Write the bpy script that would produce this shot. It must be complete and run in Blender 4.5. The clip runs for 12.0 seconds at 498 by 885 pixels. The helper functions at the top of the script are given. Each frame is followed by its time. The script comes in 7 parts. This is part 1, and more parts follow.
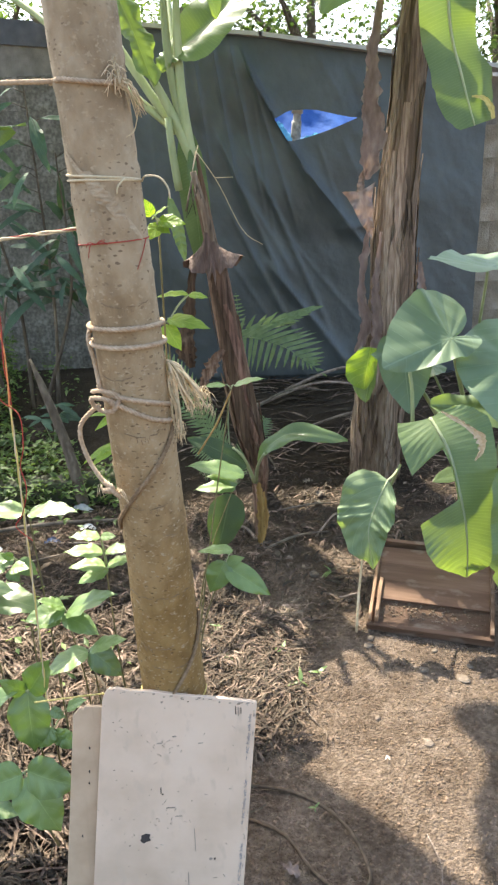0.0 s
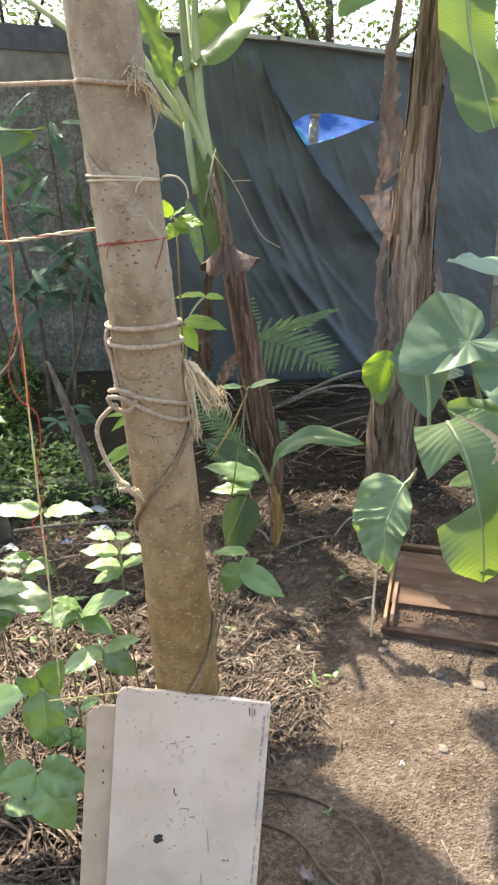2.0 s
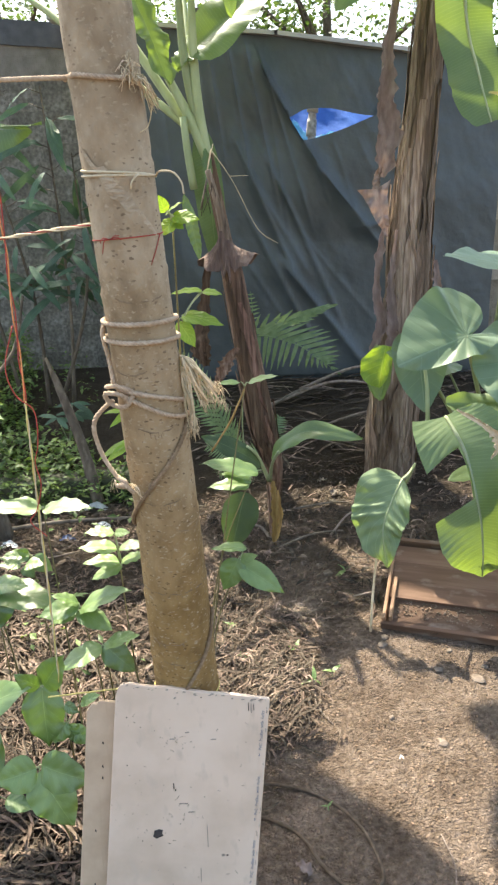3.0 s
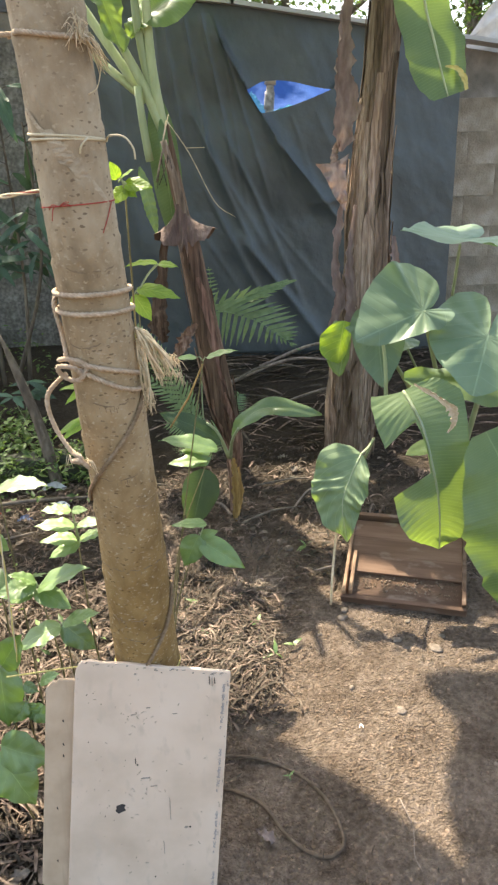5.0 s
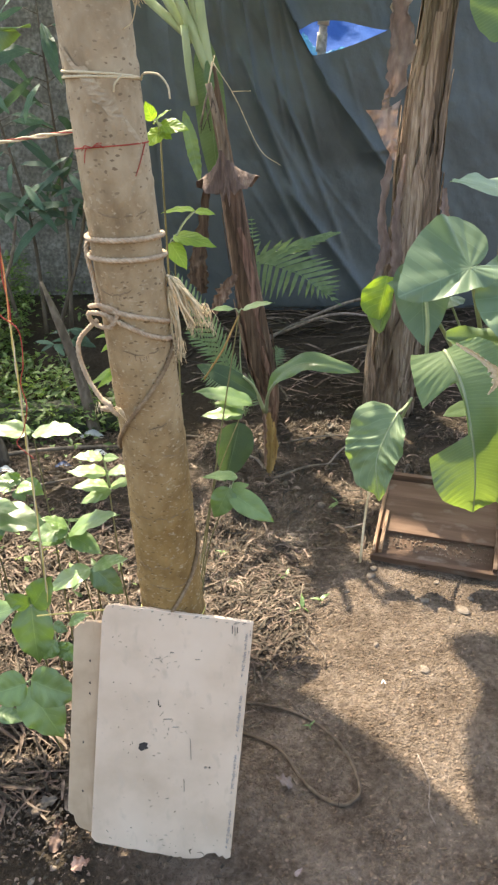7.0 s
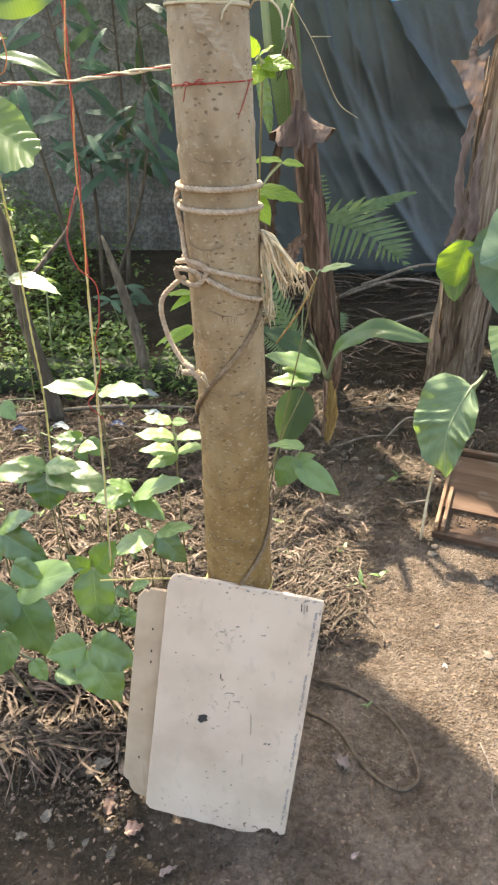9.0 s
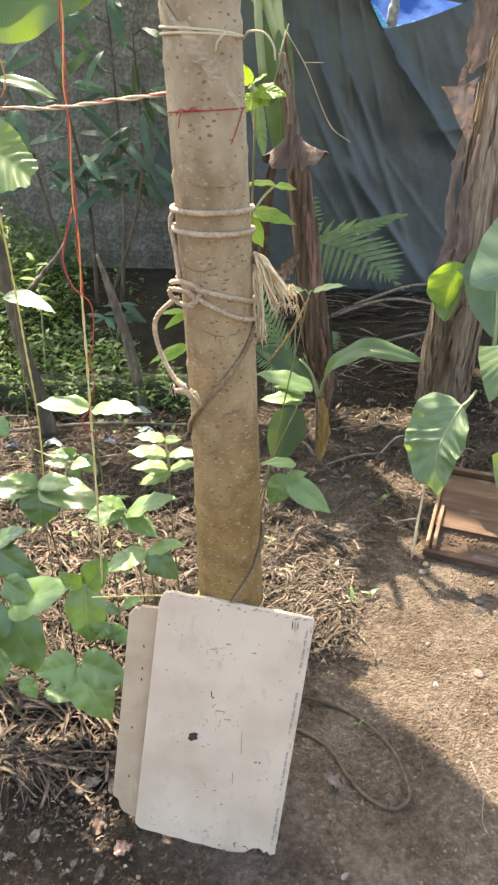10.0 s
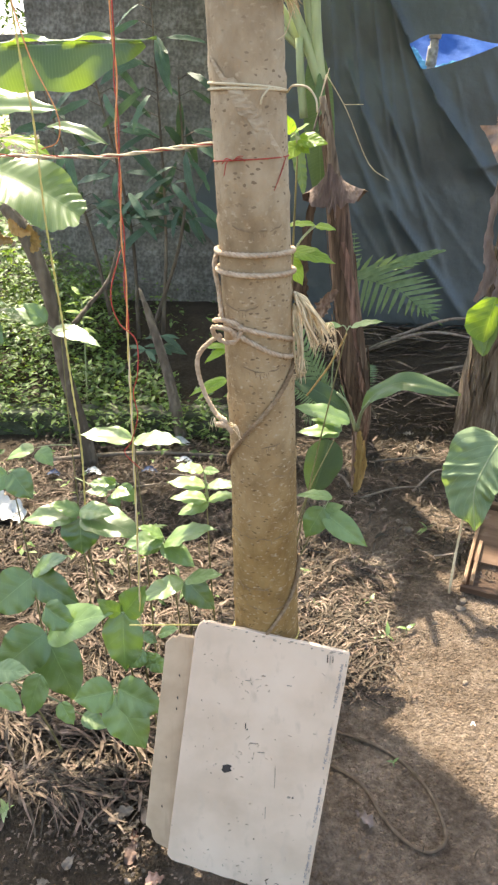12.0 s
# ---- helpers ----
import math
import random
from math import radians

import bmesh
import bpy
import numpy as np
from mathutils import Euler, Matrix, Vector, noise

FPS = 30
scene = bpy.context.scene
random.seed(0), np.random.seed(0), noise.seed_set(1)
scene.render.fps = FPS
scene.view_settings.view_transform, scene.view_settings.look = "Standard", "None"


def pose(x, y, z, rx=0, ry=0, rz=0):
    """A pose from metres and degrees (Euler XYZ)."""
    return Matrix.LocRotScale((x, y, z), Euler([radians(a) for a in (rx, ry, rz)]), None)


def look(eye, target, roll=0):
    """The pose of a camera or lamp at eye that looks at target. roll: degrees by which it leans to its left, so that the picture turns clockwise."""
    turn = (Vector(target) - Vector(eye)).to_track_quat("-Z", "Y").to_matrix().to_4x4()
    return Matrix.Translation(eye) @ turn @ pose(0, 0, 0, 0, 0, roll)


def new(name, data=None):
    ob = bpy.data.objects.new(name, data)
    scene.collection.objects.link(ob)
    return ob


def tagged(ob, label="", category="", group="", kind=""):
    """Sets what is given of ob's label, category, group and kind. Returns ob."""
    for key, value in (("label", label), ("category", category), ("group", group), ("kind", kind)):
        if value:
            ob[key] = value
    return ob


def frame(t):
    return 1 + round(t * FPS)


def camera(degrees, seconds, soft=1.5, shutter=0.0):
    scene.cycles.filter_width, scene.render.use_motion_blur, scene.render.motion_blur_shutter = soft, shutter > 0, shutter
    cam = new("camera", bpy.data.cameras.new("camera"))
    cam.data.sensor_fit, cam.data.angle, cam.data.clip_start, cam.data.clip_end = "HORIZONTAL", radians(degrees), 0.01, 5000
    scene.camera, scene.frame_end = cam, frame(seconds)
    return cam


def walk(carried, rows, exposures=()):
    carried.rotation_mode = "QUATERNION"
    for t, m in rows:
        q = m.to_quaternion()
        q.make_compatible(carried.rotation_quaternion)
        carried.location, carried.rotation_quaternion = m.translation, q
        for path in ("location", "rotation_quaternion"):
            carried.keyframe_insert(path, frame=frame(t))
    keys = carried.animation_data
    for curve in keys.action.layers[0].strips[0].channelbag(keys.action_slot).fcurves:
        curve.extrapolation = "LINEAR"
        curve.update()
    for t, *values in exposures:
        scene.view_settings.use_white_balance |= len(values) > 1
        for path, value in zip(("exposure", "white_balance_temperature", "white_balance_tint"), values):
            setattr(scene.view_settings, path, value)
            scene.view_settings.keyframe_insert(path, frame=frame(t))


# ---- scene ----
cam = camera(39.7, 12.0, soft=2.4)
PATH = [
    (0, (-0.015, -0.091, 1.441), (-0.031, 1.789, 0.76), -2.3),
    (0.5, (-0.011, -0.083, 1.43), (-0.054, 1.794, 0.741), -2.8),
    (1, (-0.011, -0.089, 1.434), (-0.064, 1.794, 0.76), -2.7),
    (1.5, (-0.015, -0.092, 1.433), (-0.054, 1.789, 0.755), -2.8),
    (2, (-0.017, -0.093, 1.435), (-0.076, 1.791, 0.767), -2.3),
    (2.5, (-0.019, -0.099, 1.435), (-0.065, 1.787, 0.77), -2.4),
    (2.7, (-0.014, -0.097, 1.436), (-0.073, 1.788, 0.769), -2.6),
    (4.3, (-0.011, -0.081, 1.414), (-0.01, 1.774, 0.666), -1.8),
    (4.5, (-0.008, -0.089, 1.423), (0.038, 1.767, 0.679), -1.7),
    (5, (-0.007, -0.088, 1.422), (0.043, 1.77, 0.682), -2.0),
    (5.5, (-0.006, -0.092, 1.426), (0.048, 1.76, 0.674), -2.2),
    (6, (-0.011, -0.085, 1.421), (0.047, 1.764, 0.661), -2.1),
    (6.5, (-0.019, -0.084, 1.413), (-0.022, 1.749, 0.614), -1.4),
    (6.7, (0.011, -0.084, 1.417), (-0.053, 1.739, 0.597), -1.5),
    (8.3, (-0.021, -0.041, 1.394), (-0.091, 1.713, 0.437), -1.0),
    (8.5, (-0.035, -0.034, 1.395), (-0.161, 1.721, 0.445), -0.7),
    (9, (-0.062, -0.018, 1.396), (-0.247, 1.733, 0.447), -0.4),
    (9.5, (-0.082, -0.016, 1.402), (-0.357, 1.743, 0.491), 1.0),
    (10, (-0.059, -0.028, 1.403), (-0.226, 1.748, 0.498), 0.2),
    (10.5, (-0.039, -0.043, 1.411), (0.018, 1.756, 0.539), 0.8),
    (11, (-0.052, -0.048, 1.407), (-0.047, 1.745, 0.522), 0.9),
    (11.5, (-0.058, -0.049, 1.408), (-0.202, 1.742, 0.53), 0.0),
    (12, (-0.061, -0.048, 1.418), (-0.335, 1.753, 0.592), -0.4),
]
walk(cam, [(t, look(eye, target, roll)) for t, eye, target, roll in PATH],
     [(0.0, 2.02, 6850, 9), (2.7, 1.98, 6900, 9), (4.3, 1.97, 7150, 9), (6.7, 2.0, 7200, 9), (8.3, 2.12, 7250, 9), (9.5, 2.15, 7250, 9), (10.5, 2.22, 7350, 9), (11.2, 2.10, 7350, 9), (12.0, 2.15, 7250, 9)])

# ---------------------------------------------------------------- light
SUN_EL, SUN_AZ = radians(56), radians(26)          # height, and turn from +y towards -x
sun_dir = Vector((-math.sin(SUN_AZ) * math.cos(SUN_EL), math.cos(SUN_AZ) * math.cos(SUN_EL), math.sin(SUN_EL)))
world = bpy.data.worlds.new("world")
scene.world = world
world.use_nodes = True
wn = world.node_tree
sky = wn.nodes.new("ShaderNodeTexSky")
sky.sky_type, sky.sun_disc, sky.sun_elevation, sky.sun_rotation = "NISHITA", False, SUN_EL, -SUN_AZ
sky.air_density, sky.dust_density = 1.0, 3.0
wn.links.new(sky.outputs[0], wn.nodes["Background"].inputs[0])
wn.nodes["Background"].inputs[1].default_value = 0.15
lamp = bpy.data.lights.new("sun", "SUN")
lamp.energy, lamp.angle, lamp.color = 3.9, radians(0.6), (1.0, 0.94, 0.84)
sun = new("sun", lamp)
sun.matrix_world = look(sun_dir * 30, (0, 0, 0))

# ---------------------------------------------------------------- materials


def mat(name, cols, scale=20.0, rough=0.8, bump=0.3, bump_scale=None, vary=None, amount=0.35, trans=0.0, trans_col=None,
        stretch=(1, 1, 1), veins=None, metal=0.0, spec=0.4, depth=0.01, spots=None, detail=6.0, foot=None, bands=None):
    """A surface from two scales of noise over a colour ramp, with relief; vary: None, "island" or "object"; veins: (count, slant)."""
    m = bpy.data.materials.new(name)
    m.use_nodes = True
    nt = m.node_tree
    N, Lk = nt.nodes, nt.links
    bsdf = N["Principled BSDF"]
    co = N.new("ShaderNodeTexCoord")
    mp = N.new("ShaderNodeMapping")
    mp.inputs["Scale"].default_value = stretch
    Lk.new(co.outputs["Object"], mp.inputs[0])
    fine = N.new("ShaderNodeTexNoise")
    fine.inputs["Scale"].default_value, fine.inputs["Detail"].default_value = scale, detail
    broad = N.new("ShaderNodeTexNoise")
    broad.inputs["Scale"].default_value, broad.inputs["Detail"].default_value = scale / 9, 3
    Lk.new(mp.outputs[0], fine.inputs[0])
    Lk.new(mp.outputs[0], broad.inputs[0])
    mix = N.new("ShaderNodeMix")
    mix.inputs[0].default_value = 0.5
    Lk.new(fine.outputs["Fac"], mix.inputs[2])
    Lk.new(broad.outputs["Fac"], mix.inputs[3])
    ramp = N.new("ShaderNodeValToRGB")
    el = ramp.color_ramp.elements
    for n, c in enumerate(cols):
        pos = 0.33 + 0.34 * n / max(1, len(cols) - 1)
        e = el[n] if n < 2 else el.new(pos)
        e.position = pos
        e.color = (*c, 1)
    Lk.new(mix.outputs[0], ramp.inputs[0])
    colour = ramp.outputs[0]
    height = fine.outputs["Fac"]
    if spots:
        vo = N.new("ShaderNodeTexVoronoi")
        vo.inputs["Scale"].default_value = spots[0]
        mp2 = N.new("ShaderNodeMapping")
        mp2.inputs["Scale"].default_value = spots[3]
        bend = N.new("ShaderNodeTexNoise")
        bend.inputs["Scale"].default_value = spots[0] * 0.9
        Lk.new(co.outputs["Object"], bend.inputs[0])
        push = N.new("ShaderNodeVectorMath")
        push.operation = "MULTIPLY_ADD"
        push.inputs[1].default_value = (0.9 / spots[0],) * 3
        Lk.new(bend.outputs["Color"], push.inputs[0])
        Lk.new(co.outputs["Object"], push.inputs[2])
        Lk.new(push.outputs[0], mp2.inputs[0])
        Lk.new(mp2.outputs[0], vo.inputs[0])
        st = N.new("ShaderNodeMapRange")
        st.inputs[1].default_value, st.inputs[2].default_value = spots[1], spots[1] + 0.06
        st.inputs[3].default_value, st.inputs[4].default_value = 0.85, 0
        Lk.new(vo.outputs["Distance"], st.inputs[0])
        patch = N.new("ShaderNodeMapRange")
        patch.inputs[1].default_value, patch.inputs[2].default_value = 0.34, 0.50
        Lk.new(broad.outputs["Fac"], patch.inputs[0])
        both = N.new("ShaderNodeMath")
        both.operation = "MULTIPLY"
        Lk.new(st.outputs[0], both.inputs[0])
        Lk.new(patch.outputs[0], both.inputs[1])
        mx = N.new("ShaderNodeMix")
        mx.data_type = "RGBA"
        mx.inputs[7].default_value = (*spots[2], 1)
        Lk.new(both.outputs[0], mx.inputs[0])
        Lk.new(colour, mx.inputs[6])
        colour = mx.outputs[2]
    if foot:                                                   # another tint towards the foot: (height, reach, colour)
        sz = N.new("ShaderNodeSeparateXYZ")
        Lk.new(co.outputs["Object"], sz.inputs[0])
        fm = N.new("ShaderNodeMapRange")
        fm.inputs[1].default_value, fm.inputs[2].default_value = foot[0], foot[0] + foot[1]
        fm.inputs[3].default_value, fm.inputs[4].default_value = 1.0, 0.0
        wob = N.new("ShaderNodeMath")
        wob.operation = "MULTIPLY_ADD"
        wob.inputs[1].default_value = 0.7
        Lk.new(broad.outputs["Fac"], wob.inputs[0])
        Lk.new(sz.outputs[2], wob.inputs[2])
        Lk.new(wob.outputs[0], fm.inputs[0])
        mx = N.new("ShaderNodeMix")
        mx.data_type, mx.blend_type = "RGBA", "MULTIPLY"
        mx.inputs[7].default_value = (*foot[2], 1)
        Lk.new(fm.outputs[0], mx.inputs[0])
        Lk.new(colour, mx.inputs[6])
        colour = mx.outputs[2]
    if bands:                                                  # scuffs and wrinkles that run across: (scale, stretch, colour)
        bmap = N.new("ShaderNodeMapping")
        bmap.inputs["Scale"].default_value = bands[1]
        Lk.new(co.outputs["Object"], bmap.inputs[0])
        bno = N.new("ShaderNodeTexNoise")
        bno.inputs["Scale"].default_value, bno.inputs["Detail"].default_value = bands[0], 5
        Lk.new(bmap.outputs[0], bno.inputs[0])
        bm_ = N.new("ShaderNodeMapRange")
        bm_.inputs[1].default_value, bm_.inputs[2].default_value = 0.58, 0.72
        Lk.new(bno.outputs["Fac"], bm_.inputs[0])
        mx = N.new("ShaderNodeMix")
        mx.data_type = "RGBA"
        mx.inputs[7].default_value = (*bands[2], 1)
        Lk.new(bm_.outputs[0], mx.inputs[0])
        Lk.new(colour, mx.inputs[6])
        colour = mx.outputs[2]
    if veins:
        uv = N.new("ShaderNodeUVMap")
        uv.uv_map = "UVMap"
        sep = N.new("ShaderNodeSeparateXYZ")
        Lk.new(uv.outputs[0], sep.inputs[0])

        def op(kind, a, b=None):
            q = N.new("ShaderNodeMath")
            q.operation = kind
            for k, v in enumerate((a, b)):
                if v is None:
                    continue
                if isinstance(v, (int, float)):
                    q.inputs[k].default_value = v
                else:
                    Lk.new(v, q.inputs[k])
            return q.outputs[0]

        a = op("ABSOLUTE", op("SUBTRACT", op("MULTIPLY", sep.outputs[0], 2.0), 1.0))
        ph = op("SUBTRACT", op("MULTIPLY", sep.outputs[1], veins[0]), op("MULTIPLY", a, veins[1]))
        d = op("ABSOLUTE", op("SUBTRACT", op("FRACT", ph), 0.5))
        side = op("MULTIPLY", op("LESS_THAN", d, veins[2]), 0.55)
        mid = op("LESS_THAN", a, veins[3])
        vein = op("MAXIMUM", side, mid)
        mx = N.new("ShaderNodeMix")
        mx.data_type = "RGBA"
        mx.inputs[7].default_value = (*[min(1, 1.35 * c + 0.03) for c in cols[-1]], 1)
        Lk.new(op("MULTIPLY", vein, 0.42), mx.inputs[0])
        Lk.new(colour, mx.inputs[6])
        colour = mx.outputs[2]
        height = op("ADD", op("MULTIPLY", fine.outputs["Fac"], 0.4), op("ABSOLUTE", op("SUBTRACT", op("MULTIPLY", d, 1.6), vein)))
    if vary:
        src = N.new("ShaderNodeNewGeometry").outputs["Random Per Island"] if vary == "island" else N.new("ShaderNodeObjectInfo").outputs["Random"]
        hs = N.new("ShaderNodeHueSaturation")
        mr = N.new("ShaderNodeMapRange")
        mr.inputs[3].default_value, mr.inputs[4].default_value = 1 - amount, 1 + amount
        Lk.new(src, mr.inputs[0])
        Lk.new(mr.outputs[0], hs.inputs["Value"])
        mh = N.new("ShaderNodeMapRange")
        mh.inputs[3].default_value, mh.inputs[4].default_value = 0.5 + 0.025 * amount, 0.5 - 0.025 * amount
        Lk.new(src, mh.inputs[0])
        Lk.new(mh.outputs[0], hs.inputs["Hue"])
        Lk.new(colour, hs.inputs["Color"])
        colour = hs.outputs[0]
    Lk.new(colour, bsdf.inputs["Base Color"])
    rr = N.new("ShaderNodeMapRange")
    rr.inputs[3].default_value, rr.inputs[4].default_value = max(0.05, rough - 0.12), min(1, rough + 0.12)
    Lk.new(broad.outputs["Fac"], rr.inputs[0])
    Lk.new(rr.outputs[0], bsdf.inputs["Roughness"])
    bsdf.inputs["Metallic"].default_value = metal
    bsdf.inputs["Specular IOR Level"].default_value = spec
    bp = N.new("ShaderNodeBump")
    bp.inputs["Strength"].default_value, bp.inputs["Distance"].default_value = bump, depth
    if bump_scale:
        bn = N.new("ShaderNodeTexNoise")
        bn.inputs["Scale"].default_value, bn.inputs["Detail"].default_value = bump_scale, 8
        Lk.new(mp.outputs[0], bn.inputs[0])
        height = bn.outputs["Fac"]
    Lk.new(height, bp.inputs["Height"])
    Lk.new(bp.outputs[0], bsdf.inputs["Normal"])
    if trans:
        tr = N.new("ShaderNodeBsdfTranslucent")
        tint = N.new("ShaderNodeMix")
        tint.data_type, tint.blend_type = "RGBA", "MULTIPLY"
        tint.inputs[0].default_value = 1
        tint.inputs[7].default_value = (*(trans_col or (2.6, 2.6, 1.2)), 1)
        Lk.new(colour, tint.inputs[6])
        Lk.new(tint.outputs[2], tr.inputs[0])
        Lk.new(bp.outputs[0], tr.inputs["Normal"])
        ms = N.new("ShaderNodeMixShader")
        ms.inputs[0].default_value = trans
        Lk.new(bsdf.outputs[0], ms.inputs[1])
        Lk.new(tr.outputs[0], ms.inputs[2])
        Lk.new(ms.outputs[0], N["Material Output"].inputs[0])
    return m


M_SOIL = mat("soil", [(0.086, 0.060, 0.041), (0.181, 0.135, 0.098), (0.290, 0.224, 0.171)], 60, 0.95, 1.0, 150, spec=0.1, depth=0.034, detail=10.0)



def add_humus_shade(m):
    """Dark moist humus in the beds beside the dry trodden path; the beds' shade is put into this colour too."""
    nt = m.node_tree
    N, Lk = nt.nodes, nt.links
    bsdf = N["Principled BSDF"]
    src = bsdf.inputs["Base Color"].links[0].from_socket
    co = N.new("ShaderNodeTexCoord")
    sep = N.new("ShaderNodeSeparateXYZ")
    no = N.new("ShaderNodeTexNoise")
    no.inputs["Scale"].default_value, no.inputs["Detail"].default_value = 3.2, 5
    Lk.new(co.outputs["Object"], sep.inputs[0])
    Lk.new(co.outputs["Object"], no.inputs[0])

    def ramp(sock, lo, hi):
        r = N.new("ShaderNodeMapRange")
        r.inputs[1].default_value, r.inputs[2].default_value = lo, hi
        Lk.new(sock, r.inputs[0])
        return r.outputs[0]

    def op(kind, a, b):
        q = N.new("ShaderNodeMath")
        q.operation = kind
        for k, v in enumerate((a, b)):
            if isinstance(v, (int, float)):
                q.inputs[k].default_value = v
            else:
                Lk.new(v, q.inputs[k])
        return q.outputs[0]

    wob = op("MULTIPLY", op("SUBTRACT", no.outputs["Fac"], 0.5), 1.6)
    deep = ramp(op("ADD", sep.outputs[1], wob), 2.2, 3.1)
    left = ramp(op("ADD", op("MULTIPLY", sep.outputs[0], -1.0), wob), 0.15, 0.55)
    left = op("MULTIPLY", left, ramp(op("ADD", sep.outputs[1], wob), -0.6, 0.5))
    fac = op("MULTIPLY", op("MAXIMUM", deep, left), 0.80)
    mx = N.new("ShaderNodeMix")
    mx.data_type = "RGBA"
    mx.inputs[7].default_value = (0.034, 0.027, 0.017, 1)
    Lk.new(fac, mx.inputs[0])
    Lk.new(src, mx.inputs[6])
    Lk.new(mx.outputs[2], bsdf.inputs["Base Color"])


add_humus_shade(M_SOIL)
M_CLOD = mat("clod", [(0.096, 0.066, 0.043), (0.168, 0.121, 0.083), (0.250, 0.188, 0.138)], 60, 0.95, 0.4, vary="island", amount=0.25, spec=0.1)
M_STONE = mat("stone", [(0.11, 0.086, 0.064), (0.17, 0.135, 0.104), (0.24, 0.20, 0.158)], 60, 0.95, 0.8, vary="object", amount=0.15, spec=0.1)
M_BLOCK = mat("concrete_block", [(0.11, 0.098, 0.082), (0.25, 0.225, 0.19), (0.48, 0.435, 0.38)], 48, 0.95, 1.0, 150, vary="object", amount=0.05, spec=0.1, depth=0.03, detail=9.0)
M_TANBLOCK = mat("stained_block", [(0.11, 0.09, 0.062), (0.28, 0.235, 0.175), (0.46, 0.405, 0.33)], 8, 0.95, 0.6, 90, vary="object", amount=0.12, spec=0.1, depth=0.02, detail=9.0)
M_MORTAR = mat("mortar", [(0.14, 0.125, 0.105), (0.25, 0.225, 0.19), (0.42, 0.38, 0.33)], 11, 0.95, 0.8, 150, spec=0.1)
M_BEAM = mat("dark_beam", [(0.05, 0.05, 0.05), (0.09, 0.09, 0.09), (0.13, 0.13, 0.125)], 12, 0.9, 0.5, 80)
M_MOSS = mat("mossy_concrete", [(0.03, 0.038, 0.02), (0.06, 0.068, 0.038), (0.12, 0.11, 0.085)], 18, 0.95, 0.8, 70)
M_TARP = mat("black_tarp", [(0.046, 0.055, 0.058), (0.064, 0.075, 0.078), (0.09, 0.103, 0.106)], 5, 0.42, 0.35, 16, spec=0.5, depth=0.02)
M_BATTEN = mat("weathered_batten", [(0.35, 0.34, 0.32), (0.5, 0.48, 0.45)], 20, 0.9, 0.4, stretch=(1, 8, 8))
M_BLUE = mat("blue_tarp", [(0.02, 0.065, 0.22), (0.035, 0.105, 0.34), (0.07, 0.17, 0.46)], 5, 0.75, 0.4, 10, trans=0.1, trans_col=(1.5, 1.5, 1.5), depth=0.03, spec=0.1)
M_BLUERIM = mat("blue_tarp_fold", [(0.03, 0.15, 0.34), (0.06, 0.28, 0.52), (0.16, 0.42, 0.62)], 12, 0.45, 0.4, 10, trans=0.2, trans_col=(1.2, 1.2, 1.2), depth=0.03, spec=0.3)
M_POST = mat("pale_post", [(0.11, 0.11, 0.112), (0.37, 0.37, 0.375), (0.68, 0.68, 0.69)], 34, 0.85, 0.7)
M_CLOTH = mat("grey_cloth", [(0.36, 0.34, 0.31), (0.5, 0.48, 0.45), (0.62, 0.60, 0.57)], 14, 0.9, 0.5, 40)
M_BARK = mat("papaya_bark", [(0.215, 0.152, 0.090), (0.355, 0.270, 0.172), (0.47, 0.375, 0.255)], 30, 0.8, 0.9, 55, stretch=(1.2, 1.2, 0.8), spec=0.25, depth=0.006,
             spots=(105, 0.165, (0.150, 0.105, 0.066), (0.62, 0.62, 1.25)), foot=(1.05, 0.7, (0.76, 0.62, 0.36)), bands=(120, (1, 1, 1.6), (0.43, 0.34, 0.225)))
M_SCAR = mat("bark_scar", [(0.13, 0.088, 0.05), (0.20, 0.14, 0.082), (0.29, 0.21, 0.13)], 90, 0.9, 0.5)
M_SCRAPE = mat("scraped_bark", [(0.29, 0.22, 0.14), (0.41, 0.325, 0.22), (0.50, 0.41, 0.29)], 90, 0.85, 0.8, stretch=(1, 1, 2), depth=0.006)
M_DRY = mat("dry_sheath", [(0.06, 0.038, 0.026), (0.25, 0.175, 0.122), (0.50, 0.385, 0.29)], 105, 0.85, 1.0, stretch=(1, 1, 0.07), vary="object", amount=0.24, spec=0.2, depth=0.010, bands=(9, (1, 1, 0.35), (0.16, 0.105, 0.07)))
M_PALEORANGE = mat("orange_sheath", [(0.13, 0.075, 0.025), (0.33, 0.20, 0.065), (0.55, 0.36, 0.14)], 60, 0.6, 0.8, stretch=(1, 1, 0.06), vary="object", amount=0.2, spec=0.3, depth=0.006)
M_DRYSTEM = mat("red_brown_sheath", [(0.044, 0.024, 0.015), (0.180, 0.107, 0.070), (0.40, 0.27, 0.187)], 90, 0.85, 1.0, stretch=(1, 1, 0.07), vary="object", amount=0.4, spec=0.2, depth=0.008)
M_DRYLEAF = mat("dry_leaf", [(0.13, 0.092, 0.078), (0.235, 0.175, 0.15), (0.36, 0.285, 0.25)], 34, 0.85, 0.8, 60, trans=0.12, trans_col=(1.3, 1.15, 0.95), stretch=(1, 1, 0.4), vary="object", amount=0.2, depth=0.008)
M_DEAD = mat("dead_dark_leaf", [(0.055, 0.032, 0.024), (0.145, 0.09, 0.068), (0.28, 0.19, 0.15)], 70, 0.85, 0.9, 90, stretch=(1, 1, 0.12), vary="object", amount=0.2, depth=0.008)
M_LITTER = mat("litter", [(0.024, 0.017, 0.011), (0.088, 0.064, 0.043), (0.25, 0.193, 0.14)], 34, 0.9, 0.4, vary="island", amount=0.75)
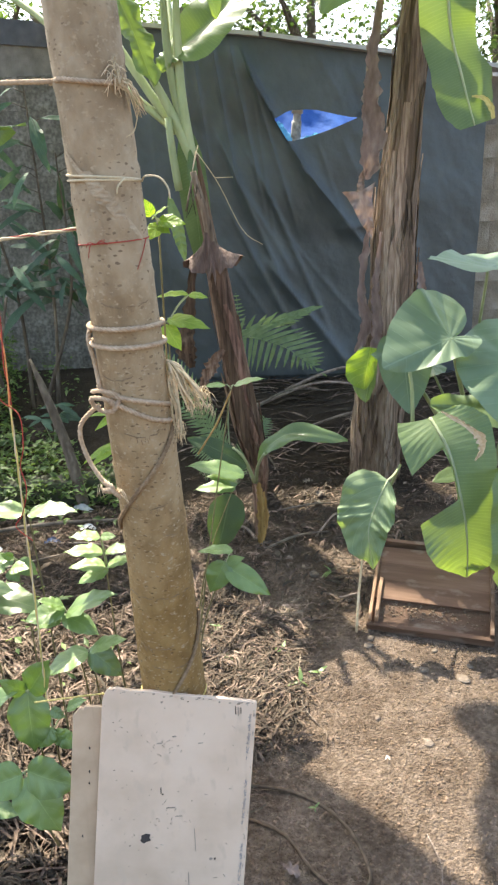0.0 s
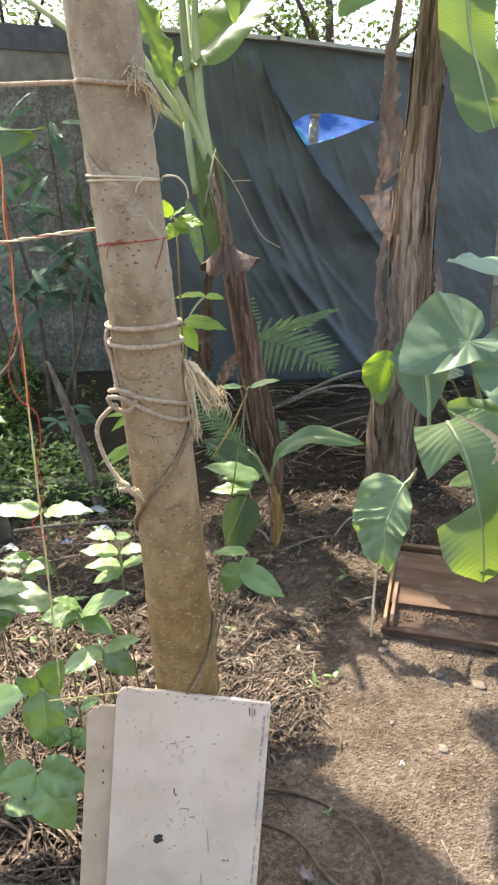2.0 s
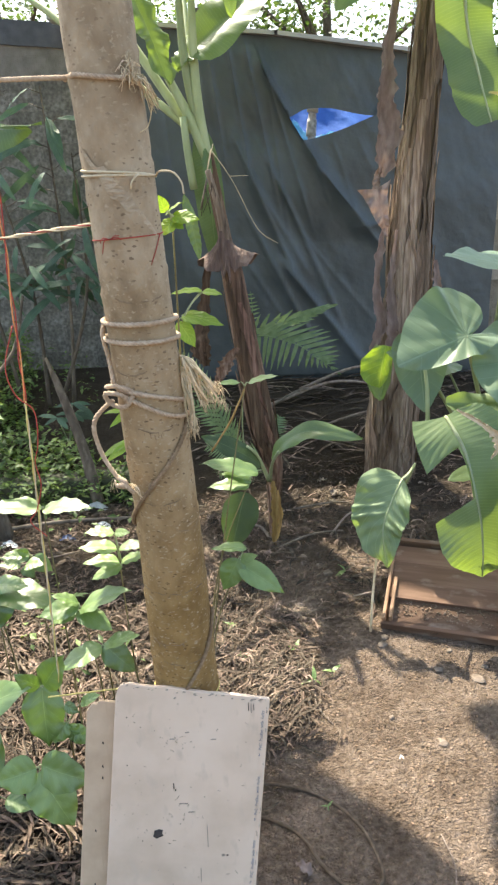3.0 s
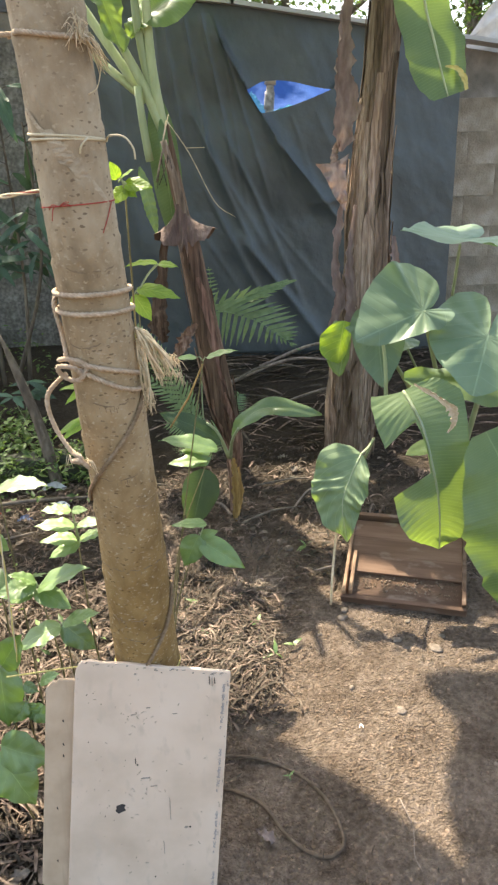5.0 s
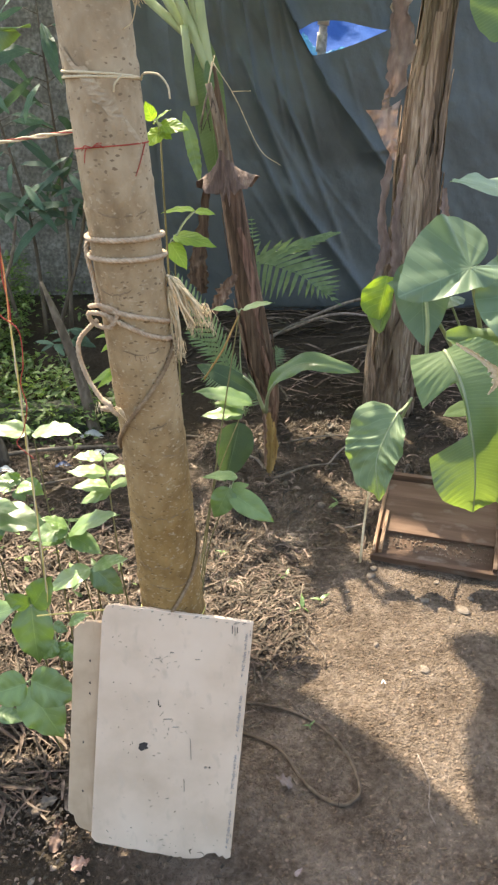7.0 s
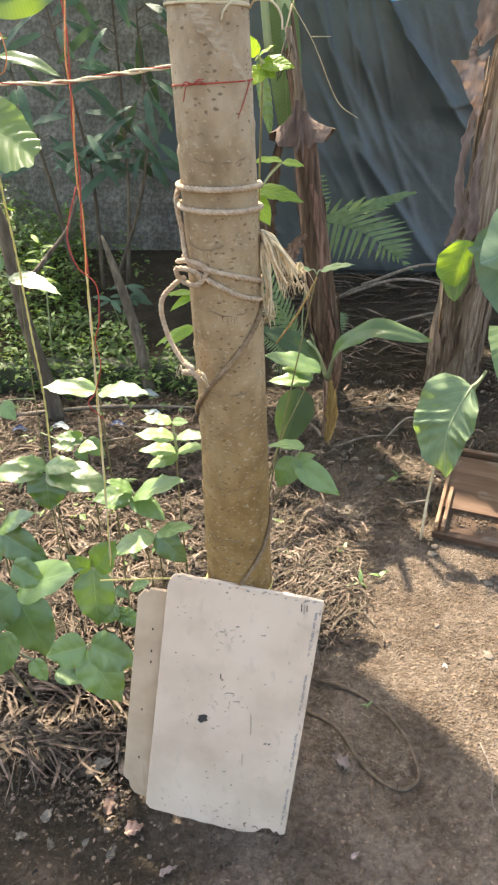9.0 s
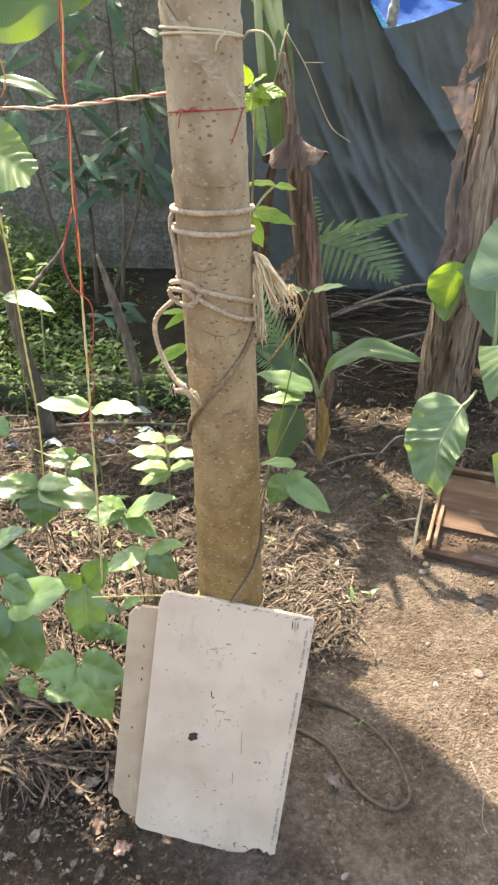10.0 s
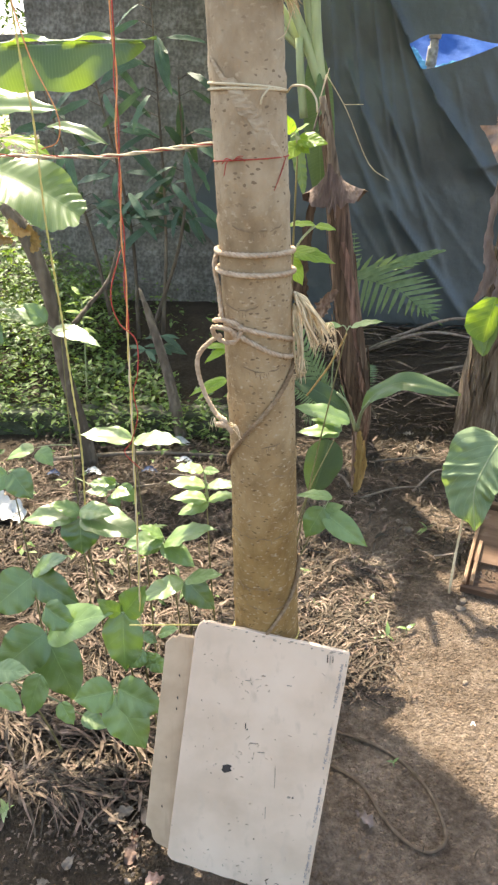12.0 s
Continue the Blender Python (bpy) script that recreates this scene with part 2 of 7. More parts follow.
M_PALELEAF = mat("pale_dead_leaf", [(0.055, 0.045, 0.032), (0.13, 0.108, 0.080), (0.25, 0.21, 0.16)], 55, 0.85, 0.4, vary="object", amount=0.3)
M_TWIG = mat("twig", [(0.10, 0.075, 0.055), (0.19, 0.15, 0.115), (0.28, 0.23, 0.18)], 60, 0.9, 0.5, stretch=(1, 1, 0.3), vary="object")
M_BANANA = mat("banana_leaf", [(0.100, 0.155, 0.068), (0.140, 0.203, 0.094), (0.185, 0.250, 0.127)], 8, 0.34, 0.08, veins=(64, 1.6, 0.06, 0.022), trans=0.42,
               trans_col=(1.6, 1.6, 0.36), vary="object", amount=0.2, depth=0.003, spec=0.5)
M_BROAD = mat("broad_leaf", [(0.165, 0.235, 0.120), (0.215, 0.288, 0.153), (0.27, 0.34, 0.19)], 22, 0.55, 0.6, veins=(7, 2.2, 0.035, 0.02), trans=0.3,
              trans_col=(1.3, 1.4, 0.4), vary="object", amount=0.12, depth=0.005, spec=0.35)
# darker copy of the banana leaf, with some leaves' shade put into its colour
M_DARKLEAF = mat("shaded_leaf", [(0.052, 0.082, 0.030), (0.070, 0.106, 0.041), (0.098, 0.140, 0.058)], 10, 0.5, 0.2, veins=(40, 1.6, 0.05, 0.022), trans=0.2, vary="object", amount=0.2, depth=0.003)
M_TARO = mat("taro_leaf", [(0.118, 0.175, 0.103), (0.155, 0.220, 0.134), (0.195, 0.262, 0.168)], 7, 0.40, 0.35, veins=(6, 1.6, 0.02, 0.014), trans=0.2,
             trans_col=(1.4, 1.6, 0.5), vary="object", amount=0.15, depth=0.005, spec=0.4)
M_BEAN = mat("bean_leaf", [(0.093, 0.158, 0.036), (0.127, 0.205, 0.050), (0.172, 0.255, 0.074)], 26, 0.42, 0.3, veins=(5, 1.4, 0.014, 0.016), trans=0.17,
             trans_col=(1.4, 1.5, 0.45), vary="object", amount=0.25, depth=0.002, spec=0.9)
M_LIME = mat("young_leaf", [(0.14, 0.24, 0.03), (0.2, 0.31, 0.045), (0.27, 0.36, 0.06)], 25, 0.45, 0.25, veins=(6, 2.0, 0.06, 0.03), trans=0.4,
             trans_col=(2.0, 1.9, 0.8), vary="object", amount=0.15, depth=0.003)
M_SHRUB = mat("shrub_leaf", [(0.045, 0.08, 0.05), (0.065, 0.11, 0.07), (0.085, 0.14, 0.09)], 20, 0.6, 0.25, veins=(9, 1.2, 0.04, 0.025), trans=0.15,
              vary="object", amount=0.35, depth=0.003, spec=0.25)
M_FERN = mat("fern", [(0.135, 0.20, 0.09), (0.185, 0.26, 0.125), (0.24, 0.315, 0.165)], 40, 0.5, 0.2, trans=0.25, trans_col=(1.5, 1.5, 0.8), vary="object", amount=0.25, spec=0.35)
M_COVER = mat("ground_cover", [(0.060, 0.105, 0.030), (0.105, 0.165, 0.050), (0.17, 0.235, 0.085)], 30, 0.5, 0.2, trans=0.35, trans_col=(2, 2, 0.8), vary="island", amount=0.5)
M_CROWN = mat("crown", [(0.035, 0.065, 0.022), (0.055, 0.095, 0.03), (0.09, 0.13, 0.045)], 20, 0.45, 0.2, trans=0.3, vary="island", amount=0.5)
M_STEM = mat("green_stem", [(0.21, 0.24, 0.115), (0.30, 0.34, 0.175), (0.39, 0.42, 0.25)], 30, 0.5, 0.2, stretch=(1, 1, 0.25), vary="object", amount=0.2)
M_VINE = mat("vine_stem", [(0.10, 0.09, 0.04), (0.17, 0.15, 0.06), (0.25, 0.2, 0.09)], 60, 0.7, 0.2)
M_ROPE = mat("hemp_rope", [(0.32, 0.225, 0.145), (0.46, 0.345, 0.235), (0.59, 0.465, 0.335)], 160, 0.9, 0.6, spec=0.15, depth=0.001)
M_BROWNROPE = mat("brown_rope", [(0.14, 0.092, 0.052), (0.225, 0.155, 0.092), (0.32, 0.232, 0.145)], 160, 0.9, 0.5, spec=0.15, depth=0.001)
M_STRAW = mat("rope_fibre", [(0.42, 0.315, 0.18), (0.57, 0.45, 0.285), (0.68, 0.56, 0.39)], 120, 0.9, 0.3, vary="island", amount=0.35, spec=0.15)
M_STRING = mat("pale_string", [(0.5, 0.41, 0.26), (0.63, 0.54, 0.37)], 150, 0.85, 0.3)
M_YELLOW = mat("yellow_string", [(0.5, 0.4, 0.12), (0.65, 0.55, 0.2)], 150, 0.8, 0.3)
M_RED = mat("red_string", [(0.27, 0.035, 0.028), (0.42, 0.07, 0.05)], 150, 0.85, 0.3)
M_ORANGE = mat("orange_string", [(0.55, 0.2, 0.07), (0.68, 0.32, 0.14)], 150, 0.8, 0.3)
M_PVC = mat("dirty_white_pvc", [(0.50, 0.37, 0.26), (0.66, 0.505, 0.375), (0.72, 0.57, 0.44)], 9, 0.6, 0.15, 60, spec=0.25, depth=0.002, spots=(34, 0.03, (0.2, 0.16, 0.13), (1, 1, 1)), bands=(40, (1, 1, 0.5), (0.56, 0.43, 0.32)))
M_RUB = mat("rubbed_mark", [(0.44, 0.345, 0.26), (0.57, 0.45, 0.34)], 300, 0.8, 0.1, vary="object", amount=0.3)
M_BEIGE = mat("beige_pvc", [(0.40, 0.285, 0.180), (0.53, 0.390, 0.262), (0.62, 0.465, 0.325)], 16, 0.6, 0.12, 60, spec=0.25, depth=0.002, bands=(70, (1, 1, 0.08), (0.45, 0.33, 0.215)))
M_INK = mat("ink", [(0.15, 0.155, 0.18), (0.24, 0.24, 0.26)], 80, 0.7, 0.1)
M_SMUDGE = mat("smudge", [(0.20, 0.165, 0.13), (0.34, 0.28, 0.225), (0.44, 0.365, 0.30)], 90, 0.8, 0.2)
M_DIRT = mat("dirt_mark", [(0.03, 0.025, 0.022), (0.06, 0.05, 0.045)], 60, 0.9, 0.4)
M_WOOD = mat("reddish_wood", [(0.070, 0.040, 0.025), (0.125, 0.075, 0.048), (0.20, 0.130, 0.088)], 34, 0.8, 0.5, stretch=(0.10, 1, 1), vary="object", amount=0.15, spec=0.2, depth=0.003, bands=(22, (0.5, 1, 1), (0.20, 0.15, 0.112)))
M_RAWWOOD = mat("raw_wood", [(0.27, 0.155, 0.085), (0.37, 0.225, 0.13)], 30, 0.7, 0.3, stretch=(1, 0.12, 1))
M_HOSE = mat("dusty_cable", [(0.065, 0.045, 0.029), (0.11, 0.08, 0.054), (0.16, 0.12, 0.085)], 60, 0.9, 0.3, spec=0.2)
M_TRUNK = mat("tree_bark", [(0.05, 0.036, 0.025), (0.115, 0.087, 0.061), (0.21, 0.165, 0.12)], 34, 0.9, 1.0, stretch=(1, 1, 0.35), depth=0.02, bands=(22, (1, 1, 0.4), (0.25, 0.2, 0.15)))
M_BAG = mat("plastic_scrap", [(0.46, 0.45, 0.42), (0.66, 0.65, 0.61)], 30, 0.6, 0.3, vary="object")
M_BLUESCRAP = mat("blue_scrap", [(0.045, 0.065, 0.12), (0.07, 0.10, 0.19)], 30, 0.4, 0.3)

# ---------------------------------------------------------------- builders
rnd = random.Random(7)


def mesh(name, verts, faces, material, parent=None, label="", uv=None, smooth=True):
    me = bpy.data.meshes.new(name)
    me.from_pydata([tuple(v) for v in verts], [], faces)
    if uv is not None:
        lay = me.uv_layers.new(name="UVMap")
        idx = np.empty(len(me.loops), dtype=np.int32)
        me.loops.foreach_get("vertex_index", idx)
        lay.data.foreach_set("uv", np.asarray(uv, dtype=np.float32)[idx].ravel())
    if smooth:
        me.polygons.foreach_set("use_smooth", [True] * len(me.polygons))
    me.materials.append(material)
    me.update()
    ob = new(name, me)
    if parent:
        ob.parent = parent
    if label:
        ob["label"] = label
    return ob


def part(name, bm, material, parent=None, label="", smooth=False):
    me = bpy.data.meshes.new(name)
    bm.to_mesh(me)
    bm.free()
    if smooth:
        me.polygons.foreach_set("use_smooth", [True] * len(me.polygons))
    me.materials.append(material)
    ob = new(name, me)
    if parent:
        ob.parent = parent
    if label:
        ob["label"] = label
    return ob


def thing(name, label, category, group="", at=(0, 0, 0)):
    """An Empty at the base of a thing; parts keep world coordinates when it stands at the origin."""
    return tagged(new(name), label, category, group)


def spline(pts, n):
    """n points on a smooth line through pts."""
    P = [np.array(p, float) for p in pts]
    if len(P) == 2:
        return [P[0] + (P[1] - P[0]) * k / (n - 1) for k in range(n)]
    P = [2 * P[0] - P[1]] + P + [2 * P[-1] - P[-2]]
    out, m = [], len(P) - 3
    for k in range(n):
        s = k / (n - 1) * m
        i = min(int(s), m - 1)
        f = s - i
        a, b, c, d = P[i:i + 4]
        out.append(0.5 * (2 * b + (c - a) * f + (2 * a - 5 * b + 4 * c - d) * f * f + (3 * b - a - 3 * c + d) * f ** 3))
    return out


def frames_along(C):
    """Two normals at each point of a line, without twist."""
    C = np.array(C)
    T = np.gradient(C, axis=0)
    T /= np.linalg.norm(T, axis=1)[:, None] + 1e-12
    u = np.cross(T[0], (0.13, 0.31, 0.94))
    if np.linalg.norm(u) < 0.1:
        u = np.cross(T[0], (1, 0, 0))
    us, vs = [], []
    for t in T:
        u = u - t * (u @ t)
        u = u / np.linalg.norm(u)
        us.append(u)
        vs.append(np.cross(t, u))
    return C, T, np.array(us), np.array(vs)


def tube_data(pts, radii, sides=8, n=None, shape=None, first=0):
    C = spline(pts, n) if n else pts
    C, T, U, V = frames_along(C)
    R = np.interp(np.linspace(0, 1, len(C)), np.linspace(0, 1, len(radii)), radii)
    verts, faces = [], []
    for i in range(len(C)):
        for k in range(sides):
            a = 2 * math.pi * k / sides
            r = R[i] * (shape(i / (len(C) - 1), a) if shape else 1)
            verts.append(C[i] + r * (math.cos(a) * U[i] + math.sin(a) * V[i]))
    for i in range(len(C) - 1):
        for k in range(sides):
            p, q = first + i * sides + k, first + i * sides + (k + 1) % sides
            faces.append((p, q, q + sides, p + sides))
    faces.append(tuple(first + k for k in reversed(range(sides))))
    faces.append(tuple(first + (len(C) - 1) * sides + k for k in range(sides)))
    return verts, faces


def tube(name, pts, radii, material, parent=None, sides=8, n=None, shape=None, label=""):
    v, f = tube_data(pts, radii, sides, n, shape)
    return mesh(name, v, f, material, parent, label)


def joined(name, pieces, material, parent=None, label="", smooth=True, kind=""):
    V, F = [], []
    for v, f in pieces:
        o = len(V)
        V += list(v)
        F += [tuple(i + o for i in q) for q in f]
    return tagged(mesh(name, V, F, material, parent, label, smooth=smooth), kind=kind)


def rope_data(pts, radius, pitch=0.022, strands=3, per=9):
    """Laid rope: strands that wind round the line."""
    C = spline(pts, max(40, 12 * len(pts)))
    L = sum(np.linalg.norm(C[i + 1] - C[i]) for i in range(len(C) - 1))
    C = spline(pts, max(12, int(L / pitch * per)))
    C, T, U, V = frames_along(C)
    acc = np.r_[0, np.cumsum(np.linalg.norm(np.diff(C, axis=0), axis=1))]
    out = []
    for s in range(strands):
        a = 2 * math.pi * (acc / pitch + s / strands)
        line = C + 0.5 * radius * (np.cos(a)[:, None] * U + np.sin(a)[:, None] * V)
        out.append(tube_data(list(line), [radius * 0.58, radius * 0.58], 6))
    return out


def rope(name, pts, radius, material, parent=None, pitch=0.022, strands=3, label=""):
    return joined(name, rope_data(pts, radius, pitch, strands), material, parent, label)


def bez(a, b, c, s):
    return (1 - s) ** 2 * a + 2 * s * (1 - s) * b + s * s * c


def prof_banana(s):
    return max(0.0, math.sin(math.pi * min(1, 0.03 + 0.97 * s) ** 0.85)) ** 0.5


def prof_bean(s):
    return 2.42 * (s + 0.012) ** 0.46 * (1 - s) ** 1.14


def prof_ovate(s):
    return 2.30 * (s + 0.010) ** 0.52 * (1 - s) ** 0.98 * (1 - 0.25 * smooth01(0.75, 1.0, s))


def prof_pinna(s):
    return 1.0 if s < 0.45 else max(0.0, (1 - s) / 0.55) ** 0.8


def prof_lance(s):
    return 2.0 * (s + 0.01) ** 0.7 * (1 - s) ** 0.8


def leaf_data(base, tip, up, width, prof=prof_bean, sag=0.1, fold=0.25, wave=0.08, nu=12, nv=4, seed=0, left=1.0, right=1.0, notch=(), halves=None, line=None, slant=None, pleat=None):
    """A leaf blade: its midrib bends from base to tip by sag (a share of its length, along up), its halves rise by fold and ripple by wave.
    notch: (side, from, to) stretches where a half is torn away; line: a bent midrib; slant: how far the veins lead towards the tip;
    pleat: (count, depth) of the ridges between side veins."""
    q = random.Random(seed)
    a, c = np.array(base, float), np.array(tip, float)
    up = np.array(up, float)
    L = np.linalg.norm(c - a)
    t0 = (c - a) / L
    up = up - t0 * (up @ t0)
    up /= np.linalg.norm(up) + 1e-9
    b = (a + c) / 2 + up * sag * L
    ph, ph2, fr = q.uniform(0, 6), q.uniform(0, 6), q.uniform(2.2, 3.6)
    V, F, UV = [], [], []
    cols = 2 * nv + 1
    rib = spline(line, nu + 1) if line else None
    for i in range(nu + 1):
        s = i / nu
        p = bez(a, b, c, s)
        t = 2 * (1 - s) * (b - a) + 2 * s * (c - b)
        if line:
            p = np.array(rib[i], float)
            t = np.array(rib[min(nu, i + 1)], float) - np.array(rib[max(0, i - 1)], float)
        t /= np.linalg.norm(t) + 1e-9
        side = np.cross(t, up)
        side /= np.linalg.norm(side) + 1e-9
        nrm = np.cross(side, t)
        for k in range(-nv, nv + 1):
            x = k / nv
            w = width / 2 * prof(s) * (left if x < 0 else right)
            if halves:
                w = width / 2 * float(np.interp(s, halves[0], halves[1] if x > 0 else halves[2]))
            for sd, f0, f1 in notch:
                if sd * x > 0 and f0 < s < f1:
                    w *= 0.12 + 0.1 * math.sin(40 * s)
            ax = abs(x)
            lift = fold * w * (ax - 0.75 * ax * ax) + wave * width * ax * ax * math.sin(fr * 2 * math.pi * s + (ph if x < 0 else ph2))
            if pleat:
                lift += pleat[1] * min(1, 2.5 * ax) * (0.5 + ax) * math.sin(2 * math.pi * pleat[0] * (s - 0.06 * ax)) * (0.7 + 0.5 * math.sin(ph + 9 * s))
            lead = w * ax * float(np.interp(s, slant[0], slant[1] if x > 0 else slant[2])) if slant else 0.0
            V.append(p + side * w * x * (1 - 0.1 * ax) + nrm * lift + t * lead)
            UV.append((0.5 + 0.5 * x, s))
    for i in range(nu):
        for k in range(cols - 1):
            o = i * cols + k
            F.append((o, o + 1, o + cols + 1, o + cols))
    return V, F, UV


def leaf(name, base, tip, up, width, material, parent=None, label="", **kw):
    v, f, uv = leaf_data(base, tip, up, width, **kw)
    return mesh(name, v, f, material, parent, label, uv)


def heart_leaf(name, joint, tip, up, width, material, parent=None, label="", lobe=0.42, cup=0.2, sag=0.1, seed=0, drop=0.14, sides=(1.0, 1.0), ruffle=1.0):
    """A heart-shaped blade whose stalk meets it at joint, with two round lobes behind; sides: how wide each half is."""
    q = random.Random(seed)
    a, c, up = np.array(joint, float), np.array(tip, float), np.array(up, float)
    L = np.linalg.norm(c - a)
    t0 = (c - a) / L
    up = up - t0 * (up @ t0)
    up /= np.linalg.norm(up)
    side = np.cross(t0, up)
    V, F, UV = [], [], []
    nr, na = 12, 96
    ph = q.uniform(0, 6)
    edge_t = [0, 18, 45, 70, 90, 115, 138, 155, 168, 176, 180]
    edge_r = [1.0, 0.80, 0.66, 0.60, 0.58, 0.60, 0.63, 0.60, 0.47, 0.22, 0.05]
    V.append(a)
    UV.append((0.5, 0.3))
    for j in range(1, nr + 1):
        r = j / nr
        for k in range(na):
            th = -math.pi + 2 * math.pi * (k + 0.5) / na       # 0 points to the tip
            out = float(np.interp(abs(math.degrees(th)), edge_t, edge_r))
            y = math.cos(th) * out * L * r * (1.0 if abs(th) < 1.5708 else lobe * 2.4)
            x = math.sin(th) * out * width * 0.83 * r * sides[1 if th > 0 else 0]
            z = cup * width * (abs(x) / width) ** 1.4 - sag * L * max(0, y / L) ** 2 + 0.030 * ruffle * width * r * r * math.sin(5 * th + ph) + 0.014 * ruffle * width * r ** 3 * math.sin(9 * th + 2 * ph)
            z += 0.016 * ruffle * width * r * abs(math.cos(6.5 * th)) - drop * L * max(0, -y / L) ** 1.3
            V.append(a + t0 * y + side * x + up * z)
            UV.append((0.5 + 0.5 * x / (0.5 * width), 0.3 + 0.7 * y / L))
    for k in range(na - 1):
        F.append((0, 1 + k, 2 + k))
    for j in range(nr - 1):
        for k in range(na - 1):
            o = 1 + j * na + k
            F.append((o, o + na, o + na + 1, o + 1))
    return mesh(name, V, F, material, parent, label, UV)


def box_data(x0, x1, y0, y1, z0, z1):
    v = [(x, y, z) for x in (x0, x1) for y in (y0, y1) for z in (z0, z1)]
    f = [(0, 1, 3, 2), (4, 6, 7, 5), (0, 4, 5, 1), (2, 3, 7, 6), (0, 2, 6, 4), (1, 5, 7, 3)]
    return v, f


def box(name, size, material, parent=None, m=None, bevel=0.004, label=""):
    """A bevelled board or block of that size, centred, moved by the matrix m."""
    bm = bmesh.new()
    bmesh.ops.create_cube(bm, size=1)
    bmesh.ops.scale(bm, vec=size, verts=bm.verts)
    if bevel:
        bmesh.ops.bevel(bm, geom=bm.edges[:], offset=bevel, segments=2, affect="EDGES", profile=0.6)
    if m is not None:
        bmesh.ops.transform(bm, matrix=m, verts=bm.verts)
    return part(name, bm, material, parent, label)


def smooth01(a, b, x):
    f = min(1, max(0, (x - a) / (b - a)))
    return f * f * (3 - 2 * f)


def gz(x, y):
    """The ground's height."""
    back = 0.20 * smooth01(3.0, 4.5, y) * (1 - smooth01(6, 9, y))
    bed = 0.10 * smooth01(3.08, 3.12, y) * (1 - smooth01(-0.75, -0.6, x)) * (1 - smooth01(4.5, 7, y))
    heap = 0.03 * smooth01(-0.1, -0.35, x) * smooth01(0.9, 1.3, y) * (1 - smooth01(2.4, 3.0, y)) if x > -3 else 0
    dip = -0.024 * math.exp(-((x + 0.24) / 0.35) ** 2 - ((y - 0.80) / 0.22) ** 2)
    near = 1 - smooth01(3, 7, math.hypot(x, y - 2))
    n = noise.noise((x * 2.1, y * 2.1, 0.3)) * 0.018 + noise.noise((x * 9, y * 9, 1.7)) * 0.008 + noise.noise((x * 27, y * 27, 4.1)) * 0.004
    return back + bed + heap + dip + n * (0.3 + 0.7 * near)


# ---------------------------------------------------------------- ground


def axis(lo, hi, step, far):
    a = list(np.arange(lo, hi + 1e-6, step))
    d, left, right = step, [], []
    x = lo
    while x > -far:
        d *= 1.35
        x -= d
        left.append(x)
    d, x = step, hi
    while x < far:
        d *= 1.35
        x += d
        right.append(x)
    return left[::-1] + a + right


def build_ground():
    xs, ys = axis(-1.7, 1.3, 0.018, 400), axis(0.3, 3.6, 0.018, 400)
    V = [(x, y, gz(x, y)) for y in ys for x in xs]
    w = len(xs)
    F = [(j * w + i, j * w + i + 1, (j + 1) * w + i + 1, (j + 1) * w + i) for j in range(len(ys) - 1) for i in range(w - 1)]
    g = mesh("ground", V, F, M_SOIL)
    return tagged(g, "bare brown garden soil with crumbs and small stones", "ground", kind="structure")


build_ground()

ICO = [(-0.52573, 0.85065, 0), (0.52573, 0.85065, 0), (-0.52573, -0.85065, 0), (0.52573, -0.85065, 0), (0, -0.52573, 0.85065), (0, 0.52573, 0.85065),
       (0, -0.52573, -0.85065), (0, 0.52573, -0.85065), (0.85065, 0, -0.52573), (0.85065, 0, 0.52573), (-0.85065, 0, -0.52573), (-0.85065, 0, 0.52573)]
ICO_F = [(0, 11, 5), (0, 5, 1), (0, 1, 7), (0, 7, 10), (0, 10, 11), (1, 5, 9), (5, 11, 4), (11, 10, 2), (10, 7, 6), (7, 1, 8), (3, 9, 4), (3, 4, 2),
         (3, 2, 6), (3, 6, 8), (3, 8, 9), (4, 9, 5), (2, 4, 11), (6, 2, 10), (8, 6, 7), (9, 8, 1)]


def build_clods():
    q = random.Random(3)
    V, F = [], []
    for _ in range(34000):
        x, y = q.uniform(-0.7, 1.0), q.uniform(0.55, 2.4)
        if x < -0.15 and q.random() < 0.88:
            continue
        r = 0.0011 + 0.0044 * q.random() ** 3.0
        z = gz(x, y) + r * 0.15
        o = len(V)
        st = [q.uniform(0.7, 1.3) for _ in range(3)]
        for p in ICO:
            j = q.uniform(0.75, 1.2)
            V.append((x + p[0] * r * st[0] * j, y + p[1] * r * st[1] * j, z + p[2] * r * 0.7 * st[2] * j))
        F += [tuple(i + o for i in f) for f in ICO_F]
    tagged(mesh("soil_crumbs", V, F, M_CLOD, smooth=False), "loose brown crumbs of dry soil on the path", "soil", kind="stuff")


def strip_data(q, x, y, z, length, width, head, curl, lift):
    """A dry ribbon that lies on the ground, curled along its length."""
    V, F = [], []
    n = 7
    h, px, py, pz = head, x, y, z
    tw = q.uniform(-0.8, 0.8)
    for i in range(n + 1):
        s = i / n
        e = lift * math.sin(math.pi * s) + q.uniform(0, 0.004)
        w = width * (0.4 + 0.6 * math.sin(math.pi * (0.1 + 0.8 * s)))
        sx, sy = -math.sin(h), math.cos(h)
        tilt = tw * (s - 0.3)
        V.append((px + sx * w, py + sy * w, pz + e + w * tilt))
        V.append((px, py, pz + e - 0.7 * w))
        V.append((px - sx * w, py - sy * w, pz + e - w * tilt))
        px += math.cos(h) * length / n
        py += math.sin(h) * length / n
        h += curl / n
    for i in range(n):
        F.append((3 * i, 3 * i + 1, 3 * i + 4, 3 * i + 3))
        F.append((3 * i + 1, 3 * i + 2, 3 * i + 5, 3 * i + 4))
    return V, F


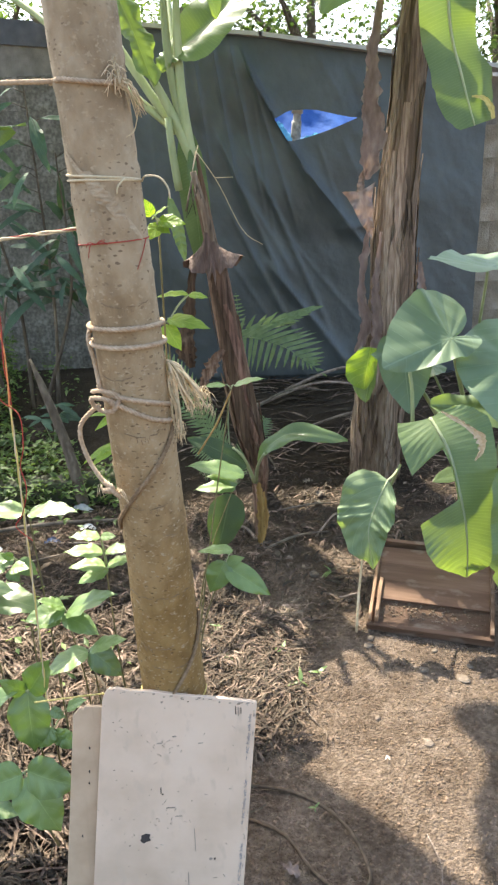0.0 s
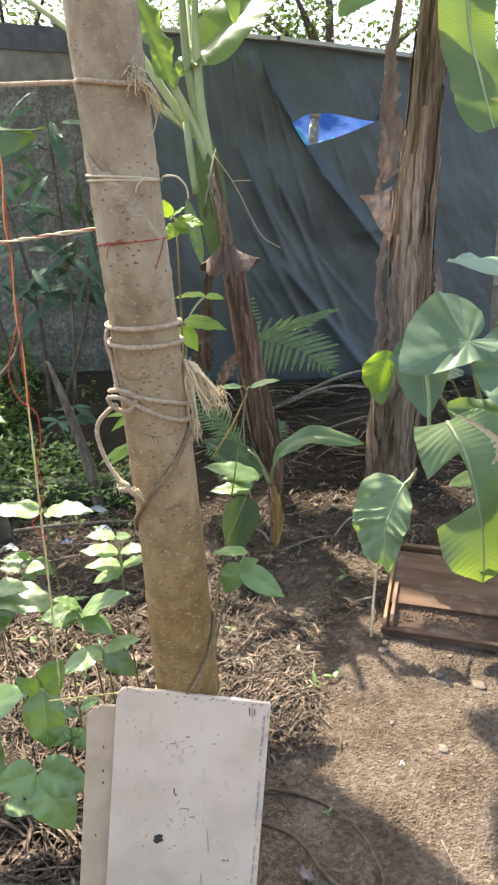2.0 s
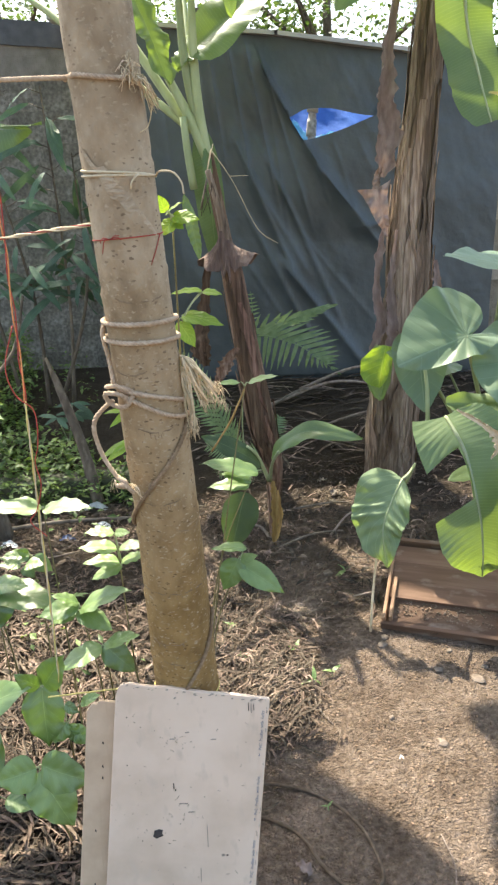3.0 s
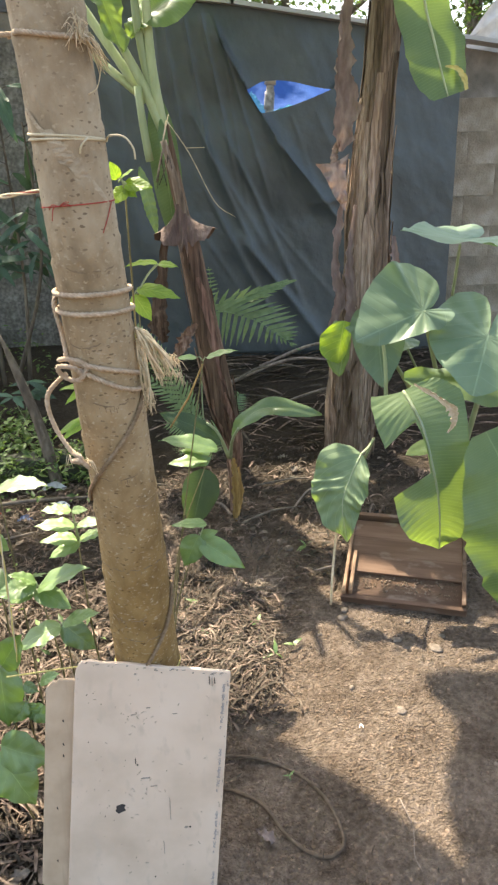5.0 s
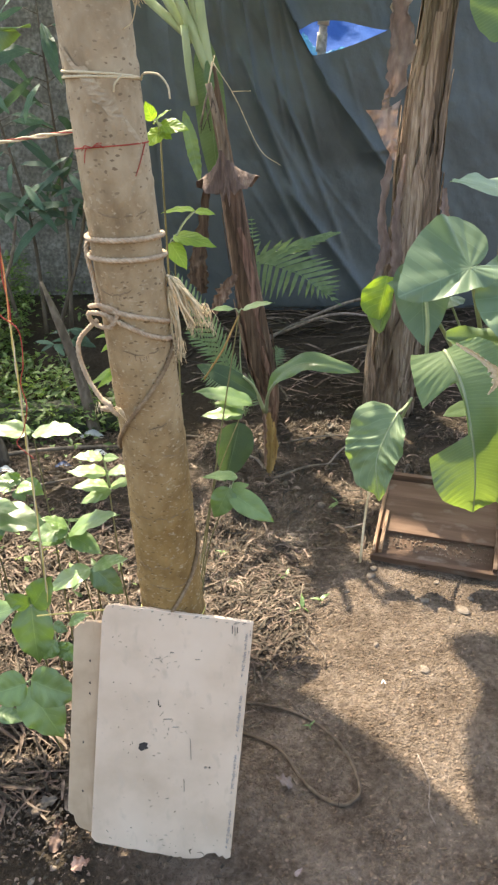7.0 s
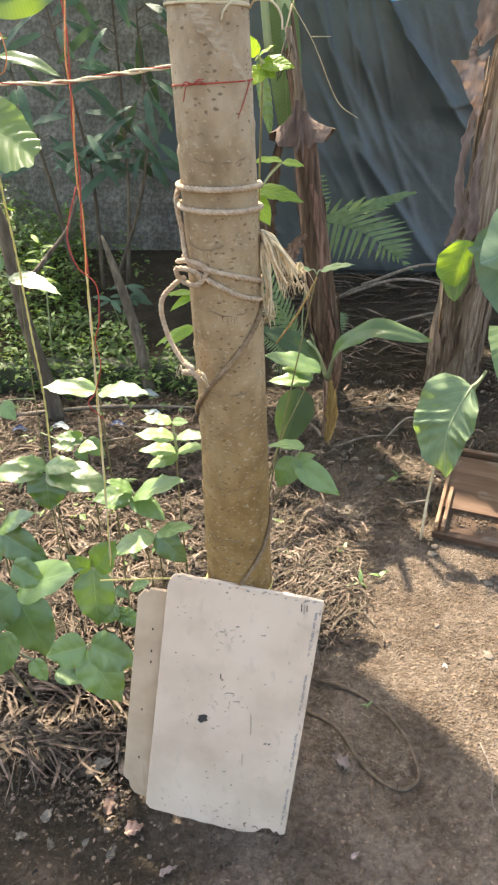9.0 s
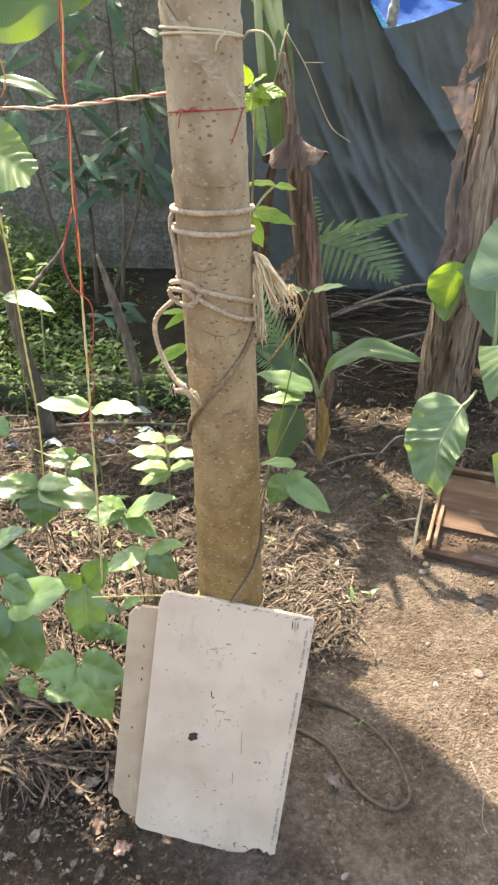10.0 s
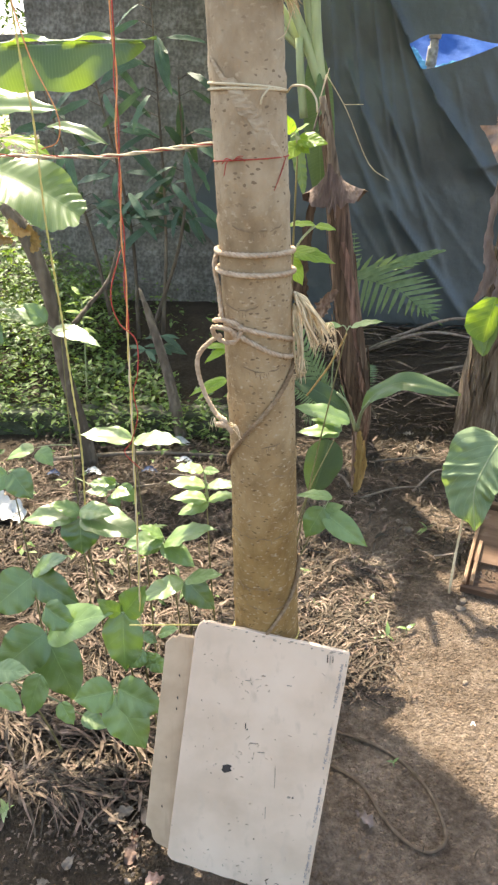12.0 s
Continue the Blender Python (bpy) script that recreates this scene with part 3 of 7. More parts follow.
def build_litter():
    q = random.Random(11)
    V, F = [], []

    def add(x, y, l, w, lift, spread=0.75, curl=0.9):
        if y > 3.35:                                        # stalks heaped along the fence
            spread, curl, lift = 0.7, 0.15, lift * 0.4
        head = (0.1 if y > 3.35 else 0.8 + 1.9 * noise.noise((x * 3.2, y * 3.2, 4.4))) + q.gauss(0, spread)      # neighbours lie roughly alike
        v, f = strip_data(q, x, y, gz(x, y) + q.uniform(0.002, 0.02), l, w, head, q.gauss(0, curl), lift)
        o = len(V)
        V.extend(v)
        F.extend(tuple(i + o for i in p) for p in f)

    def thin(lo, hi, k=2.2):                                # mostly thin, a few broad
        return lo + (hi - lo) * q.random() ** k

    for _ in range(16000):                                  # chips and strips under the climbing beans
        x, y = q.uniform(-1.6, 0.04), 1.0 + 2.0 * q.random() ** 1.3
        if q.random() < smooth01(-0.24, 0.02, x) * 0.85:
            continue
        if noise.noise((x * 5, y * 5, 2.2)) < -0.42 or x > -0.3 and y < 1.36 and q.random() < 0.93:
            continue
        add(x, y, q.uniform(0.012, 0.055) if q.random() < 0.7 else q.uniform(0.05, 0.13), thin(0.0008, 0.0044, 1.7), thin(0, 0.016), 1.2, 0.9)
    for _ in range(2900):                                   # dry strips at the foot of the beans
        x, y = q.uniform(-1.15, -0.42), 0.99 + abs(q.gauss(0, 0.12))
        if noise.noise((x * 4, y * 4, 6.2)) < -0.2:
            continue
        add(x, y, q.uniform(0.03, 0.15), thin(0.0007, 0.0042, 1.6), thin(0, 0.026), 0.7, 0.6)
    for _ in range(900):                                    # crumbs of leaf on the dark soil in front
        x, y = q.uniform(-1.0, -0.1), q.uniform(0.6, 1.0)
        add(x, y, q.uniform(0.003, 0.018), thin(0.0006, 0.004), 0.003)
    for _ in range(260):                                    # a band of small pale flakes
        x, y = q.gauss(-0.56, 0.08), q.gauss(0.91, 0.035)
        add(x, y, q.uniform(0.004, 0.013), q.uniform(0.0012, 0.0035), 0.004)
    for _ in range(1900):                                   # straw at the foot of the trunk
        y = q.uniform(1.4, 2.05)
        x = q.gauss(-0.05 + 0.04 * (y - 1.4), 0.07)
        add(x, y, q.uniform(0.02, 0.09), thin(0.0008, 0.0036, 1.6), thin(0, 0.016), 0.9)
    for _ in range(600):                                    # chips spilling on to the path
        x, y = 0.0 + abs(q.gauss(0, 0.10)), q.uniform(1.4, 2.0)
        add(x, y, q.uniform(0.004, 0.018), thin(0.0006, 0.0024), 0.003, 1.4)
    for _ in range(4200):                                   # thin scatter under the stems at the back
        x, y = q.uniform(-0.3, 1.3), q.uniform(2.0, 3.4)
        add(x, y, q.uniform(0.01, 0.09), thin(0.0006, 0.006, 3), thin(0, 0.015))
    for _ in range(420):                                    # the heap of dry stalks along the tarp
        x, y = q.uniform(-0.6, 1.4), q.uniform(3.4, 4.6)
        add(x, y, q.uniform(0.06, 0.4), q.uniform(0.002, 0.009), q.uniform(0, 0.06))
    for _ in range(170):
        x, y = q.uniform(0.0, 1.0), q.uniform(0.6, 2.2)
        add(x, y, q.uniform(0.005, 0.025), q.uniform(0.0005, 0.0018), 0.002)
    tagged(mesh("dry_litter", V, F, M_LITTER), "loose litter of pale dry leaf strips and straw on the soil", "litter", kind="stuff")
    V, F = [], []
    for _ in range(1100):                                   # curled bits of dead leaves
        x, y = q.uniform(-1.5, 1.0), q.uniform(0.6, 3.3)
        if x > 0.0 and y < 2.1 or x > -0.4 and y < 1.9 and q.random() < 0.96 or y < 1.0 and q.random() < 0.85 or x > -0.3 and y > 2.0 and q.random() < 0.55:
            continue
        h = q.uniform(0, 6.3)
        l = q.uniform(0.015, 0.06)
        z = gz(x, y) + 0.006
        v, f, _uv = leaf_data((x, y, z), (x + l * math.cos(h), y + l * math.sin(h), z + q.uniform(0, 0.012)), (q.uniform(-.4, .4), q.uniform(-.4, .4), 1),
                              l * q.uniform(0.3, 0.7), sag=q.uniform(-0.1, 0.4), fold=q.uniform(0.2, 1.2), wave=0.15, nu=4, nv=2, seed=q.random())
        o = len(V)
        V.extend(v)
        F.extend(tuple(i + o for i in p) for p in f)
    for _ in range(130):                                    # broken brown leaves at the foot of the beans
        x, y = q.uniform(-1.1, -0.42), 0.95 + abs(q.gauss(0, 0.12))
        h, l, z = q.uniform(0, 6.3), q.uniform(0.015, 0.05), gz(x, y) + q.uniform(0.004, 0.02)
        v, f, _uv = leaf_data((x, y, z), (x + l * math.cos(h), y + l * math.sin(h), z + q.uniform(-0.01, 0.02)), (q.uniform(-.8, .8), q.uniform(-.8, .8), 1),
                              l * q.uniform(0.25, 0.6), sag=q.uniform(-0.15, 0.4), fold=q.uniform(0.3, 1.6), wave=0.25, nu=6, nv=2, seed=q.random())
        o = len(V)
        V.extend(v)
        F.extend(tuple(i + o for i in p) for p in f)
    tagged(mesh("dead_leaves", V, F, M_LITTER), "small curled dead leaves scattered on the ground", "leaf litter", kind="stuff")


build_clods()
build_litter()

# ---------------------------------------------------------------- walls and tarp


def top_line(x):
    return 2.345 - (0.155 if x > 0 else 0.10) * x


def prism_wall(name, x0, x1, y0, y1, drop, label):
    v = [(x, y, z) for x in (x0, x1) for y in (y0, y1) for z in (0.0, top_line(x) - drop)]
    f = box_data(0, 1, 0, 1, 0, 1)[1]
    w = mesh(name, v, f, M_MORTAR, smooth=False)
    return tagged(w, label, "wall", kind="structure")


def block_mesh(material):
    bm = bmesh.new()
    bmesh.ops.create_cube(bm, size=1)
    bmesh.ops.scale(bm, vec=(0.3942, 0.03, 0.1962), verts=bm.verts)
    bmesh.ops.bevel(bm, geom=bm.edges[:], offset=0.002, segments=1, affect="EDGES")
    me = bpy.data.meshes.new("concrete_block")
    bm.to_mesh(me)
    bm.free()
    me.materials.append(material)
    return me


def build_blocks(wall, x0, x1, y, seed, material):
    q = random.Random(seed)
    me = block_mesh(material)
    for row in range(12):
        z = 0.02 + 0.097 + row * 0.197
        x = x0 + 0.1975 - (0.1975 if row % 2 else 0)
        while x < x1 + 0.1:
            if z + 0.09 < top_line(x) - 0.16 and x - 0.19 > x0 - 0.21:
                b = new("concrete_block", me)
                b.parent = wall
                b.location = (x, y + q.uniform(-0.002, 0.002), z)
                b.rotation_euler = (q.uniform(-.004, .004), q.uniform(-.006, .006), q.uniform(-.004, .004))
            x += 0.395


wall_left = prism_wall("wall_left", -2.22, -0.42, 4.80, 4.95, 0.02, "weathered grey concrete block wall with rough joints")
wall_right = prism_wall("wall_right", 1.40, 5.2, 4.76, 4.92, 0.03, "stained concrete block wall behind the big leaves")
CAP = mesh("wall_cap", [(x, y, z) for x in (-2.25, -0.40) for y in (4.785, 4.98) for z in (top_line(x) - 0.13, top_line(x) + 0.01)],
           box_data(0, 1, 0, 1, 0, 1)[1], M_BEAM, smooth=False)
tagged(CAP, "dark concrete beam on top of the block wall", "beam", kind="structure")


def build_tarp():
    t = thing("black_tarp", "large black plastic tarp hung as a fence, creased and sagging open", "tarp")
    q = random.Random(5)
    folds = [((-0.30, 2.28), (-0.22, 1.55), 0.030, 0.022), ((-0.18, 2.28), (-0.06, 1.45), 0.030, 0.020), ((-0.08, 2.28), (0.10, 1.35), 0.026, 0.020), ((0.0, 2.25), (0.30, 1.25), 0.022, 0.018), ((-0.1, 1.3), (0.34, 0.42), 0.035, 0.022), ((0.10, 1.5), (0.5, 0.6), 0.028, 0.02),
             ((0.02, 2.15), (0.36, 1.56), 0.06, 0.05), ((0.36, 1.56), (0.78, 1.05), 0.055, 0.06), ((-0.16, 1.75), (0.20, 0.90), 0.035, 0.04), ((0.14, 0.98), (0.66, 0.28), 0.045, 0.05),
             ((-0.05, 1.5), (0.30, 0.9), 0.02, 0.06), ((-0.35, 2.2), (-0.25, 0.6), 0.03, 0.06), ((-0.6, 2.2), (-0.5, 0.4), 0.03, 0.08), ((-0.9, 2.3), (-0.85, 0.3), 0.03, 0.08),
             ((0.95, 1.75), (1.12, 0.9), 0.03, 0.06), ((0.60, 1.2), (1.0, 1.25), 0.03, 0.05),
             ((-0.02, 1.72), (0.30, 1.1), 0.010, 0.014), ((0.46, 1.70), (0.60, 1.30), 0.012, 0.010),
             ((0.30, 1.70), (0.42, 1.36), 0.012, 0.012), ((0.05, 2.0), (0.16, 1.2), 0.012, 0.010), ((0.62, 1.7), (0.90, 1.1), 0.014, 0.012), ((-0.10, 0.98), (0.41, 0.16), 0.02, 0.012), ((0.138, 0.96), (0.663, 0.32), 0.02, 0.010), ((0.02, 0.97), (0.50, 0.22), 0.012, 0.010), ((0.3, 1.1), (0.8, 0.5), 0.012, 0.010)]

    def bulge(x, z):
        d = 0.02 * noise.noise((x * 1.5, z * 1.5, 2.2)) + 0.010 * noise.noise((x * 7 + 4 * z, z * 2.5, 5.2)) + 0.003 * noise.noise((x * 24 + 12 * z, z * 9, 7.2))
        for (ax, az), (bx, bz), amp, wid in folds:
            ux, uz = bx - ax, bz - az
            L = math.hypot(ux, uz)
            s = ((x - ax) * ux + (z - az) * uz) / L / L
            if -0.15 < s < 1.15:
                e = ((x - ax) * uz - (z - az) * ux) / L
                taper = smooth01(-0.15, 0.1, s) * (1 - smooth01(0.85, 1.15, s))
                d += 0.9 * amp * taper * math.exp(-abs(e) / (0.6 * wid))
        return d

    xs = np.linspace(0.0, 1.0, 230)

    def left_end(z):                                           # the loose end hangs in a point
        return float(np.interp(z, [0.2, 0.66, 0.82, 0.99, 1.22, 1.6, 2.4], [-0.80, -0.93, -1.07, -1.13, -0.99, -0.80, -0.80]))


    def sheet(name, lo, hi, rows, off, label):
        V, F = [], []
        for f in xs:
            for j in range(rows + 1):
                u = -0.8 + 2.3 * f
                z = lo(u) + (hi(u) - lo(u)) * j / rows
                x = left_end(z) + (1.5 - left_end(z)) * f
                V.append((x, 4.62 + off - bulge(x, z) - 0.03 * max(0, 1 - 8 * f), z))
        for i in range(len(xs) - 1):
            for j in range(rows):
                o = i * (rows + 1) + j
                F.append((o, o + rows + 1, o + rows + 2, o + 1))
        return mesh(name, V, F, M_TARP, t, label)

    def slit_top(x):
        return 1.86 - 0.02 * abs(x - 0.45) + 0.055 * smooth01(0.14, 0.30, x) * (1 - smooth01(0.36, 0.72, x))

    def slit_low(x):
        if x < 0.18 or x > 0.72:
            return 1.905
        if x < 0.26:
            return 1.86 - (x - 0.18) / 0.08 * 0.13
        return 1.73 + 0.13 * ((x - 0.26) / 0.46) ** 1.4

    sheet("lower_sheet", lambda x: 0.15 + 0.03 * math.sin(7 * x) - 0.05 * math.exp(-((x - 0.39) / 0.06) ** 2), slit_low, 90, 0.0, "creased lower sheet of black plastic")
    sheet("upper_sheet", slit_top, lambda x: top_line(x) - 0.005, 24, 0.03, "taut upper band of black plastic")
    def lap_edge(z):
        return float(np.interp(z, [0.25, 0.6, 1.0, 1.14, 1.46, 1.74, 2.1, 2.3], [0.92, 0.95, 0.84, 0.72, 0.44, 0.24, 0.03, -0.04]))

    V, F = [], []
    rows, cols = 140, 100
    for j in range(rows + 1):
        z = 0.24 + 2.02 * j / rows
        for i in range(cols + 1):
            f = i / cols
            x = -0.7 + (lap_edge(z) + 0.7) * f
            V.append((x, 4.60 - 0.045 * f - bulge(x, z) - 0.02 * f * noise.noise((z * 5, 2.2, 0.4)), z))
    for j in range(rows):
        for i in range(cols):
            o = j * (cols + 1) + i
            F.append((o, o + 1, o + cols + 2, o + cols + 1))
    mesh("lapping_sheet", V, F, M_TARP, t, "overlapping sheet of black plastic with a slanting edge")
    for x0, x1 in ((-1.25, 0.12), (0.1, 0.98), (0.97, 2.3)):
        y = 4.60
        v = [(x, yy, top_line(x) + dz) for x in (x0, x1) for yy in (y, y + 0.14) for dz in (-0.012, 0.012)]
        mesh("batten", v, box_data(0, 1, 0, 1, 0, 1)[1], M_BATTEN, t, "pale weathered wooden batten", smooth=False)
    return t


build_tarp()


def build_blue():
    t = thing("blue_tarp", "crumpled bright blue tarp seen through the gap", "tarp")
    V, F = [], []
    n = 70
    for i in range(n + 1):
        for j in range(n + 1):
            x, s = -0.3 + 1.6 * i / n, j / n
            V.append((x, 4.9 + 0.9 * s + 0.03 * noise.noise((x * 6, s * 6, 1)) + 0.018 * abs(noise.noise((x * 9 + s * 14, s * 2, 7))), 1.45 + 0.75 * s + 0.05 * noise.noise((x * 4 + 9, s * 5, 3)) - 0.12 * math.sin(math.pi * s)))
    for i in range(n):
        for j in range(n):
            o = i * (n + 1) + j
            F.append((o, o + n + 1, o + n + 2, o + 1))
    sheet = mesh("sheet", V, F, M_BLUE, t)
    rim = [(0.20, 4.83, 1.86), (0.245, 4.81, 1.80), (0.29, 4.80, 1.757), (0.38, 4.80, 1.755), (0.48, 4.81, 1.778), (0.62, 4.82, 1.81)]
    leaf("fold", rim[0], rim[-1], (0, -0.8, 0.6), 0.075, M_BLUERIM, sheet, "light blue folded edge", line=rim, fold=0.6, wave=0.12, nu=44, nv=4, seed=3, pleat=(9, 0.004),
         halves=([0, 0.15, 0.4, 0.7, 1.0], [0.9, 1.0, 0.9, 0.4, 0.1], [0.6, 1.0, 0.8, 0.35, 0.1]))
    p = thing("wooden_post", "pale wooden post standing behind the black tarp", "post")
    tube("pole", [(0.29, 4.74, 0.0), (0.30, 4.74, 1.2), (0.335, 4.74, 1.925)], [0.03, 0.028, 0.026], M_POST, p, 10, 16)
    tube("head", [(0.333, 4.74, 1.90), (0.338, 4.74, 1.945)], [0.036, 0.034], M_BATTEN, p, 10)
    tube("binding", [(0.322, 4.74, 1.76), (0.33, 4.74, 1.86)], [0.032, 0.031], M_POST, p, 10, 5)


build_blue()


def build_cloth():
    t = thing("cloth", "pale grey cloth draped over the top of the wall", "cloth")
    V, F = [], []
    n = 24
    for i in range(n + 1):
        for j in range(n + 1):
            u, v = i / n, j / n
            x = 1.60 + 0.75 * u
            top = 2.14 + 0.34 * math.sin(min(1.0, 1.9 * u) * 1.5708)
            V.append((x, 4.86 + 0.03 * noise.noise((u * 5, v * 5, 2.0)), top - (top - 2.0) * v + 0.02 * noise.noise((u * 4, v * 4, 6.0))))
    for i in range(n):
        for j in range(n):
            o = i * (n + 1) + j
            F.append((o, o + n + 1, o + n + 2, o + 1))
    mesh("sheet", V, F, M_CLOTH, t)


build_cloth()
KERB = box("kerb", (1.75, 0.14, 0.2), M_MOSS, m=pose(-1.47, 3.06, 0.03, 0, 0, 6), bevel=0.015)
tagged(KERB, "low mossy concrete kerb at the edge of a planting bed", "kerb", kind="structure")


# ---------------------------------------------------------------- foliage in mass


def scatter_leaves(name, label, count, place, size, material, seed, cat="ground cover"):
    q = random.Random(seed)
    V, F = [], []
    for _ in range(count):
        p = place(q)
        if p is None:
            continue
        h, pt = q.uniform(0, 6.3), q.uniform(-0.5, 0.7)
        l = q.uniform(*size)
        d = np.array((math.cos(h) * math.cos(pt), math.sin(h) * math.cos(pt), math.sin(pt)))
        s = np.cross(d, (q.uniform(-.5, .5), q.uniform(-.5, .5), 1))
        s /= np.linalg.norm(s) + 1e-9
        nn = np.cross(s, d)
        p = np.array(p)
        w = l * q.uniform(0.18, 0.3)
        o = len(V)
        V += [p, p + d * l * 0.4 + s * w + nn * w * 0.3, p + d * l * 0.45, p + d * l * 0.4 - s * w + nn * w * 0.3, p + d * l - nn * l * 0.1]
        F += [(o, o + 2, o + 1), (o, o + 3, o + 2), (o + 1, o + 2, o + 4), (o + 2, o + 3, o + 4)]
    return tagged(mesh(name, V, F, material, smooth=False), label, cat, kind="stuff")


def in_bed(q):
    x, y = q.uniform(-2.6, -0.45), q.uniform(2.94, 4.75)
    if y < 3.16:                                               # spills over the kerb
        return (x, y, 0.16 * q.random() + (0.06 if y > 3.02 else 0.0)) if q.random() < 0.8 else None
    if y > 3.55 + 1.2 * smooth01(-1.3, -1.75, x) + 0.2 * noise.noise((x * 3, 1.1, 0.2)) and q.random() < 0.93:
        return None
    n = noise.noise((x * 3.4, y * 3.4, 6.6))
    if n < -0.22 + 0.25 * smooth01(-1.5, -0.8, x):
        return None
    h = (0.32 if x < -1.6 else 0.10) + 0.30 * max(0, n)
    return x, y, gz(x, y) + h * q.random() ** 1.4


def in_kerb(q):
    x, y = q.uniform(-2.3, -0.6), q.uniform(2.88, 3.14)
    return None if noise.noise((x * 5, y * 6, 2.9)) < 0.02 else (x, y, 0.18 * q.random())


def in_far_bank(q):
    x, y = q.uniform(-7.5, -2.3), q.uniform(3.3, 10)
    return x, y, gz(x, y) + (0.35 + 0.25 * (y - 3)) * q.random()


def in_weeds(q):
    x, y = q.uniform(-1.8, -0.4), q.uniform(1.6, 3.05)
    if noise.noise((x * 3, y * 3, 8)) < 0.0:
        return None
    return x, y, gz(x, y) + 0.09 * q.random()


scatter_leaves("ground_cover", "dense low green creeping plants in the bed", 21000, in_bed, (0.014, 0.060), M_COVER, 21)
scatter_leaves("kerb_creepers", "small green creepers spilling over the mossy kerb", 2200, in_kerb, (0.012, 0.045), M_COVER, 24)
scatter_leaves("undergrowth", "sunlit green undergrowth beyond the end of the wall", 14000, in_far_bank, (0.06, 0.14), M_COVER, 22, "undergrowth")
scatter_leaves("small_weeds", "small green weeds among dry litter", 420, in_weeds, (0.02, 0.05), M_COVER, 23, "weeds")


def crown_data(q, centre, radii, clumps, leaves, size):
    V, F = [], []
    for _ in range(clumps):
        d = np.array([q.gauss(0, 1) for _ in range(3)])
        d /= np.linalg.norm(d)
        c = np.array(centre) + d * np.array(radii) * q.uniform(0.25, 1.0)
        rc = q.uniform(0.25, 0.55)
        for _ in range(leaves):
            p = c + np.array([q.gauss(0, rc * 0.5) for _ in range(3)])
            h, pt = q.uniform(0, 6.3), q.uniform(-1.0, 0.5)
            l = q.uniform(*size)
            dd = np.array((math.cos(h) * math.cos(pt), math.sin(h) * math.cos(pt), math.sin(pt)))
            s = np.cross(dd, (q.uniform(-.6, .6), q.uniform(-.6, .6), 1))
            s /= np.linalg.norm(s) + 1e-9
            w = l * 0.26
            o = len(V)
            V += [p, p + dd * l * 0.45 + s * w, p + dd * l, p + dd * l * 0.45 - s * w]
            F += [(o, o + 1, o + 2, o + 3)]
    return V, F


def build_tree(x, y, height, spread, seed, low=0.45, clumps=56):
    q = random.Random(seed)
    t = thing("tree", "tall leafy tree behind the fence", "tree", "trees behind the fence")
    lean = q.uniform(-0.4, 0.4)
    tube("trunk", [(x, y, 0), (x + lean * 0.4, y, height * 0.35), (x + lean, y, height * 0.8)], [0.14, 0.1, 0.04], M_TRUNK, t, 10, 14)
    for k in range(6):
        a = q.uniform(0, 6.3)
        z0 = height * q.uniform(0.35, 0.65)
        bx = x + lean * z0 / height
        tube("limb", [(bx, y, z0), (bx + math.cos(a) * spread * 0.5, y + math.sin(a) * spread * 0.5, z0 + height * 0.12),
                      (bx + math.cos(a) * spread * 0.9, y + math.sin(a) * spread * 0.9, z0 + height * 0.2)], [0.05, 0.03, 0.012], M_TRUNK, t, 6, 8)
    v, f = crown_data(q, (x + lean, y, height * (low + 1) / 2), (spread, spread, height * (1 - low) / 2), clumps, 80, (0.05, 0.11))
    mesh("crown", v, f, M_CROWN, t, "uneven crown of green leaves", smooth=False)


for n, (tx, ty, th, ts, lo) in enumerate([(-0.6, 8.6, 4.2, 1.3, 0.42), (0.9, 9.0, 4.6, 1.5, 0.42), (2.6, 8.0, 4.6, 1.4, 0.40), (-2.8, 9.2, 5.0, 1.5, 0.4), (4.4, 7.6, 5.0, 1.6, 0.35), (-5.2, 8.5, 5.0, 1.8, 0.3)]):
    build_tree(tx, ty, th, ts, 40 + n, lo)
# added tree, its crown out of view, that shades the ground cover on the left
build_tree(-2.43, 5.75, 4.8, 0.85, 54, 0.66, 34)

# ---------------------------------------------------------------- papaya tree and its ropes


def trunk_axis(z):
    """Centre and radius of the papaya trunk at height z."""
    x = float(np.interp(z, [0, 0.5, 0.93, 1.26, 1.67, 3.1], [-0.20, -0.196, -0.196, -0.203, -0.2125, -0.235]))
    r = float(np.interp(z, [0, 0.1, 0.5, 0.68, 0.935, 1.26, 1.47, 1.67, 3.1], [0.082, 0.07, 0.0625, 0.059, 0.0545, 0.0515, 0.0485, 0.0465, 0.036]))
    return x, 1.12 - 0.13 * z, r


def on_trunk(z, deg, out=0.0):
    """A point on the trunk's skin; 0 degrees faces -y (the open path), 90 faces +x."""
    x, y, r = trunk_axis(z)
    a = radians(deg)
    return (x + (r + out) * math.sin(a), y - (r + out) * math.cos(a), z)


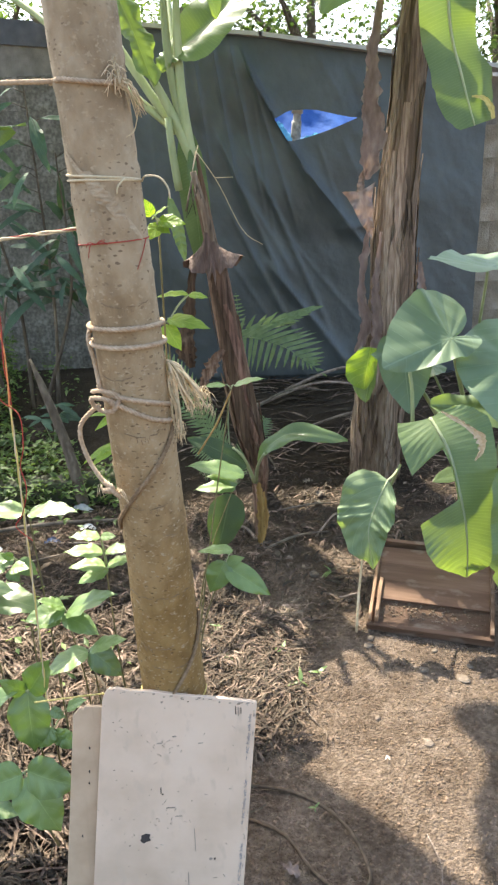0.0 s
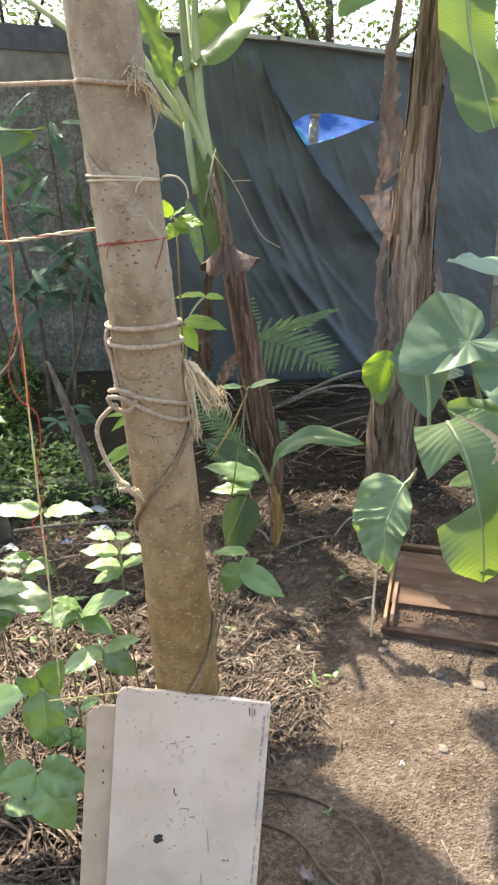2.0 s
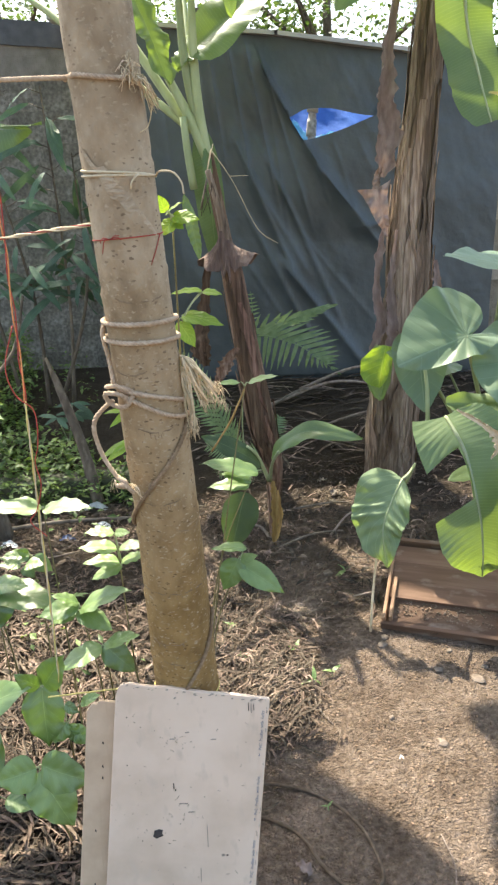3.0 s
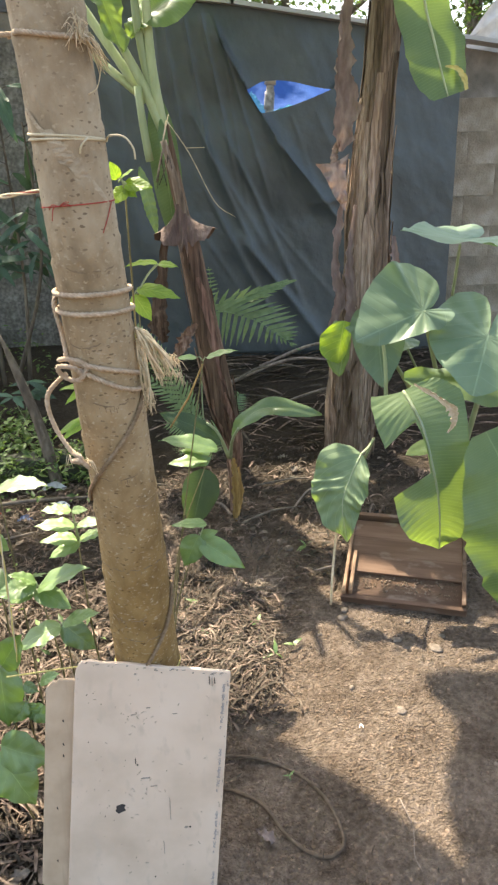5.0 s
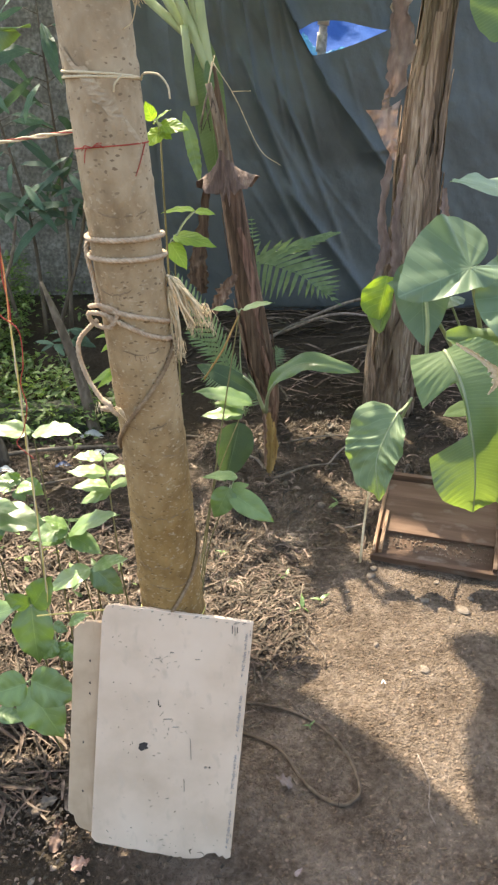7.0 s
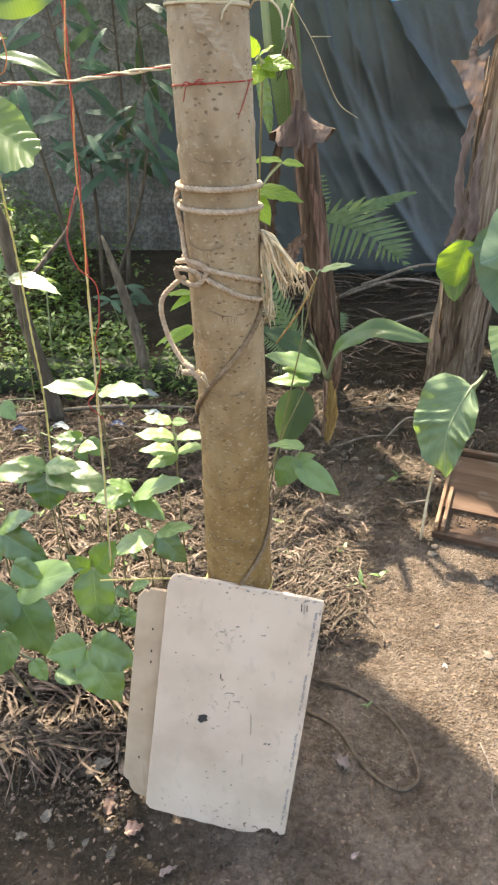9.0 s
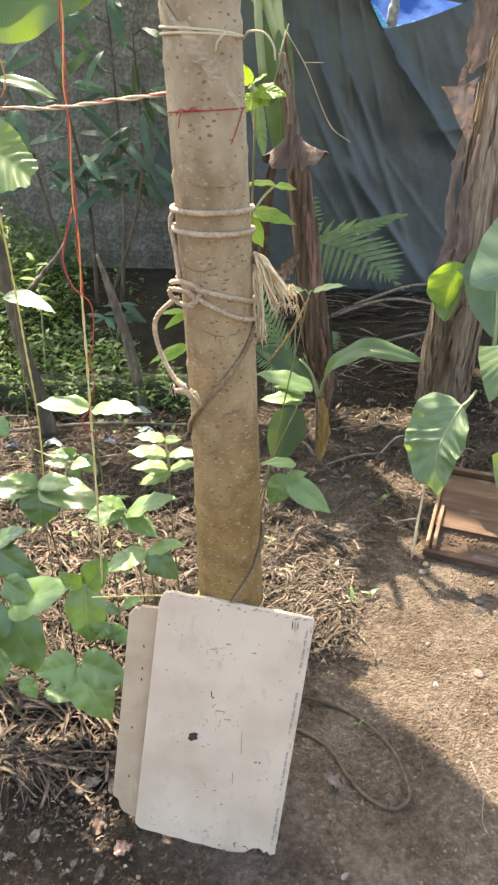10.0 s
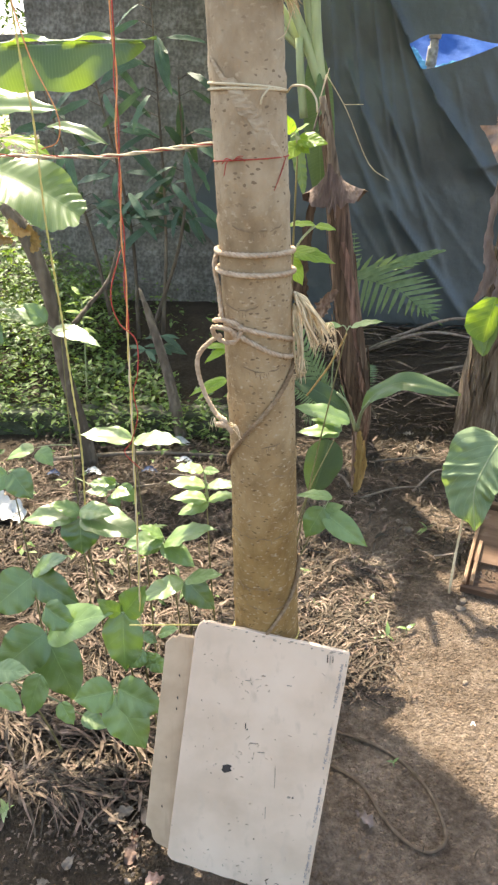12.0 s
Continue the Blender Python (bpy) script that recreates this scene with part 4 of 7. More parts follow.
def build_papaya():
    t = thing("papaya_tree", "leaning papaya tree with a smooth grey-tan ringed trunk", "tree")
    q = random.Random(9)
    scars = [(q.uniform(0.05, 3.0), q.uniform(0, 6.28), q.uniform(0.3, 0.6)) for _ in range(34)]
    zs = np.linspace(-0.04, 3.1, 330)

    def shape(s, a):
        z = -0.04 + s * 3.14
        d = 1 + 0.012 * math.sin(2 * a + 1.5 * z) + 0.010 * noise.noise((math.cos(a) * 1.4, math.sin(a) * 1.4, z * 5)) + 0.008 * noise.noise((math.cos(a) * 4, math.sin(a) * 4, z * 22))
        ring = (z * 7.2 + 0.12 * math.sin(a + z)) % 1.0
        d += 0.034 * math.exp(-((ring - 0.5) / 0.05) ** 2) - 0.030 * math.exp(-((ring - 0.58) / 0.03) ** 2)
        for sz, sa, w in scars:
            if abs(z - sz) < 0.06:
                da = math.atan2(math.sin(a - sa), math.cos(a - sa))
                e = (z - sz + 0.02 * (da / w) ** 2) / 0.011
                if abs(da) < w:
                    d += 0.05 * math.exp(-e * e) * (1 - (da / w) ** 2)
        return d * trunk_axis(max(0, z))[2] / 0.06

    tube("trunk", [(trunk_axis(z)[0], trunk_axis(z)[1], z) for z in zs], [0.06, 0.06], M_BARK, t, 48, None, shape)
    for n, (z0, z1, d0, d1, wd) in enumerate(((1.50, 1.385, -55, 62, 0.019),)):
        V, F = [], []
        for j in range(25):
            f = j / 24
            z, d = z0 + (z1 - z0) * f, d0 + (d1 - d0) * f
            w = wd * math.sin(math.pi * (0.05 + 0.9 * f)) * (0.8 + 0.7 * noise.noise((j * 0.22, n * 3.0, 0.5)))
            V += [on_trunk(z + w, d, 0.0016), on_trunk(z + w * 0.2 * noise.noise((j, n, 2.0)), d, 0.0021), on_trunk(z - w * (0.8 + 0.6 * noise.noise((j * 0.25, n, 8.0))), d, 0.0014)]
        for j in range(24):
            o = 3 * j
            F += [(o, o + 1, o + 4, o + 3), (o + 1, o + 2, o + 5, o + 4)]
        mesh("bark_scrape", V, F, M_SCRAPE, t, "pale scraped patch of bark")
    for zc, dc, half, dashes in ((1.095, 15, 34, 18), (0.963, -2, 40, 20), (0.905, 48, 26, 11), (0.779, 12, 74, 22), (0.662, -16, 34, 16), (0.615, 10, 38, 14), (1.30, 14, 40, 16), (1.19, -20, 30, 10)):
        V, F = [], []                                          # old leaf scars: a bent seam with a fringe of short cracks

        def streak(points, w):
            o = len(V)
            for n, (z, d) in enumerate(points):
                e = w * (0.35 + 0.65 * math.sin(math.pi * (n + 0.3) / (len(points) - 0.4)))
                dz, dd = points[min(n + 1, len(points) - 1)][0] - points[max(n - 1, 0)][0], points[min(n + 1, len(points) - 1)][1] - points[max(n - 1, 0)][1]
                up = abs(dz) < abs(dd) * 0.001
                V.extend([on_trunk(z + (e if up else 0), d + (0 if up else 900 * e), 0.0019), on_trunk(z - (e if up else 0), d - (0 if up else 900 * e), 0.0019)])
            for n in range(len(points) - 1):
                F.append((o + 2 * n, o + 2 * n + 1, o + 2 * n + 3, o + 2 * n + 2))

        start = dc - half
        while start < dc + half:                               # the seam breaks off here and there
            end = min(dc + half, start + q.uniform(12, 40))
            streak([(zc - 0.007 * (1 - ((d - dc) / half) ** 2) + 0.0025 * noise.noise((d * 0.1, zc * 9, 1)), d) for d in np.linspace(start, end, 9)], q.uniform(0.0007, 0.0015))
            start = end + q.uniform(1, 9)
        for _ in range(dashes // 2):
            d = dc + half * q.uniform(-0.85, 0.85)
            z0 = zc - 0.008 * (1 - ((d - dc) / half) ** 2) - q.uniform(0.0, 0.004)
            streak([(z0 - f * q.uniform(0.003, 0.010), d + 0.6 * f) for f in (0, 0.5, 1)], q.uniform(0.0003, 0.0006))
        mesh("leaf_scar", V, F, M_SCAR, t, "dark old leaf scar")
    for k in range(9):                                         # crown of long-stalked lobed leaves, high above
        a = k * 2.4 + 0.4
        if 3.9 < a % 6.283 < 5.6:
            continue
        x, y, r = trunk_axis(3.05)
        e = (x + 0.62 * math.cos(a), y + 0.62 * math.sin(a), 3.25 + 0.1 * math.sin(3 * a))
        stalk = tube("leaf_stalk", [(x, y, 3.03), (x + 0.3 * math.cos(a), y + 0.3 * math.sin(a), 3.22), e], [0.011, 0.008, 0.005], M_STEM, t, 6, 8)
        V, F = [], []
        for j in range(7):
            b = a + (j - 3) * 0.62
            v, f, _uv = leaf_data(e, (e[0] + 0.26 * math.cos(b), e[1] + 0.26 * math.sin(b), e[2] - 0.08), (0, 0, 1), 0.11, prof_lance, 0.1, 0.2, 0.05, 6, 2, j)
            o = len(V)
            V += v
            F += [tuple(i + o for i in p) for p in f]
        mesh("leaf", V, F, M_CROWN, stalk)
    return t


build_papaya()


def wrap(z0, z1, d0, d1, n, out):
    """Points that wind round the trunk between two heights and two bearings."""
    return [on_trunk(z0 + (z1 - z0) * k / (n - 1), d0 + (d1 - d0) * k / (n - 1), out) for k in range(n)]


def cords_data(q, at, ends, r):
    """Unlaid strands: wavy thick yarns that end in thin fibres."""
    out = []
    for e in ends:
        p = [[at[k] + (e[k] - at[k]) * f + (q.gauss(0, 0.0035) if 0 < f < 1 else q.gauss(0, 0.002)) + (0.008 * math.sin(math.pi * f) if k == 2 else 0) for k in range(3)] for f in (0, 0.3, 0.6, 1.0)]
        out.append(tube_data(p, [r, r * 1.1, r * 1.2, r * 0.8], 6, 14))
        out += fray_data(q, p[3], [p[3][0] + (p[3][0] - p[2][0]) * 0.4, p[3][1], p[3][2] - 0.012], 6, 0.0035, r * 0.35)
    return out


def fray_data(q, at, to, count, spread, r):
    out = []
    for _ in range(count):
        e = [to[k] + q.gauss(0, spread) for k in range(3)]
        m = [(at[k] + e[k]) / 2 + q.gauss(0, spread * 0.5) for k in range(3)]
        m[2] += 0.012
        s = [at[k] + q.gauss(0, 0.004) for k in range(3)]
        out.append(tube_data([s, m, e], [r, r * 0.8, r * 0.5], 4, 6))
    return out


def strands(q, pts, kinds, radius, pitch, parent):
    """Loosely twisted strings that run together."""
    C, T, U, V = frames_along(spline(pts, 260))
    acc = np.r_[0, np.cumsum(np.linalg.norm(np.diff(C, axis=0), axis=1))]
    for n, (material, r) in enumerate(kinds):
        ph = np.array([acc[i] / pitch * 6.283 + 6.283 * n / len(kinds) + 1.6 * noise.noise((acc[i] * 9, n * 3.3, 1.0)) for i in range(len(C))])
        rad = np.array([radius * (1 + 0.7 * noise.noise((acc[i] * 14, n * 5.1, 2.0))) for i in range(len(C))])
        line = C + (rad * np.cos(ph))[:, None] * U + (rad * np.sin(ph))[:, None] * V
        tube("strand", list(line), [r, r], material, parent, 5)


def build_ropes():
    q = random.Random(31)
    R = 0.0038
    o = R
    r1 = thing("thick_rope", "thick laid hemp rope knotted in turns round the trunk", "rope")
    rope("upper_turn", wrap(1.262, 1.262, -110, 110, 13, o), R, M_ROPE, r1)
    rope("second_turn", wrap(1.236, 1.232, -110, 120, 13, o), R, M_ROPE, r1)
    rope("drop", [on_trunk(1.262, -100, o), on_trunk(1.24, -86, o * 2.2), on_trunk(1.20, -80, o), on_trunk(1.165, -62, o)], R, M_ROPE, r1)
    rope("lower_turn", [on_trunk(1.165, -80, o), on_trunk(1.160, -40, o * 1.4), on_trunk(1.153, 0, o), on_trunk(1.142, 40, o), on_trunk(1.13, 80, o), on_trunk(1.128, 110, o)], R, M_ROPE, r1)
    rope("lowest_turn", [on_trunk(1.15, -30, o * 2), on_trunk(1.136, -5, o), on_trunk(1.118, 28, o), on_trunk(1.107, 60, o), on_trunk(1.105, 84, o), on_trunk(1.10, 100, o)], R, M_ROPE, r1)
    x, y, z = on_trunk(1.152, -38, o * 2.2)
    rope("knot", [(x - 0.022, y + 0.006, z + 0.012), (x - 0.004, y - 0.008, z + 0.016), (x + 0.02, y - 0.004, z + 0.004), (x + 0.008, y - 0.01, z - 0.016),
                  (x - 0.016, y - 0.002, z - 0.012), (x - 0.02, y - 0.012, z + 0.006), (x + 0.004, y - 0.016, z + 0.004), (x + 0.014, y - 0.006, z - 0.012)], R, M_ROPE, r1, 0.02)
    rope("hanging_loop", [(x - 0.012, y - 0.004, z - 0.008), (-0.268, 0.95, 1.128), (-0.289, 0.955, 1.106), (-0.294, 0.955, 1.082), (-0.284, 0.95, 1.045), (-0.265, 0.94, 1.015), (-0.252, 0.935, 1.002)], R, M_ROPE, r1)
    rope("tail_knot", [(-0.258, 0.932, 1.012), (-0.246, 0.925, 1.006), (-0.25, 0.935, 0.994), (-0.26, 0.93, 0.998), (-0.248, 0.922, 1.002), (-0.236, 0.93, 0.986)], R * 1.05, M_ROPE, r1, 0.018)
    joined("tail_fray", fray_data(q, (-0.24, 0.928, 0.992), (-0.226, 0.925, 0.980), 6, 0.004, 0.0009) + fray_data(q, (-0.262, 0.93, 1.0), (-0.266, 0.925, 0.990), 4, 0.004, 0.0008), M_STRAW, r1, kind="stuff")
    ends = [(-0.099 + q.uniform(-.022, .012), 0.965 + q.uniform(-.012, .012), 1.133 + q.uniform(-.014, .018)) for _ in range(15)] + [(-0.134 + q.uniform(-.01, .008), 0.958, 1.085 + q.uniform(-.012, .016)) for _ in range(7)]
    joined("frayed_end", cords_data(q, on_trunk(1.20, 84, 0.005), ends[:15], 0.0016) + cords_data(q, on_trunk(1.18, 84, 0.005), ends[15:], 0.0017), M_STRAW, r1, "frayed straw-coloured rope end", kind="stuff")
    r2 = thing("spiral_rope", "brown rope winding down the trunk", "rope")
    rope("upper_run", wrap(1.105, 0.895, 84, -88, 20, 0.004), 0.0036, M_BROWNROPE, r2, 0.020)
    rope("lower_run", wrap(0.70, 0.50, 96, -20, 16, 0.004), 0.0036, M_BROWNROPE, r2, 0.020)
    r3 = thing("taut_rope", "pale taut rope tied round the trunk with a frayed knot", "rope")
    rope("line", [(-2.6, 0.97, 1.625), (-1.2, 0.93, 1.594), (-0.33, 0.905, 1.586), on_trunk(1.584, -86, 0.004), on_trunk(1.583, -40, 0.004), on_trunk(1.578, 0, 0.004), on_trunk(1.576, 40, 0.006)], 0.0032, M_ROPE, r3, 0.016)
    k = on_trunk(1.578, 48, 0.006)
    joined("frayed_knot", sum([fray_data(q, k, (k[0] + dx, k[1] - 0.01, k[2] + dz), 8, 0.007, 0.0007) for dx, dz in ((-0.012, 0.006), (-0.008, -0.010), (0.004, 0.009), (0.008, -0.008))], [])
           + fray_data(q, k, (-0.147, 0.905, 1.548), 26, 0.006, 0.0009), M_STRAW, r3, "bushy frayed rope knot", kind="stuff")
    tube("loose_strand", [(-0.150, 0.905, 1.552), (-0.152, 0.90, 1.538), (-0.158, 0.90, 1.522), (-0.168, 0.893, 1.515)], [0.0009, 0.0007], M_STRAW, r3, 5, 10)
    r4 = thing("thin_cord", "thin pale cord tied twice round the trunk", "cord")
    tube("turn", wrap(1.475, 1.462, -120, 100, 14, 0.0015), [0.0018, 0.0018], M_STRING, r4, 6, 40)
    tube("turn", wrap(1.466, 1.462, -120, 100, 14, 0.0015), [0.0018, 0.0018], M_STRING, r4, 6, 40)
    tube("tail", [on_trunk(1.462, 84, 0.003), (-0.148, 0.905, 1.467), (-0.130, 0.90, 1.465), (-0.119, 0.90, 1.452), (-0.117, 0.90, 1.437)], [0.0014, 0.0013], M_STRING, r4, 6, 20)
    tube("tail", [on_trunk(1.465, 40, 0.003), on_trunk(1.455, 28, 0.003), on_trunk(1.446, 25, 0.002)], [0.0016, 0.0014], M_STRING, r4, 6, 8)
    r5 = thing("red_thread", "thin red thread tied round the trunk", "thread")
    tube("turn", wrap(1.379, 1.387, -100, 100, 14, 0.001), [0.0009, 0.0009], M_RED, r5, 5, 40)
    p = on_trunk(1.382, -18, 0.003)
    for dx, dz in ((-0.014, -0.004), (0.014, 0.005), (-0.012, -0.018), (0.016, -0.001)):
        tube("loose_end", [p, (p[0] + dx * 0.6, p[1] - 0.004, p[2] + dz * 0.3 + 0.004), (p[0] + dx, p[1] + 0.001, p[2] + dz)], [0.0008, 0.0006], M_RED, r5, 4, 6)
    tube("loose_end", [on_trunk(1.385, 70, 0.002), on_trunk(1.365, 55, 0.002), on_trunk(1.345, 42, 0.001)], [0.0009, 0.0007], M_RED, r5, 4, 8)
    r6 = thing("bottom_string", "yellow string round the foot of the trunk", "string")
    tube("turn", wrap(0.512, 0.50, -100, 110, 14, 0.002), [0.0016, 0.0016], M_YELLOW, r6, 5, 40)
    tube("line", [on_trunk(0.502, -90, 0.002), (-0.36, 1.04, 0.505), (-0.47, 1.02, 0.508)], [0.0018, 0.0018], M_YELLOW, r6, 5, 12)
    r7 = thing("cross_line", "twisted pale and red string stretched across the bean rows", "string")
    pts = [(-1.9, 1.16, 1.36), (-0.9, 1.1, 1.385), (-0.57, 1.06, 1.382), (-0.44, 1.03, 1.383), (-0.36, 1.0, 1.391), (-0.275, 0.957, 1.40), (-0.245, 0.94, 1.403)]
    strands(q, pts, ((M_STRING, 0.0017), (M_STRING, 0.0015), (M_RED, 0.0008)), 0.0016, 0.09, r7)
    r8 = thing("climbing_string", "upright string wound with loose red twine for the beans", "string", "bean strings")
    main = [(-0.425, 1.08, 2.6), (-0.430, 1.08, 1.62), (-0.436, 1.08, 1.40), (-0.448, 1.09, 1.10), (-0.458, 1.09, 0.80), (-0.475, 1.1, 0.44)]
    strands(q, main[:4], ((M_ORANGE, 0.0014), (M_RED, 0.0011)), 0.0022, 0.16, r8)
    strands(q, main[3:], ((M_YELLOW, 0.0015), (M_STRING, 0.0013)), 0.0012, 0.10, r8)
    tube("red_loop", [(-0.442, 1.07, 1.24), (-0.462, 1.06, 1.17), (-0.452, 1.06, 1.12), (-0.424, 1.06, 1.09), (-0.426, 1.06, 1.03), (-0.44, 1.07, 0.99), (-0.432, 1.06, 0.95), (-0.447, 1.06, 0.90), (-0.462, 1.06, 0.875), (-0.436, 1.06, 0.845)],
         [0.0011, 0.001], M_RED, r8, 5, 60)
    r9 = thing("climbing_string", "upright string for the beans beside the dark stump", "string", "bean strings")
    rope("line", [(-0.76, 1.42, 2.5), (-0.73, 1.4, 1.64), (-0.715, 1.4, 1.44), (-0.715, 1.4, 1.24), (-0.705, 1.4, 1.05), (-0.70, 1.4, 0.88), (-0.695, 1.4, 0.70), (-0.71, 1.4, 0.45)], 0.0024, M_YELLOW, r9, 0.06, 2)
    tube("orange_twine", [(-0.73, 1.39, 1.66), (-0.70, 1.385, 1.55), (-0.655, 1.38, 1.45), (-0.66, 1.38, 1.40), (-0.70, 1.39, 1.385)], [0.0016, 0.0013], M_ORANGE, r9, 5, 24)


build_ropes()

# ---------------------------------------------------------------- leaning boards


def slab(name, outline, thick, material, parent, label=""):
    """A sheet of that outline (x, height), thick towards +y, on the plane y = 0."""
    n = len(outline)
    V = [(x, 0, z) for x, z in outline] + [(x, thick, z) for x, z in outline]
    F = [tuple(range(n)), tuple(reversed(range(n, 2 * n)))] + [(i, n + i, n + (i + 1) % n, (i + 1) % n) for i in range(n)]
    bm = bmesh.new()
    vs = [bm.verts.new(v) for v in V]
    for f in F:
        bm.faces.new([vs[i] for i in f])
    bmesh.ops.recalc_face_normals(bm, faces=bm.faces)
    bmesh.ops.bevel(bm, geom=[e for e in bm.edges if len(e.link_faces) == 2], offset=0.0012, segments=1, affect="EDGES")
    return part(name, bm, material, parent, label)


LEAN_BACK = Matrix.Translation((0, 0.87, 0)) @ Matrix.Rotation(-math.atan(0.2), 4, "X")


def build_boards():
    q = random.Random(2)
    k = math.hypot(1, 0.2)
    b = thing("white_board", "dirty white plastic board leaning on the papaya trunk", "board")
    b.matrix_world = LEAN_BACK
    bottom = [(-0.097, -0.019), (-0.103, -0.009), (-0.110, -0.014), (-0.118, -0.003), (-0.135, -0.005), (-0.146, -0.014), (-0.163, -0.025), (-0.178, -0.023), (-0.196, -0.016), (-0.215, -0.013), (-0.24, -0.006), (-0.262, -0.004), (-0.285, 0.003), (-0.31, 0.006), (-0.334, 0.013), (-0.362, 0.018), (-0.374, 0.022), (-0.382, 0.034)]
    out = [(-0.324, 0.540 * k), (-0.320, 0.552 * k), (-0.316, 0.559 * k), (-0.309, 0.565 * k), (-0.304, 0.5635 * k), (-0.296, 0.566 * k), (-0.27, 0.560 * k), (-0.23, 0.557 * k), (-0.15, 0.544 * k), (-0.10, 0.539 * k), (-0.0315, 0.5285 * k), (-0.029, 0.526 * k), (-0.086, -0.014)] + bottom
    slab("panel", out[::-1], 0.009, M_PVC, b)
    dx, dz = -0.083 + 0.031, 0.01 - 0.522 * k
    for i in range(4):
        f = 0.02 + 0.262 * i
        c = bpy.data.curves.new("lettering", "FONT")
        c.body, c.size, c.extrude = "**   PVC  Profiles  with  holes", 0.0085, 0.0001
        o = new("lettering", c)
        o.parent = b
        c.materials.append(M_INK)
        o.matrix_local = Matrix.Translation((-0.038 + dx * (f + 0.20), -0.0006, 0.525 * k + dz * (f + 0.20))) @ Matrix.Rotation(radians(90), 4, "X") @ Matrix.Rotation(math.atan2(-dz, -dx), 4, "Z") @ Matrix.Scale(0.93, 4, (1, 0, 0))
    for n in range(46):                                        # chipped, dirty rim along the top and the printed edge
        if n < 30:
            f = q.random()
            x = -0.31 + 0.275 * f
            z = 0.566 - 0.038 * f - q.uniform(0.001, 0.007)
        else:
            f = q.random()
            x, z = -0.031 - 0.055 * f - q.uniform(0.001, 0.005), 0.52 - 0.53 * f
        w, h = q.uniform(0.002, 0.010), q.uniform(0.001, 0.0035)
        if n >= 30:
            w, h = h, w
        slab("chip", [(x - w / 2, z * k - h / 2), (x - w / 4, z * k + h / 2), (x + w / 2, z * k + h / 3), (x + w / 3, z * k - h / 2)], 0.001, M_SMUDGE if n % 3 else M_RUB, b).location = (0, -0.0006, 0)
    star = [(0.012 * (0.45 + 0.75 * q.random()) * math.cos(a * 0.63), 0.012 * (0.55 + 0.5 * q.random()) * math.sin(a * 0.63)) for a in range(10)]
    slab("dark_stain", [(-0.259 + x, 0.256 * k + z) for x, z in star], 0.0015, M_DIRT, b, "dark star-shaped hole").location = (0, -0.0018, 0)
    for x, z, w, h in ((-0.132, 0.207, 0.008, 0.004), (-0.124, 0.207, 0.004, 0.004), (-0.222, 0.355, 0.002, 0.014), (-0.219, 0.347, 0.004, 0.003), (-0.161, 0.25, 0.0014, 0.05), (-0.178, 0.165, 0.0016, 0.03), (-0.205, 0.318, 0.02, 0.0016),
                       (-0.305, 0.498, 0.003, 0.002), (-0.19, 0.465, 0.010, 0.002), (-0.22, 0.452, 0.012, 0.0016), (-0.07, 0.515, 0.0012, 0.018), (-0.065, 0.512, 0.0012, 0.02), (-0.06, 0.514, 0.0012, 0.014),
                       (-0.21, 0.535, 0.006, 0.003), (-0.16, 0.535, 0.003, 0.002), (-0.14, 0.45, 0.012, 0.0012), (-0.31, 0.40, 0.003, 0.002), (-0.19, 0.30, 0.016, 0.0012), (-0.29, 0.24, 0.002, 0.002), (-0.2, 0.1, 0.004, 0.002)):
        slab("scuff", [(x - w / 2, z * k - h / 2), (x - w / 4, z * k + h / 2), (x + w / 2, z * k + h / 3), (x + w / 3, z * k - h / 2)], 0.001, M_DIRT if w < 0.005 and h < 0.02 else M_SMUDGE, b).location = (0, -0.0012, 0)
    for _ in range(110):                                       # faint rubbed marks and splashes of dirt
        f = q.random()
        z = 0.02 + 0.50 * q.random() if f < 0.6 else 0.01 + 0.05 * q.random()
        x = -0.355 + 0.05 * z / 0.53 + 0.24 * q.random()
        if f > 0.85:
            x, z = -0.215 + q.gauss(0, 0.02), (0.29 if f > 0.93 else 0.45) + q.gauss(0, 0.008)
        w, h = 0.001 + 0.008 * q.random() ** 2, q.uniform(0.0004, 0.0013)
        if q.random() < 0.4:
            w, h = h, w
        a = q.gauss(0, 0.5)
        quad = [(-w / 2, -h / 2), (-w / 3, h / 2), (w / 2, h / 3), (w / 3, -h / 2)]
        slab("scuff", [(x + u * math.cos(a) - v * math.sin(a), z * k + u * math.sin(a) + v * math.cos(a)) for u, v in quad], 0.0006, M_RUB, b).location = (0, -0.0008, 0)
    c = thing("beige_board", "beige plastic board behind the white one", "board")
    c.matrix_world = Matrix.Translation((0, 0.89, 0)) @ Matrix.Rotation(-math.atan(0.2), 4, "X")
    slab("panel", [(-0.390, 0.472 * k), (-0.388, 0.498 * k), (-0.374, 0.513 * k), (-0.366, 0.511 * k), (-0.363, 0.517 * k), (-0.30, 0.512 * k), (-0.30, 0.03), (-0.38, 0.022), (-0.412, 0.036), (-0.420, 0.05), (-0.422, 0.066), (-0.434, 0.078)][::-1], 0.009, M_BEIGE, c)
    for x, z in ((-0.362, 0.44), (-0.366, 0.39), (-0.368, 0.365), (-0.39, 0.25), (-0.40, 0.13)):
        slab("scuff", [(x, z), (x + 0.003, z + 0.004), (x + 0.004, z - 0.004)], 0.001, M_DIRT, c).location = (0, -0.0006, 0)


build_boards()

# ---------------------------------------------------------------- wooden tray


